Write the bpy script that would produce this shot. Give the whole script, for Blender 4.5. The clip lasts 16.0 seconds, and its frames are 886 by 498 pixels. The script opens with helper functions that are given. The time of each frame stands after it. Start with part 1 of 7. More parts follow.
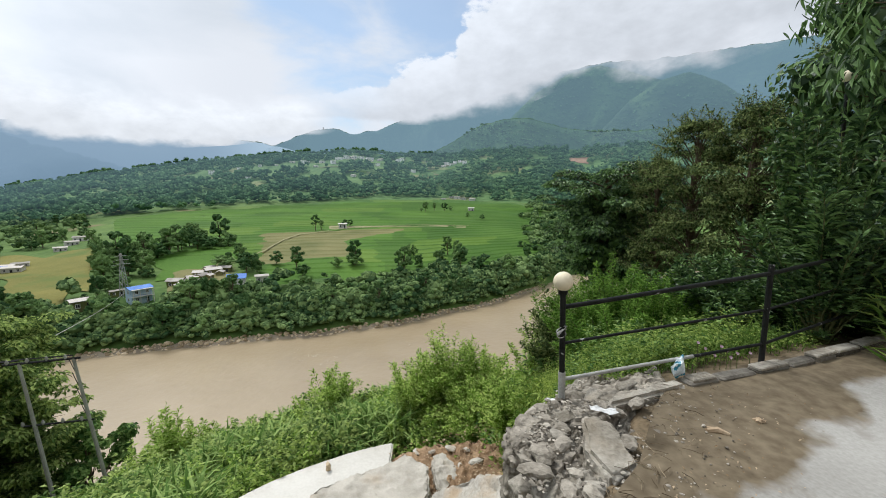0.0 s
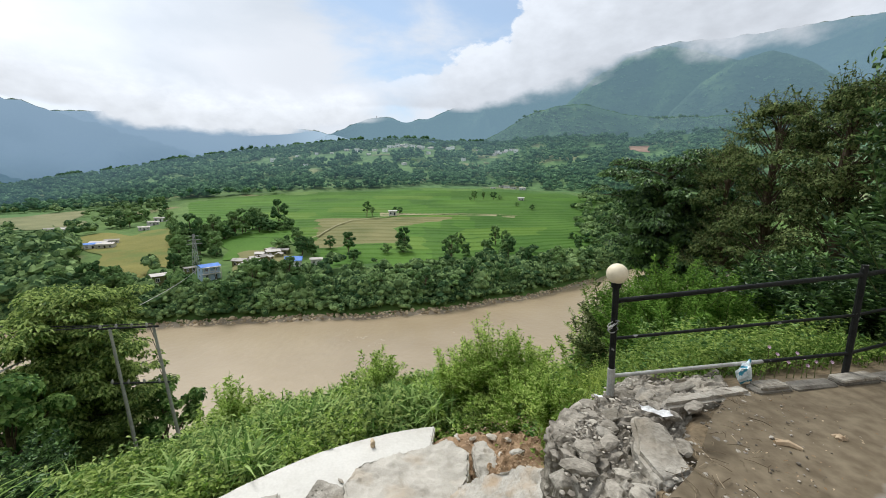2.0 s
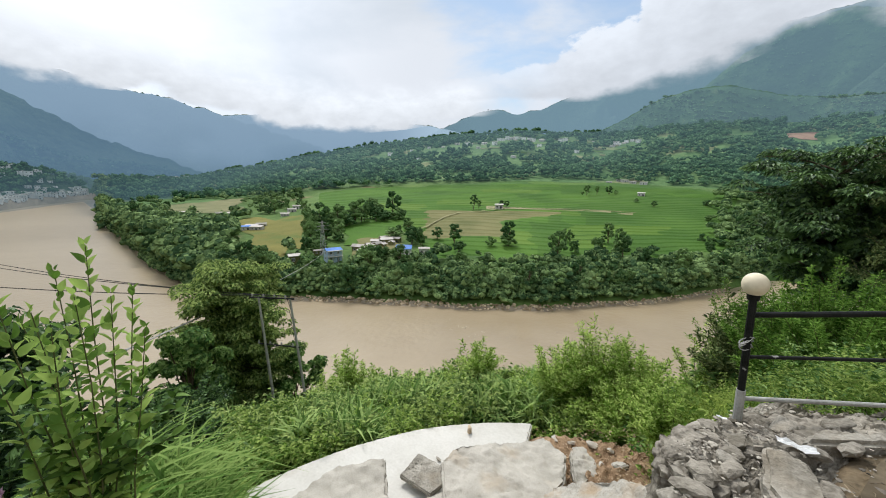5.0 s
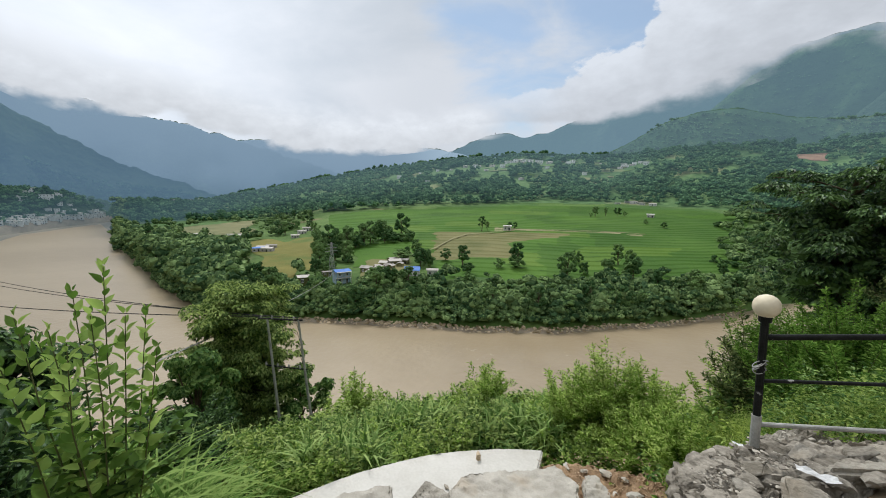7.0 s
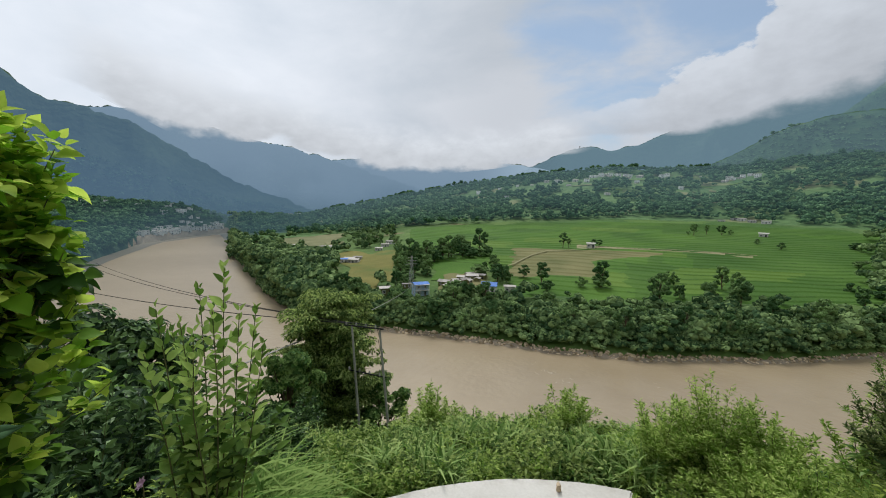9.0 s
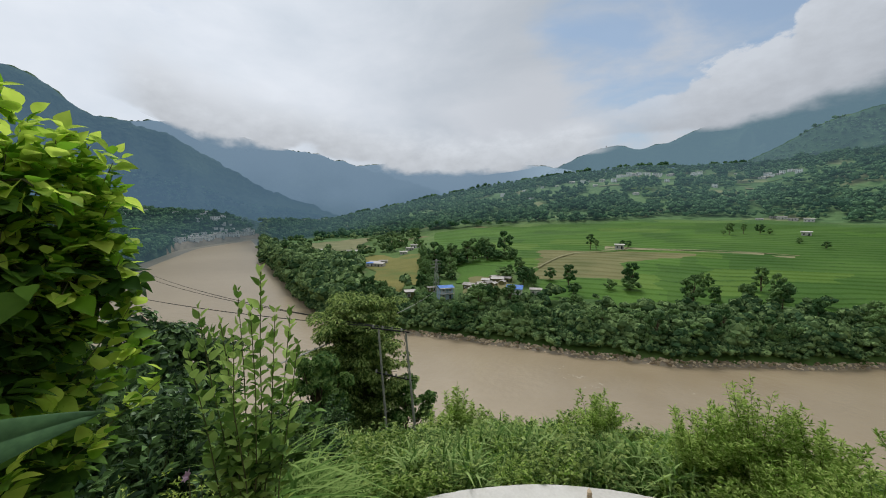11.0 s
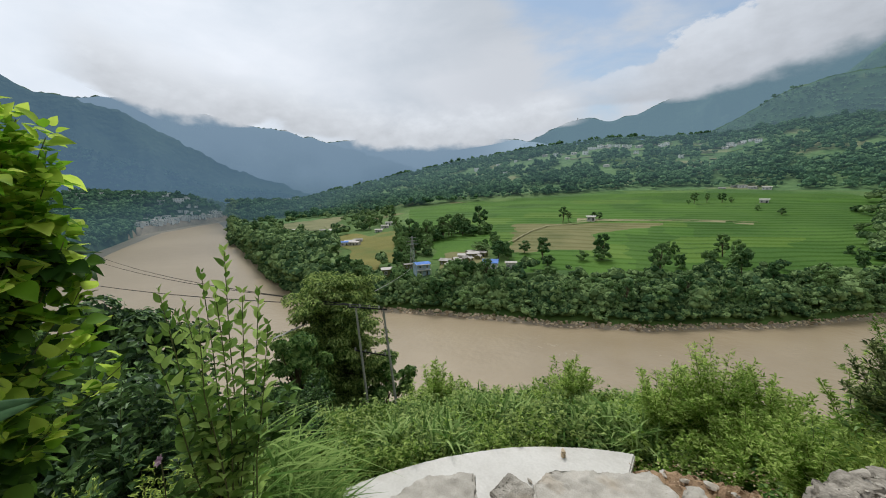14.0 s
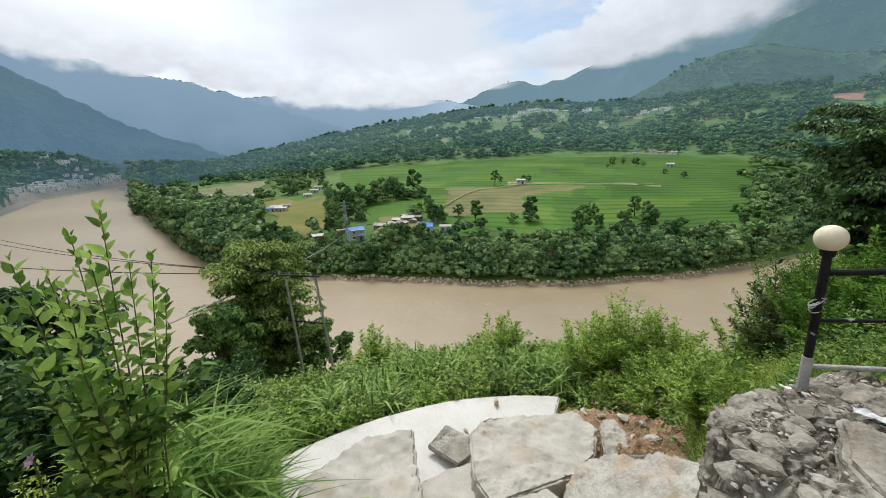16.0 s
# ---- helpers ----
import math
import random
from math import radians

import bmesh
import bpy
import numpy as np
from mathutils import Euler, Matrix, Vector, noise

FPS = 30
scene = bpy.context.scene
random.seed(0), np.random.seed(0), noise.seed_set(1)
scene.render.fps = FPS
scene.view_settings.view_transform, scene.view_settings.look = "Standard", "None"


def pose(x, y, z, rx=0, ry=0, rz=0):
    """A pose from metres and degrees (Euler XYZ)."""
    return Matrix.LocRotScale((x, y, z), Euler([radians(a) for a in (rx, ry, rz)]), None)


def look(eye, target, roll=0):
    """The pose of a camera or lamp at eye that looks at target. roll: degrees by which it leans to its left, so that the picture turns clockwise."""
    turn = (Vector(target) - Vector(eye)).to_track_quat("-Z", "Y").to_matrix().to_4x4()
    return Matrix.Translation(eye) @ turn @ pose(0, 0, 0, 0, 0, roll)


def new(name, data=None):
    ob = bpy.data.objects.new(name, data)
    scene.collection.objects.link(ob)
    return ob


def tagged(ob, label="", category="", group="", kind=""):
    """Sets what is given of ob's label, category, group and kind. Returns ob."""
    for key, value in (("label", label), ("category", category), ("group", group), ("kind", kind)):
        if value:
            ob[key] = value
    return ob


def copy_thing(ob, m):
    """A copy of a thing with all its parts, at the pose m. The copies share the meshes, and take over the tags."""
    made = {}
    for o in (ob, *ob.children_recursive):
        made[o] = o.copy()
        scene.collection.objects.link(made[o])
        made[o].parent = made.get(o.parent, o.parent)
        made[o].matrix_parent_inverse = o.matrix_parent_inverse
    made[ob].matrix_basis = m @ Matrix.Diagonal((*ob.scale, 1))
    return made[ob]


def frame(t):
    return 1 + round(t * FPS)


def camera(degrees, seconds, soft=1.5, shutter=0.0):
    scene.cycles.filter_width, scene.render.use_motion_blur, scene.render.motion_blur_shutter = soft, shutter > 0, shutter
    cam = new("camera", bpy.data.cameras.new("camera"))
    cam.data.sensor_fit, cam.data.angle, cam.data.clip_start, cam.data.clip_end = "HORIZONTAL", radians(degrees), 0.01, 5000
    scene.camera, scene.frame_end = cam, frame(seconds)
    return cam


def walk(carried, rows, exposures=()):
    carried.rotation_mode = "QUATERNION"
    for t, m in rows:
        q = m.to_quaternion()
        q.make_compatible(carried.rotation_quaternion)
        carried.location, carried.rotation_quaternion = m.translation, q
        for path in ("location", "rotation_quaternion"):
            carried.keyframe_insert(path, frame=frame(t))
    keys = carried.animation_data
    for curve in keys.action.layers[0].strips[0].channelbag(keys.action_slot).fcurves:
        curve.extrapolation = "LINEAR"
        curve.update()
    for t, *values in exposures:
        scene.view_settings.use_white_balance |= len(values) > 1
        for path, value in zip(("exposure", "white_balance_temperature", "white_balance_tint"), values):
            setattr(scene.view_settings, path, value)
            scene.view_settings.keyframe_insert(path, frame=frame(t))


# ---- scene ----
# The camera: a hand-held wide lens that turns at the road's edge.
cam = camera(97.46, 16.0, soft=1.0)
PATH = [
    (0.0, 0.000, 0.000, 1.850, 82.55, 0.08, -0.29),
    (0.5, 0.003, 0.020, 1.842, 82.18, -0.01, 1.20),
    (1.0, 0.015, 0.036, 1.834, 82.50, -0.60, 4.21),
    (1.5, 0.015, 0.046, 1.826, 81.63, -0.83, 5.18),
    (2.0, 0.006, 0.036, 1.820, 80.88, -0.69, 6.88),
    (2.5, 0.009, 0.039, 1.819, 80.50, 0.12, 10.05),
    (3.0, -0.004, 0.005, 1.824, 79.95, -0.94, 13.43),
    (3.5, 0.002, -0.007, 1.828, 80.19, -0.32, 16.53),
    (4.0, 0.006, -0.028, 1.829, 80.35, -0.04, 19.25),
    (4.5, 0.003, -0.058, 1.832, 80.31, -0.44, 21.53),
    (4.7, -0.005, -0.078, 1.846, 79.68, -0.69, 21.90),
    (6.8, 0.013, -0.113, 1.854, 82.29, -1.50, 24.77),
    (7.0, 0.016, -0.118, 1.851, 82.83, -0.86, 23.66),
    (7.5, 0.012, -0.124, 1.820, 82.85, -1.31, 24.49),
    (8.0, -0.027, -0.139, 1.846, 83.22, -1.96, 28.06),
    (8.5, -0.051, -0.147, 1.835, 83.99, -1.37, 32.47),
    (9.0, -0.103, -0.098, 1.808, 84.87, -1.19, 35.15),
    (9.5, -0.082, -0.118, 1.824, 85.08, 0.40, 36.58),
    (11.8, -0.114, -0.150, 1.797, 85.56, -0.78, 40.56),
    (12.0, -0.117, -0.152, 1.799, 85.55, -0.58, 41.31),
    (12.5, -0.099, -0.142, 1.787, 84.62, -0.95, 41.92),
    (13.0, -0.085, -0.160, 1.786, 83.74, -0.43, 41.36),
    (13.5, -0.065, -0.152, 1.788, 82.77, 0.09, 38.15),
    (14.0, -0.068, -0.107, 1.781, 81.80, 1.13, 34.94),
    (14.5, -0.127, -0.039, 1.759, 81.09, 1.11, 31.61),
    (15.0, -0.123, 0.038, 1.728, 80.46, 1.61, 28.01),
    (15.5, -0.130, 0.054, 1.684, 77.67, 0.76, 26.41),
    (16.0, -0.135, 0.070, 1.672, 76.38, 0.71, 25.30),
]
walk(cam, [(t, pose(x, y, z, rx, ry, rz)) for t, x, y, z, rx, ry, rz in PATH],
     exposures=[(t, stops, 6200, 11) for t, stops in ((0.0, 0.12), (3.5, 0.17), (7.0, -0.10), (9.0, -0.30), (12.5, -0.42), (14.5, -0.18), (15.0, -0.10), (16.0, 0.08))])

# ---- world, sun ----
SUN_EL, SUN_AZ = 56, -40
world = bpy.data.worlds.new("sky")
scene.world = world
world.use_nodes = True


def wnode(kind, **props):
    n = world.node_tree.nodes.new(kind)
    for k, v in props.items():
        n.inputs[k].default_value = v
    return n


def world_sky():
    nt = world.node_tree
    nt.nodes.clear()
    ln = nt.links.new
    out = nt.nodes.new("ShaderNodeOutputWorld")
    bg = wnode("ShaderNodeBackground", Strength=1.0)
    sky = nt.nodes.new("ShaderNodeTexSky")
    sky.sky_type = "NISHITA"
    sky.sun_disc = False
    sky.sun_elevation = radians(SUN_EL)
    sky.sun_rotation = radians(SUN_AZ)
    sky.altitude = 600
    sky.air_density, sky.dust_density = 1.2, 2.0
    dim = nt.nodes.new("ShaderNodeVectorMath")
    dim.operation = "MULTIPLY"
    dim.inputs[1].default_value = (0.086, 0.108, 0.116)
    ln(sky.outputs[0], dim.inputs[0])
    co = nt.nodes.new("ShaderNodeTexCoord")
    mp = nt.nodes.new("ShaderNodeMapping")
    mp.inputs["Scale"].default_value = (1.0, 1.0, 2.6)
    ln(co.outputs["Generated"], mp.inputs[0])
    big = wnode("ShaderNodeTexNoise", Scale=3.1, Detail=9.0, Roughness=0.56, Distortion=0.25)
    ln(mp.outputs[0], big.inputs["Vector"])
    # thinner cloud in one part of the sky
    dot = nt.nodes.new("ShaderNodeVectorMath")
    dot.operation = "DOT_PRODUCT"
    a, e = radians(-7), radians(24)
    dot.inputs[1].default_value = (math.sin(a) * math.cos(e), math.cos(a) * math.cos(e), math.sin(e))
    ln(co.outputs["Generated"], dot.inputs[0])
    thin = nt.nodes.new("ShaderNodeMapRange")
    thin.interpolation_type = "SMOOTHSTEP"
    for k, v in zip(("From Min", "From Max", "To Min", "To Max"), (0.925, 0.995, 0.40, 0.0)):
        thin.inputs[k].default_value = v
    ln(dot.outputs["Value"], thin.inputs["Value"])
    add = nt.nodes.new("ShaderNodeMath")
    ln(big.outputs["Fac"], add.inputs[0])
    ln(thin.outputs[0], add.inputs[1])
    cover = nt.nodes.new("ShaderNodeMapRange")
    cover.interpolation_type = "SMOOTHSTEP"
    for k, v in zip(("From Min", "From Max", "To Min", "To Max"), (0.42, 0.74, 0.34, 1.0)):
        cover.inputs[k].default_value = v
    ln(add.outputs[0], cover.inputs["Value"])
    shade = wnode("ShaderNodeTexNoise", Scale=2.3, Detail=8.0, Roughness=0.55, Distortion=0.3)
    mp2 = nt.nodes.new("ShaderNodeMapping")
    mp2.inputs["Scale"].default_value = (1.0, 1.0, 2.2)
    mp2.inputs["Location"].default_value = (4.3, 1.7, 0.6)
    ln(co.outputs["Generated"], mp2.inputs[0])
    ln(mp2.outputs[0], shade.inputs["Vector"])
    ramp = nt.nodes.new("ShaderNodeValToRGB")
    el = ramp.color_ramp.elements
    el[0].position, el[0].color = 0.34, (0.72, 0.77, 0.815, 1)
    el[1].position, el[1].color = 0.58, (0.865, 0.895, 0.925, 1)
    ln(shade.outputs["Fac"], ramp.inputs[0])
    # clouds made brighter towards the left, away from the sun lamp's bearing
    leftward = nt.nodes.new("ShaderNodeVectorMath")
    leftward.operation = "DOT_PRODUCT"
    a, e = radians(-95), radians(25)
    leftward.inputs[1].default_value = (math.sin(a) * math.cos(e), math.cos(a) * math.cos(e), math.sin(e))
    ln(co.outputs["Generated"], leftward.inputs[0])
    glow = nt.nodes.new("ShaderNodeMapRange")
    glow.interpolation_type = "SMOOTHSTEP"
    for k, v in zip(("From Min", "From Max", "To Min", "To Max"), (0.40, 0.95, 0.86, 1.24)):
        glow.inputs[k].default_value = v
    ln(leftward.outputs["Value"], glow.inputs["Value"])
    lit = nt.nodes.new("ShaderNodeVectorMath")
    lit.operation = "SCALE"
    ln(ramp.outputs[0], lit.inputs[0])
    ln(glow.outputs[0], lit.inputs["Scale"])
    mix = nt.nodes.new("ShaderNodeMix")
    mix.data_type = "RGBA"
    ln(cover.outputs[0], mix.inputs["Factor"])
    ln(dim.outputs[0], mix.inputs["A"])
    ln(lit.outputs[0], mix.inputs["B"])
    ln(mix.outputs["Result"], bg.inputs["Color"])
    ln(bg.outputs[0], out.inputs[0])


world_sky()
sun = new("sun", bpy.data.lights.new("sun", "SUN"))
sun.data.energy, sun.data.angle, sun.data.color = 3.0, radians(20), (1.0, 0.97, 0.91)
sun.matrix_world = look((math.sin(radians(SUN_AZ)) * 40, math.cos(radians(SUN_AZ)) * 40, 40 * math.tan(radians(SUN_EL))), (0, 0, 0))


# ---- materials ----
def surf(name, dark, light, scale=3.0, fine=40.0, bump=0.2, rough=0.85, metal=0.0, island=0.0, each=0.0,
         translucent=0.0, coords="world", spots=None, spec=0.1, stretch=(1, 1, 1), contrast=(0.35, 0.65)):
    """A rough natural surface: two colours mixed by broad and fine noise, with relief. island, each: variation
    from leaf to leaf and from copy to copy. spots: a third colour in patches."""
    m = bpy.data.materials.new(name)
    m.use_nodes = True
    nt = m.node_tree
    ln = nt.links.new
    bsdf = nt.nodes["Principled BSDF"]
    bsdf.inputs["Roughness"].default_value = rough
    bsdf.inputs["Metallic"].default_value = metal
    bsdf.inputs["Specular IOR Level"].default_value = spec
    if coords == "world":
        src = nt.nodes.new("ShaderNodeNewGeometry").outputs["Position"]
    else:
        src = nt.nodes.new("ShaderNodeTexCoord").outputs["Object"]
    mp = nt.nodes.new("ShaderNodeMapping")
    mp.inputs["Scale"].default_value = stretch
    ln(src, mp.inputs[0])
    src = mp.outputs[0]

    def noise_node(s, detail=4.0):
        n = nt.nodes.new("ShaderNodeTexNoise")
        n.inputs["Scale"].default_value = s
        n.inputs["Detail"].default_value = detail
        ln(src, n.inputs["Vector"])
        return n.outputs["Fac"]

    def math_node(op, a, b):
        n = nt.nodes.new("ShaderNodeMath")
        n.operation = op
        for i, v in enumerate((a, b)):
            if isinstance(v, (int, float)):
                n.inputs[i].default_value = v
            else:
                ln(v, n.inputs[i])
        return n.outputs[0]

    broad, grain = noise_node(scale), noise_node(fine, 3.0)
    fac = math_node("ADD", math_node("MULTIPLY", broad, 0.65), math_node("MULTIPLY", grain, 0.35))
    if island:
        rnd = nt.nodes.new("ShaderNodeNewGeometry").outputs["Random Per Island"]
        fac = math_node("ADD", fac, math_node("MULTIPLY", math_node("SUBTRACT", rnd, 0.5), island))
    if each:
        rnd = nt.nodes.new("ShaderNodeObjectInfo").outputs["Random"]
        fac = math_node("ADD", fac, math_node("MULTIPLY", math_node("SUBTRACT", rnd, 0.5), each))
    ramp = nt.nodes.new("ShaderNodeValToRGB")
    el = ramp.color_ramp.elements
    el[0].position, el[0].color = contrast[0], (*dark, 1)
    el[1].position, el[1].color = contrast[1], (*light, 1)
    ln(fac, ramp.inputs[0])
    col = ramp.outputs[0]
    if spots:
        colour, s, lo, hi = spots
        msk = nt.nodes.new("ShaderNodeMapRange")
        msk.inputs["From Min"].default_value, msk.inputs["From Max"].default_value = lo, hi
        ln(noise_node(s, 6.0), msk.inputs["Value"])
        mx = nt.nodes.new("ShaderNodeMix")
        mx.data_type = "RGBA"
        ln(msk.outputs[0], mx.inputs["Factor"])
        ln(col, mx.inputs["A"])
        mx.inputs["B"].default_value = (*colour, 1)
        col = mx.outputs["Result"]
    ln(col, bsdf.inputs["Base Color"])
    if bump:
        b = nt.nodes.new("ShaderNodeBump")
        b.inputs["Strength"].default_value = bump
        b.inputs["Distance"].default_value = 0.4 / fine * 4
        ln(fac, b.inputs["Height"])
        ln(b.outputs[0], bsdf.inputs["Normal"])
    if translucent:
        tr = nt.nodes.new("ShaderNodeBsdfTranslucent")
        ln(col, tr.inputs["Color"])
        mix = nt.nodes.new("ShaderNodeMixShader")
        mix.inputs[0].default_value = translucent
        ln(bsdf.outputs[0], mix.inputs[1])
        ln(tr.outputs[0], mix.inputs[2])
        ln(mix.outputs[0], nt.nodes["Material Output"].inputs[0])
    return m


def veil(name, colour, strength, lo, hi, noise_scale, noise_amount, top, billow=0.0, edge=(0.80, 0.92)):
    """Haze or low cloud painted as a glowing sheet: see-through below lo and dense above hi of its own height, ragged
    by noise.
    """
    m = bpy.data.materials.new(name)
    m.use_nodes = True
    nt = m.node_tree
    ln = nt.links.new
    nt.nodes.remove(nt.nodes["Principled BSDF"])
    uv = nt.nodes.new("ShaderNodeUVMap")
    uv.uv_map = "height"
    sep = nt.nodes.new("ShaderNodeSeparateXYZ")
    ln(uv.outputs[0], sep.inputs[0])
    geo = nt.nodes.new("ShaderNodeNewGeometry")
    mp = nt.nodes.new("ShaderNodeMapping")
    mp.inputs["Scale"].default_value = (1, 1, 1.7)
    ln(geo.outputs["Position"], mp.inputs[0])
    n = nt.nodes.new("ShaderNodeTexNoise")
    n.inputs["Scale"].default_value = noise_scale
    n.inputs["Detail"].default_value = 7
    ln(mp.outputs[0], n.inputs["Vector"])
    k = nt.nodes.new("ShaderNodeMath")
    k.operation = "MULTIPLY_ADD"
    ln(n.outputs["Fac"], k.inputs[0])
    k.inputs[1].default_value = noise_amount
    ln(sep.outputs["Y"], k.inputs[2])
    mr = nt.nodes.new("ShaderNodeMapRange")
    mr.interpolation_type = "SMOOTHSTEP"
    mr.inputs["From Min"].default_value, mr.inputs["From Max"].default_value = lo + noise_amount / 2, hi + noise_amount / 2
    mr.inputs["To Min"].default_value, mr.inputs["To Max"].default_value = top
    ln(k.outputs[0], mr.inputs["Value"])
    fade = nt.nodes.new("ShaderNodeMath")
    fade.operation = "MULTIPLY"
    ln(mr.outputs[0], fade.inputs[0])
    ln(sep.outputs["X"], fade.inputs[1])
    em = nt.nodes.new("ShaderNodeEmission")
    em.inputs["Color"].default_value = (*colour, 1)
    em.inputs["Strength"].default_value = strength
    if billow:
        # a sharper, bulging upper edge, and greyer undersides painted as weaker glow
        low = nt.nodes.new("ShaderNodeTexNoise")
        low.inputs["Scale"].default_value, low.inputs["Detail"].default_value = noise_scale * 1.7, 9.0
        low.inputs["Roughness"].default_value = 0.58
        ln(mp.outputs[0], low.inputs["Vector"])
        up = nt.nodes.new("ShaderNodeMath")
        up.operation = "MULTIPLY_ADD"
        ln(low.outputs["Fac"], up.inputs[0])
        up.inputs[1].default_value = -billow
        ln(sep.outputs["Y"], up.inputs[2])
        cut = nt.nodes.new("ShaderNodeMapRange")
        cut.interpolation_type = "SMOOTHSTEP"
        for key, val in zip(("From Min", "From Max", "To Min", "To Max"), (edge[0] - billow * 0.5, edge[1] - billow * 0.5, 1.0, 0.0)):
            cut.inputs[key].default_value = val
        ln(up.outputs[0], cut.inputs["Value"])
        f2 = nt.nodes.new("ShaderNodeMath")
        f2.operation = "MULTIPLY"
        ln(fade.outputs[0], f2.inputs[0])
        ln(cut.outputs[0], f2.inputs[1])
        fade = f2
        tone = nt.nodes.new("ShaderNodeMapRange")
        for key, val in zip(("From Min", "From Max", "To Min", "To Max"), (0.45, 1.35, strength * 0.86, strength * 1.22)):
            tone.inputs[key].default_value = val
        s2 = nt.nodes.new("ShaderNodeMath")
        s2.operation = "MULTIPLY_ADD"
        ln(low.outputs["Fac"], s2.inputs[0])
        s2.inputs[1].default_value = 1.0
        ln(sep.outputs["Y"], s2.inputs[2])
        ln(s2.outputs[0], tone.inputs["Value"])
        ln(tone.outputs[0], em.inputs["Strength"])
    tr = nt.nodes.new("ShaderNodeBsdfTransparent")
    mix = nt.nodes.new("ShaderNodeMixShader")
    ln(fade.outputs[0], mix.inputs[0])
    ln(tr.outputs[0], mix.inputs[1])
    ln(em.outputs[0], mix.inputs[2])
    ln(mix.outputs[0], nt.nodes["Material Output"].inputs[0])
    return m


M_SOIL = surf("hillside_soil", (0.045, 0.07, 0.02), (0.12, 0.15, 0.05), 0.8, 9.0, 0.5, spots=((0.22, 0.12, 0.06), 0.35, 0.62, 0.75))
M_FIELDS = surf("valley_ground", (0.05, 0.10, 0.025), (0.12, 0.19, 0.05), 0.03, 0.4, 0.3, spots=((0.20, 0.16, 0.09), 0.02, 0.60, 0.68))
M_HILL = surf("wooded_hill_ground", (0.050, 0.110, 0.034), (0.125, 0.21, 0.07), 0.012, 0.12, 0.5, spots=((0.19, 0.21, 0.095), 0.018, 0.58, 0.66))
M_PADDY = surf("young_rice", (0.048, 0.116, 0.014), (0.090, 0.176, 0.027), 0.022, 1.2, 0.25)
M_PADDY_DEEP = surf("older_rice", (0.038, 0.094, 0.013), (0.074, 0.148, 0.023), 0.022, 1.2, 0.25)
M_PADDY_PALE = surf("yellowing_rice", (0.066, 0.132, 0.017), (0.118, 0.194, 0.034), 0.022, 1.2, 0.25)
M_BUND = surf("field_bund_grass", (0.038, 0.088, 0.016), (0.072, 0.134, 0.026), 0.3, 3.0, 0.3)
M_EARTH = surf("bare_edge_earth", (0.09, 0.075, 0.05), (0.24, 0.18, 0.11), 1.6, 22, 0.7)
M_CROP = surf("ripe_crop", (0.125, 0.130, 0.032), (0.215, 0.190, 0.055), 0.06, 1.5, 0.3, spots=((0.10, 0.14, 0.035), 0.05, 0.52, 0.66))
M_FALLOW = surf("fallow_earth", (0.115, 0.125, 0.045), (0.20, 0.185, 0.080), 0.06, 1.5, 0.3)
M_TAN = surf("harvested_field", (0.115, 0.135, 0.058), (0.22, 0.21, 0.105), 0.06, 1.5, 0.3)
M_PATH = surf("dirt_path", (0.19, 0.185, 0.09), (0.31, 0.28, 0.16), 0.1, 2.0, 0.2)
M_ROCK = surf("river_stone", (0.27, 0.205, 0.125), (0.60, 0.48, 0.33), 0.3, 4.0, 0.4, island=0.7)
M_SAND = surf("river_sand", (0.19, 0.155, 0.11), (0.34, 0.285, 0.21), 0.05, 0.8, 0.3)
M_FOREST = surf("mountain_forest", (0.022, 0.050, 0.026), (0.060, 0.105, 0.050), 0.006, 0.06, 1.0, spots=((0.10, 0.17, 0.06), 0.004, 0.60, 0.70))
M_FOREST_GREEN = surf("mountain_grass", (0.036, 0.080, 0.032), (0.088, 0.165, 0.060), 0.006, 0.05, 1.0, spots=((0.03, 0.065, 0.034), 0.006, 0.50, 0.60))
M_WOODS = surf("far_tree_leaves", (0.038, 0.098, 0.045), (0.13, 0.24, 0.10), 0.02, 0.5, 0.0, island=0.30)
M_TREE = surf("tree_leaves", (0.055, 0.118, 0.040), (0.18, 0.285, 0.098), 0.3, 3.0, 0.0, island=0.28, each=0.5, translucent=0.15)
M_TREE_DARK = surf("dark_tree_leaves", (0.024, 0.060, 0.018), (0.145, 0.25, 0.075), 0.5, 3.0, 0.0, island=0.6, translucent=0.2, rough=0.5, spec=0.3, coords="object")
M_BARK = surf("bark", (0.06, 0.045, 0.03), (0.16, 0.12, 0.08), 3, 30, 0.4, coords="object")
M_STEM = surf("green_stem", (0.06, 0.08, 0.03), (0.16, 0.16, 0.07), 6, 40, 0.1, coords="object")
M_GRASS = surf("grass_blades", (0.095, 0.185, 0.025), (0.28, 0.41, 0.10), 0.5, 4.0, 0.0, island=0.5, translucent=0.35)
# Darker copy of the grass colour, painting the trees' shade behind the railing.
M_GRASS_SHADE = surf("shaded_grass", (0.060, 0.125, 0.020), (0.185, 0.285, 0.070), 0.5, 4.0, 0.0, island=0.5, translucent=0.3)
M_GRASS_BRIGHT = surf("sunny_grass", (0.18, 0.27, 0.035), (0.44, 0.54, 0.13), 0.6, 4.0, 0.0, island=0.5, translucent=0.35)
M_REED = surf("reed_blades", (0.10, 0.19, 0.04), (0.35, 0.47, 0.155), 0.8, 6.0, 0.0, island=0.6, translucent=0.35)
M_WEED = surf("weed_leaves", (0.10, 0.185, 0.03), (0.34, 0.44, 0.115), 0.5, 5.0, 0.0, island=0.6, translucent=0.42)
M_BUSH = surf("feathery_leaves", (0.18, 0.30, 0.045), (0.50, 0.62, 0.18), 0.8, 6.0, 0.0, island=0.6, translucent=0.48)
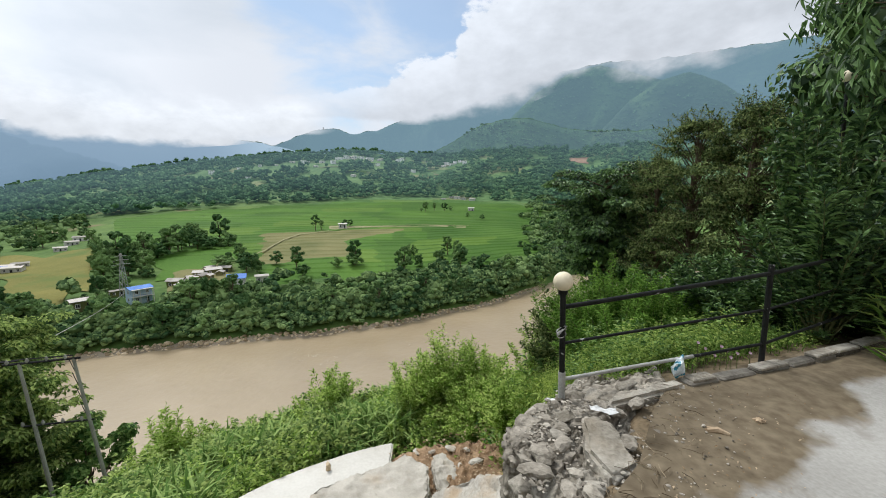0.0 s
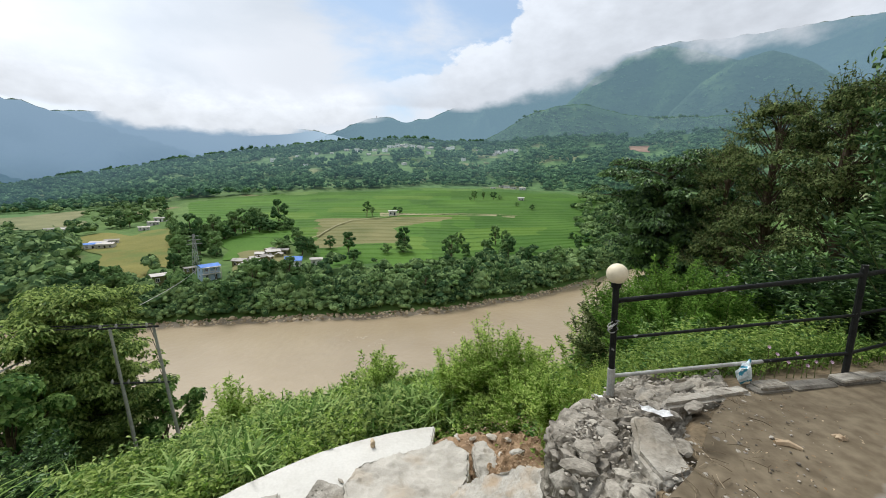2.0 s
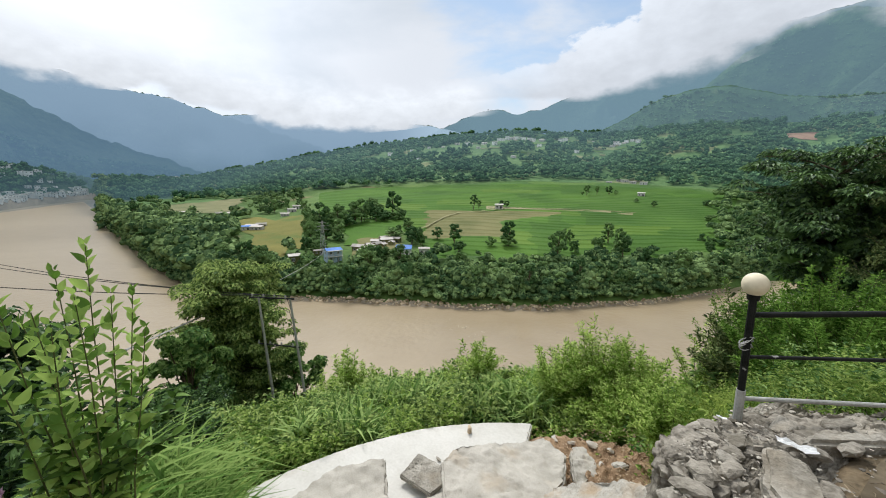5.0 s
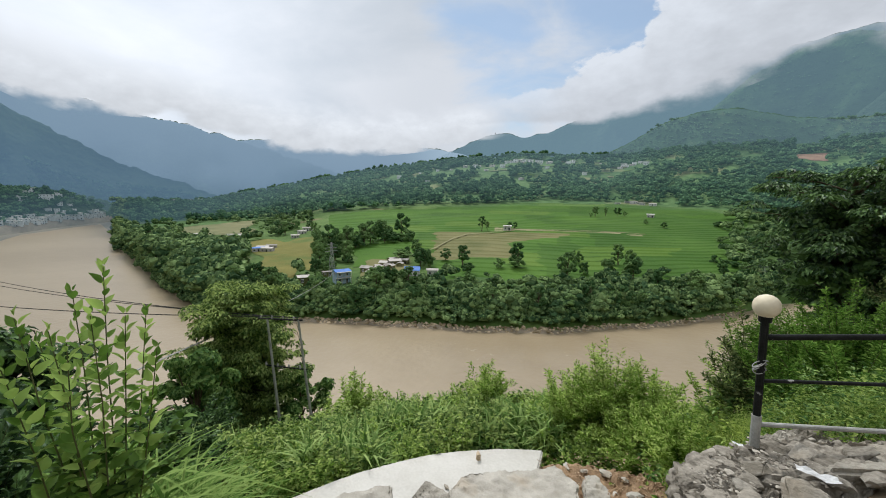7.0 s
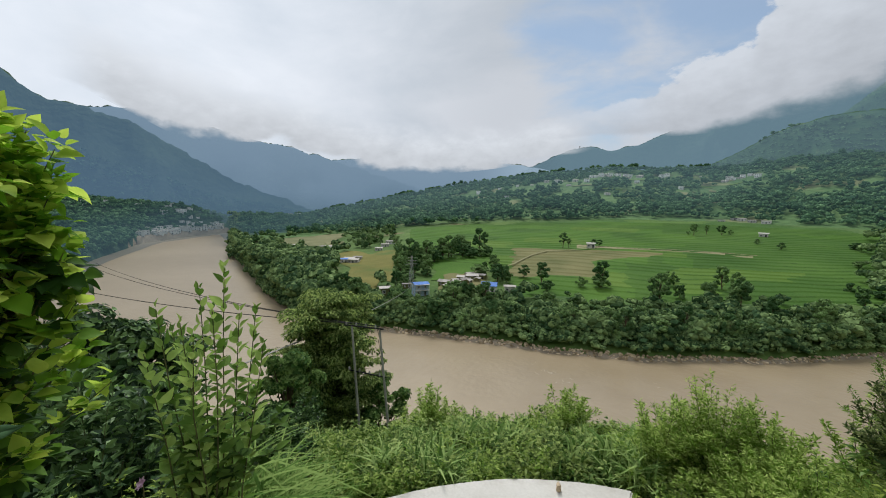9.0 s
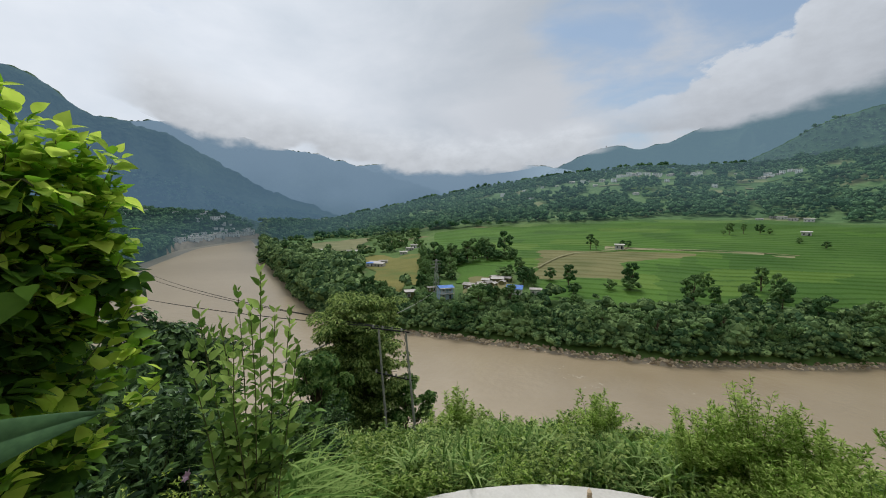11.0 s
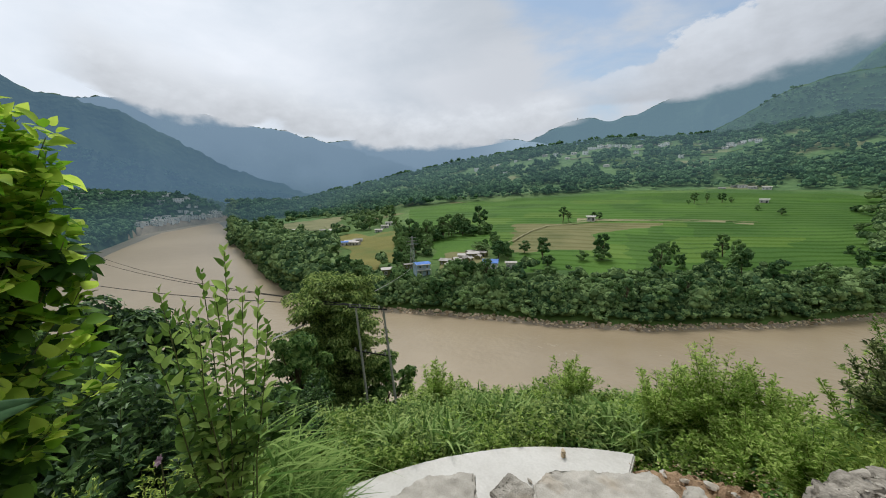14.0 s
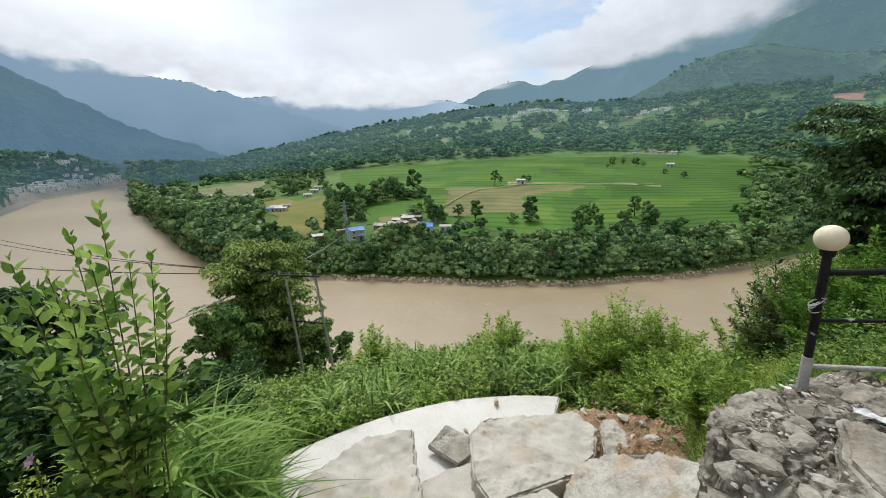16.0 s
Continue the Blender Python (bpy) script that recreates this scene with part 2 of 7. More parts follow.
M_FERN = surf("bright_fern", (0.070, 0.160, 0.022), (0.22, 0.37, 0.07), 0.8, 6.0, 0.0, island=0.6, translucent=0.4)
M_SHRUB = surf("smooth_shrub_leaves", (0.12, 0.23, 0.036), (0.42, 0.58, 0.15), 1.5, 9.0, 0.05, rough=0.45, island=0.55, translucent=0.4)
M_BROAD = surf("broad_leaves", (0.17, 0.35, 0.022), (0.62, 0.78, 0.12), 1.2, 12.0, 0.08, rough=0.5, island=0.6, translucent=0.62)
M_CONCRETE = surf("weathered_concrete", (0.34, 0.315, 0.265), (0.50, 0.465, 0.40), 2.2, 42, 0.55, spots=((0.40, 0.335, 0.25), 1.3, 0.56, 0.78))
M_STAINED = surf("earth_stained_concrete", (0.32, 0.295, 0.245), (0.50, 0.47, 0.41), 1.4, 20, 0.7, spots=((0.37, 0.29, 0.20), 1.5, 0.52, 0.66))
M_REDEARTH = surf("reddish_earth", (0.17, 0.11, 0.065), (0.38, 0.26, 0.155), 2.2, 26, 0.8)
M_WHITE = surf("pale_cement", (0.50, 0.478, 0.425), (0.61, 0.588, 0.535), 0.9, 14, 0.15, spots=((0.40, 0.37, 0.31), 0.7, 0.58, 0.75))
M_RUBBLE = surf("grey_broken_concrete", (0.155, 0.138, 0.108), (0.42, 0.39, 0.33), 3.2, 26, 0.9, each=0.2, spots=((0.27, 0.235, 0.18), 1.9, 0.54, 0.70))
M_BLACK = surf("chipped_black_paint", (0.008, 0.009, 0.008), (0.022, 0.023, 0.022), 8, 60, 0.2, rough=0.45, coords="object", spots=((0.30, 0.30, 0.28), 9.0, 0.66, 0.68))
M_GALV = surf("bare_grey_pipe", (0.22, 0.22, 0.20), (0.42, 0.42, 0.39), 6, 60, 0.2, rough=0.6, coords="object")
M_GLOBE = surf("cream_globe", (0.66, 0.58, 0.42), (0.78, 0.70, 0.52), 5, 30, 0.02, rough=0.35, coords="object")
M_POLE = surf("old_concrete_pole", (0.26, 0.25, 0.22), (0.42, 0.41, 0.37), 2, 30, 0.2)
M_WIRE = surf("dark_wire", (0.02, 0.02, 0.02), (0.05, 0.05, 0.05), 3, 20, 0.0)
M_WALL = surf("plastered_wall", (0.50, 0.48, 0.44), (0.72, 0.70, 0.66), 0.5, 8, 0.1, each=0.4)
M_LIME = surf("limewashed_wall", (0.74, 0.74, 0.72), (0.88, 0.88, 0.86), 0.5, 8, 0.1, each=0.5)
M_BLUE = surf("blue_roof_sheet", (0.05, 0.14, 0.42), (0.10, 0.24, 0.62), 0.5, 6, 0.1, rough=0.5)
M_TIN = surf("weathered_roof_sheet", (0.26, 0.24, 0.21), (0.52, 0.48, 0.43), 0.5, 6, 0.1, each=0.6, rough=0.6)
M_BLUEWALL = surf("pale_blue_wall", (0.30, 0.40, 0.50), (0.45, 0.55, 0.64), 0.5, 8, 0.1)
M_DARK = surf("dark_opening", (0.02, 0.02, 0.025), (0.05, 0.05, 0.055), 0.5, 8, 0.0, rough=0.3)
M_RED = surf("bare_red_earth", (0.25, 0.15, 0.095), (0.36, 0.235, 0.16), 0.05, 0.6, 0.3)
M_PLASTIC = surf("thin_plastic", (0.45, 0.55, 0.58), (0.85, 0.88, 0.88), 14, 60, 0.2, rough=0.3, coords="object", spots=((0.05, 0.25, 0.35), 16.0, 0.54, 0.58))
M_PINK = surf("pink_petals", (0.50, 0.30, 0.42), (0.78, 0.60, 0.72), 20, 60, 0.0, translucent=0.3, coords="object")
M_DEAD = surf("dry_leaves", (0.20, 0.13, 0.07), (0.42, 0.33, 0.22), 5, 30, 0.1, island=0.6)


def water_material():
    m = surf("muddy_water", (0.275, 0.212, 0.128), (0.335, 0.265, 0.168), 0.012, 0.10, 0.0, rough=0.32, spec=0.5, stretch=(1, 1, 1))
    nt = m.node_tree
    ln = nt.links.new
    pos = nt.nodes.new("ShaderNodeNewGeometry").outputs["Position"]
    n = nt.nodes.new("ShaderNodeTexNoise")
    n.inputs["Scale"].default_value, n.inputs["Detail"].default_value = 0.55, 6.0
    ln(pos, n.inputs["Vector"])
    b = nt.nodes.new("ShaderNodeBump")
    b.inputs["Strength"].default_value, b.inputs["Distance"].default_value = 0.22, 0.5
    ln(n.outputs["Fac"], b.inputs["Height"])
    ln(b.outputs[0], nt.nodes["Principled BSDF"].inputs["Normal"])
    return m


M_WATER = water_material()


def road_material():
    """Pale cement, with dirt washed over it towards the kerb."""
    m = surf("cement_and_dirt", (0.25, 0.24, 0.215), (0.38, 0.37, 0.34), 0.6, 38, 0.12, spots=((0.20, 0.18, 0.15), 1.7, 0.58, 0.70))
    nt = m.node_tree
    ln = nt.links.new
    bsdf = nt.nodes["Principled BSDF"]
    cement = bsdf.inputs["Base Color"].links[0].from_socket
    pos = nt.nodes.new("ShaderNodeNewGeometry").outputs["Position"]
    dot = nt.nodes.new("ShaderNodeVectorMath")
    dot.operation = "DOT_PRODUCT"
    dot.inputs[1].default_value = (-0.62, 1.0, 0.0)
    ln(pos, dot.inputs[0])
    cols = []
    for s, d in ((1.6, 5.0), (9.0, 8.0), (0.9, 3.0)):
        n = nt.nodes.new("ShaderNodeTexNoise")
        n.inputs["Scale"].default_value, n.inputs["Detail"].default_value = s, d
        ln(pos, n.inputs["Vector"])
        cols.append(n.outputs["Fac"])
    add = nt.nodes.new("ShaderNodeMath")
    add.operation = "MULTIPLY_ADD"
    ln(cols[0], add.inputs[0])
    add.inputs[1].default_value = 1.1
    ln(dot.outputs["Value"], add.inputs[2])
    mr = nt.nodes.new("ShaderNodeMapRange")
    mr.inputs["From Min"].default_value, mr.inputs["From Max"].default_value = 1.40, 1.55
    ln(add.outputs[0], mr.inputs["Value"])
    ramp = nt.nodes.new("ShaderNodeValToRGB")
    ramp.color_ramp.elements[0].position, ramp.color_ramp.elements[0].color = 0.32, (0.108, 0.085, 0.055, 1)
    ramp.color_ramp.elements[1].position, ramp.color_ramp.elements[1].color = 0.70, (0.185, 0.150, 0.100, 1)
    ln(cols[1], ramp.inputs[0])
    mx = nt.nodes.new("ShaderNodeMix")
    mx.data_type = "RGBA"
    ln(mr.outputs[0], mx.inputs["Factor"])
    ln(cement, mx.inputs["A"])
    ln(ramp.outputs[0], mx.inputs["B"])
    ln(mx.outputs["Result"], bsdf.inputs["Base Color"])
    return m


M_ROADWAY = road_material()
M_KERB = surf("dirty_kerb_concrete", (0.060, 0.052, 0.042), (0.20, 0.185, 0.155), 3.0, 30, 0.6, each=0.3)
M_TREE_NEAR = surf("glossy_tree_leaves", (0.055, 0.125, 0.028), (0.24, 0.36, 0.105), 0.5, 4.0, 0.0, island=0.75, translucent=0.3, rough=0.5, coords="object")
M_TREE_OLIVE = surf("olive_leaves", (0.055, 0.090, 0.030), (0.215, 0.265, 0.095), 0.5, 4.0, 0.0, island=0.8, translucent=0.3, coords="object")
M_BANK = surf("river_bank_leaves", (0.038, 0.084, 0.032), (0.215, 0.310, 0.115), 0.05, 0.8, 0.0, island=0.4, translucent=0.15)
M_FOOT = surf("foothill_forest", (0.022, 0.062, 0.026), (0.062, 0.130, 0.046), 0.02, 0.2, 0.6, spots=((0.11, 0.16, 0.06), 0.02, 0.62, 0.70))
M_LUMP = surf("dark_broken_concrete", (0.13, 0.115, 0.09), (0.38, 0.345, 0.285), 3.4, 26, 1.0, spots=((0.42, 0.385, 0.32), 4.5, 0.58, 0.70))
M_TWIG = surf("dry_twigs", (0.07, 0.05, 0.03), (0.30, 0.24, 0.16), 5, 30, 0.1, island=0.8)


# ---- mesh helpers ----


class Geo:
    """Collects vertices and faces of one mesh."""

    def __init__(self):
        self.v, self.f, self.n = [], [], 0

    def add(self, verts, faces, mat=0):
        verts = np.asarray(verts, float).reshape(-1, 3)
        faces = np.asarray(faces, int)
        self.v.append(verts)
        self.f.append((faces + self.n, mat))
        self.n += len(verts)
        return self

    def mesh(self, name, mats, smooth=False):
        me = bpy.data.meshes.new(name)
        verts = np.concatenate(self.v)
        me.vertices.add(len(verts))
        me.vertices.foreach_set("co", verts.ravel())
        loops = np.concatenate([f.ravel() for f, _ in self.f])
        sizes = np.concatenate([np.full(len(f), f.shape[1]) for f, _ in self.f])
        which = np.concatenate([np.full(len(f), m) for f, m in self.f])
        me.loops.add(len(loops))
        me.loops.foreach_set("vertex_index", loops)
        me.polygons.add(len(sizes))
        me.polygons.foreach_set("loop_start", np.concatenate([[0], np.cumsum(sizes)[:-1]]))
        me.polygons.foreach_set("loop_total", sizes)
        me.polygons.foreach_set("material_index", which)
        me.polygons.foreach_set("use_smooth", np.full(len(sizes), smooth))
        for m in (mats if isinstance(mats, (list, tuple)) else [mats]):
            me.materials.append(m)
        me.update(calc_edges=True)
        return me


def part(name, geo, material, parent=None, label="", smooth=False):
    ob = new(name, geo.mesh(name, material, smooth))
    if parent is not None:
        ob.parent = parent
    if label:
        ob["label"] = label
    return ob


def root(name, label, category, m=None, group="", kind=""):
    ob = new(name)
    ob.empty_display_size = 0.1
    if m is not None:
        ob.matrix_basis = m
    return tagged(ob, label, category, group, kind)


def unit(v):
    return v / np.maximum(np.linalg.norm(v, axis=-1, keepdims=True), 1e-9)


def box(geo, c, s, turn=0.0, mat=0, bevel=0.0):
    """A box with slightly chamfered vertical and top edges."""
    x, y, z = np.array(s) / 2
    b = min(bevel, x * 0.8, y * 0.8, z * 0.8)
    ring = [(-x + b, -y), (x - b, -y), (x, -y + b), (x, y - b), (x - b, y), (-x + b, y), (-x, y - b), (-x, -y + b)]
    if not b:
        ring = [(-x, -y), (x, -y), (x, y), (-x, y)]
    n = len(ring)
    ring = np.array(ring)
    rows = [np.c_[ring, np.full(n, -z)], np.c_[ring, np.full(n, z - b)]]
    if b:
        rows.append(np.c_[ring * [(x - b) / x, (y - b) / y], np.full(n, z)])
    v = np.concatenate(rows)
    ca, sa = math.cos(turn), math.sin(turn)
    v = np.c_[v[:, 0] * ca - v[:, 1] * sa, v[:, 0] * sa + v[:, 1] * ca, v[:, 2]] + np.array(c)
    f = [(k * n + i, k * n + (i + 1) % n, (k + 1) * n + (i + 1) % n, (k + 1) * n + i) for k in range(len(rows) - 1) for i in range(n)]
    geo.add(v, f, mat)
    start = geo.n - len(v)
    geo.f.append((np.array([[start + i for i in range(n)][::-1]]), mat))
    geo.f.append((np.array([[start + (len(rows) - 1) * n + i for i in range(n)]]), mat))


def tube(geo, pts, radii, sides=6, mat=0, cap=True):
    pts = np.asarray(pts, float)
    radii = np.broadcast_to(np.asarray(radii, float), (len(pts),))
    d = unit(np.gradient(pts, axis=0))
    ref = np.where(np.abs(d[:, 2:3]) > 0.9, [[1.0, 0, 0]], [[0, 0, 1.0]])
    a = unit(np.cross(d, ref))
    b = np.cross(d, a)
    ang = np.linspace(0, 2 * math.pi, sides, endpoint=False)
    v = pts[:, None] + radii[:, None, None] * (np.cos(ang)[None, :, None] * a[:, None] + np.sin(ang)[None, :, None] * b[:, None])
    k = np.arange(len(pts) - 1)[:, None] * sides
    i = np.arange(sides)[None]
    j = (i + 1) % sides
    f = np.stack([k + i, k + j, k + sides + j, k + sides + i], -1).reshape(-1, 4)
    geo.add(v.reshape(-1, 3), f, mat)
    if cap:
        s = geo.n - len(pts) * sides
        geo.f.append((np.array([[s + q for q in range(sides)]]), mat))
        geo.f.append((np.array([[s + (len(pts) - 1) * sides + q for q in range(sides)][::-1]]), mat))


def leaves(geo, base, way, face, length, width, mat=0, fold=0.25, full=False, droop=0.0):
    """Pointed leaves, folded along the midrib; full ones have a broad rounded outline."""
    n = len(base)
    length, width = np.broadcast_to(length, (n,))[:, None], np.broadcast_to(width, (n,))[:, None]
    way = unit(way)
    side = unit(np.cross(way, face))
    up = np.cross(side, way)
    lift = up * width * fold
    if not full:
        mid = base + way * length * 0.45
        v = np.stack([base, mid + side * width * 0.5 + lift, base + way * length - up * length * droop, mid - side * width * 0.5 + lift], 1)
        geo.add(v.reshape(-1, 3), np.arange(n)[:, None] * 4 + np.array([[0, 1, 2, 3]]), mat)
        return
    rows = []
    out = ((0.0, 0.0), (0.08, 0.45), (0.22, 0.86), (0.42, 1.0), (0.62, 0.80), (0.82, 0.40), (1.0, 0.0))
    for s, w in out:
        p = base + way * length * s - up * length * droop * s * s
        rows += [p] if w == 0 else [p, p + side * width * 0.5 * w + lift * w, p - side * width * 0.5 * w + lift * w]
    v = np.stack(rows, 1)
    q = [r for k in range(4) for r in ([1 + 3 * k, 2 + 3 * k, 5 + 3 * k, 4 + 3 * k], [1 + 3 * k, 4 + 3 * k, 6 + 3 * k, 3 + 3 * k])]
    t = np.array([[0, 2, 1], [0, 1, 3], [13, 14, 16], [13, 16, 15]])
    o = np.arange(n)[:, None, None] * 17
    geo.add(v.reshape(-1, 3), (o + np.array(q)).reshape(-1, 4), mat)
    geo.f.append(((o + t).reshape(-1, 3) + geo.n - 17 * n, mat))


def blades(geo, base, lean, height, width, arch, mat=0, steps=3):
    """Grass blades: narrow strips that bend over towards their lean."""
    n = len(base)
    height, width, arch = (np.broadcast_to(q, (n,))[:, None] for q in (height, width, arch))
    lean = unit(np.c_[lean, np.zeros(n)])
    side = np.cross(lean, [0, 0, 1.0])
    v = []
    for k in range(steps + 1):
        s = k / steps
        p = base + lean * height * arch * s * s + np.array([0, 0, 1.0]) * height * (s - 0.45 * arch * s * s)
        w = width * 0.5 * (1 - s ** 2) * (0.55 + 0.9 * min(s * 2, 1) * 0.5)
        v += [p] if k == steps else [p - side * w, p + side * w]
    v = np.stack(v, 1)
    o = np.arange(n)[:, None, None] * (2 * steps + 1)
    q = np.array([[2 * k, 2 * k + 1, 2 * k + 3, 2 * k + 2] for k in range(steps - 1)])
    geo.add(v.reshape(-1, 3), (o + q).reshape(-1, 4), mat)
    t = np.array([[2 * steps - 2, 2 * steps - 1, 2 * steps]])
    geo.f.append(((o + t).reshape(-1, 3) + geo.n - (2 * steps + 1) * n, mat))


def ball_points(n, rng):
    return unit(rng.normal(size=(n, 3)))


def lump(geo, c, r, rng, mat=0, squash=0.8, rough=0.25, level=1):
    """An uneven lump, for a stone."""
    bm = bmesh.new()
    bmesh.ops.create_icosphere(bm, subdivisions=level, radius=1)
    v = np.array([p.co[:] for p in bm.verts])
    f = np.array([[p.index for p in q.verts] for q in bm.faces])
    bm.free()
    v = v * (1 + rng.uniform(-rough, rough, (len(v), 1))) * (np.array(r) * rng.uniform(0.8, 1.2, 3))
    v[:, 2] *= squash
    a = rng.uniform(0, 6.28)
    v = np.c_[v[:, 0] * math.cos(a) - v[:, 1] * math.sin(a), v[:, 0] * math.sin(a) + v[:, 1] * math.cos(a), v[:, 2]]
    geo.add(v + np.array(c), f, mat)


def fbm(x, y, scale, octaves=4, seed=0.0):
    """Smooth noise of two coordinates, about -1 to 1, from sums of turned waves."""
    out, amp = np.zeros_like(np.asarray(x, float)), 1.0
    r = np.random.default_rng(int(seed * 10) + 3)
    for k in range(octaves):
        s = np.zeros_like(out)
        for _ in range(5):
            a, p = r.uniform(0, 6.28), r.uniform(0, 6.28)
            q = r.uniform(0.7, 1.4)
            s = s + np.sin((x * math.cos(a) + y * math.sin(a)) * q * 6.28 / scale + p)
        out = out + amp * s / 3.0
        amp, scale = amp * 0.5, scale * 0.47
    return out / 1.6


def smooth(a, b, x):
    u = np.clip((np.asarray(x, float) - a) / (b - a), 0, 1)
    return u * u * (3 - 2 * u)


def at(az, r):
    a = np.radians(az)
    return np.sin(a) * r, np.cos(a) * r


# ---- the lie of the land ----
RIVER = -38.0
EYE = 1.85
EDGE = np.array([(-40, -26), (-6, -3.3), (-1.1, 0.25), (0.72, 1.95), (1.28, 2.5), (1.75, 3.2), (2.3, 3.78), (3.4, 4.15), (5.3, 4.75), (14, 8.5), (60, 20)], float)
SHORE_AZ = [-115, -90, -80, -75.9, -74.3, -72.9, -70.7, -68.1, -65.7, -63.9, -63.6, -63.0, -62.0, -59.8, -56.2, -50, -45, -32, -19, -6.5, 1.5, 5.4, 10, 14, 18, 25, 40, 100]
SHORE_R = [130, 215, 310, 430, 485, 556, 600, 671, 736, 785, 440, 345, 285, 205, 160, 135, 130, 120, 114.5, 119, 132, 138, 152, 171, 205, 240, 300, 300]
CREST_AZ = [-115, -75, -71, -64, -60, -55, -50, -46.5, -41.3, -31.2, -21.8, -12.9, 0.3, 3.8, 10, 16, 25, 60]
CREST_EL = [3.0, 0.5, 0.3, -0.6, -0.9, -0.7, 0.45, 1.1, 2.4, 4.35, 5.65, 6.35, 5.9, 6.3, 6.6, 6.6, 6.6, 6.6]


def edge_distance(x, y):
    """How far outside the road's edge, downhill, a place lies."""
    x, y = np.asarray(x, float), np.asarray(y, float)
    best, sign = np.full(x.shape, 1e9), np.ones(x.shape)
    for (ax, ay), (bx, by) in zip(EDGE[:-1], EDGE[1:]):
        dx, dy = bx - ax, by - ay
        u = np.clip(((x - ax) * dx + (y - ay) * dy) / (dx * dx + dy * dy), 0, 1)
        d = np.hypot(x - ax - u * dx, y - ay - u * dy)
        s = np.where(dx * (y - ay) - dy * (x - ax) > 0, 1.0, -1.0)
        near = d < best - 1e-9
        best, sign = np.where(near, d, best), np.where(near, s, sign)
    return best * sign


def shore(az):
    return np.interp(az, SHORE_AZ, SHORE_R)


def land(x, y):
    """Height of the ground."""
    x, y = np.asarray(x, float), np.asarray(y, float)
    r, az = np.hypot(x, y), np.degrees(np.arctan2(x, y))
    d = edge_distance(x, y)
    steep = np.interp(d, [-40, -9, 0, 0.25, 0.8, 2.5, 5.0, 9, 13, 60, 68, 200], [26, 0, 0, -0.7, -2.3, -4.2, -5.4, -6.2, -7.6, -37.4, -41, -43])
    soft = np.interp(d, [-40, -9, 0, 0.5, 1.4, 9, 60, 68, 200], [26, 0, 0, -0.12, -0.5, -5.5, -37.4, -41, -43])
    w = smooth(0.9, 2.2, x)
    near = steep * (1 - w) + soft * w
    near = near + smooth(0.6, 3, d) * (0.12 + 0.25 * smooth(9, 16, d)) * fbm(x, y, 5.0, 3, 1)
    dd = r - shore(az)
    flat = np.interp(dd, [-8, 0, 3, 10, 30], [-43, -38.3, -36.4, -33, -28.4])
    left = smooth(-60, -36, az)
    slope = np.interp(az, [-64, -50, -40, -31, -11, 11, 20], [0.0, 0.025, 0.07, 0.09, 0.106, 0.108, 0.10])
    rf = np.interp(az, [-64, -55, -45, -31, -11, 0, 11, 20], [560, 480, 400, 385, 420, 430, 420, 420])
    rf = np.maximum(rf, shore(az) + 40)
    start = np.maximum(158, shore(az) + 32)
    field = flat + slope * np.clip(np.minimum(r, rf) - start, 0, None) + smooth(20, 60, dd) * 0.5 * fbm(x, y, 90, 2, 2)
    zc = EYE + 780 * np.tan(np.radians(np.interp(az, CREST_AZ, CREST_EL)))
    u = np.clip((r - rf) / np.maximum(780 - rf, 70), 0, 1)
    hill = field + (zc - field) * (0.75 * u + 0.25 * smooth(0, 1, u)) + smooth(0, 0.2, u) * (1 - 0.6 * u) * 6 * fbm(x, y, 150, 3, 4)
    far = hill - np.clip(r - 780, 0, 3500) * 0.06
    far = np.where(np.abs(az + 7) > 112, -43, far)
    return np.maximum(near, far)


def polar_sheet(name, az, rr, height, mat, label="", category="", kind="structure", smooth_shade=True, lift=0.0):
    A, R = np.meshgrid(az, rr)
    x, y = at(A, R)
    z = height(x, y) + lift
    g = Geo()
    n = len(az)
    i, j = np.meshgrid(np.arange(n - 1), np.arange(len(rr) - 1))
    k = (j * n + i).ravel()
    g.add(np.stack([x, y, z], -1).reshape(-1, 3), np.stack([k, k + n, k + n + 1, k + 1], 1))
    ob = part(name, g, mat, smooth=smooth_shade)
    return tagged(ob, label, category, kind=kind)


def bare(x, y, grow=1.0):
    """Where concrete or trodden earth keeps plants away."""
    r, az = np.hypot(x, y), np.degrees(np.arctan2(x, y))
    outer = np.interp(az, [-58, -53.5, -43, -24, -8, -2, 4, 8, 13, 20, 30], [4.0, 8.75, 9.2, 10.05, 10.6, 9.0, 8.5, 7.3, 5.4, 4.4, 4.3])
    return (az > -57) & (az < 30) & (r < outer * grow)


def field_zone(a, r, inset=0.0):
    """Where the terraced fields lie."""
    near = shore(a) + 31 + 6 * np.sin(a * 0.6) + 40 * smooth(-23, -28, a)
    back = np.interp(a, [-41, -31, -11, 0, 11, 16], [372, 388, 424, 430, 410, 370])
    return (r > near + inset) & (r < back - inset) & (a > -41 + inset * 0.15) & (a < 15.4 - inset * 0.15)


def ground_height(x, y):
    """The ground, dug out under the terraces."""
    return land(x, y) - 1.5 * field_zone(np.degrees(np.arctan2(x, y)), np.hypot(x, y), 7.0)


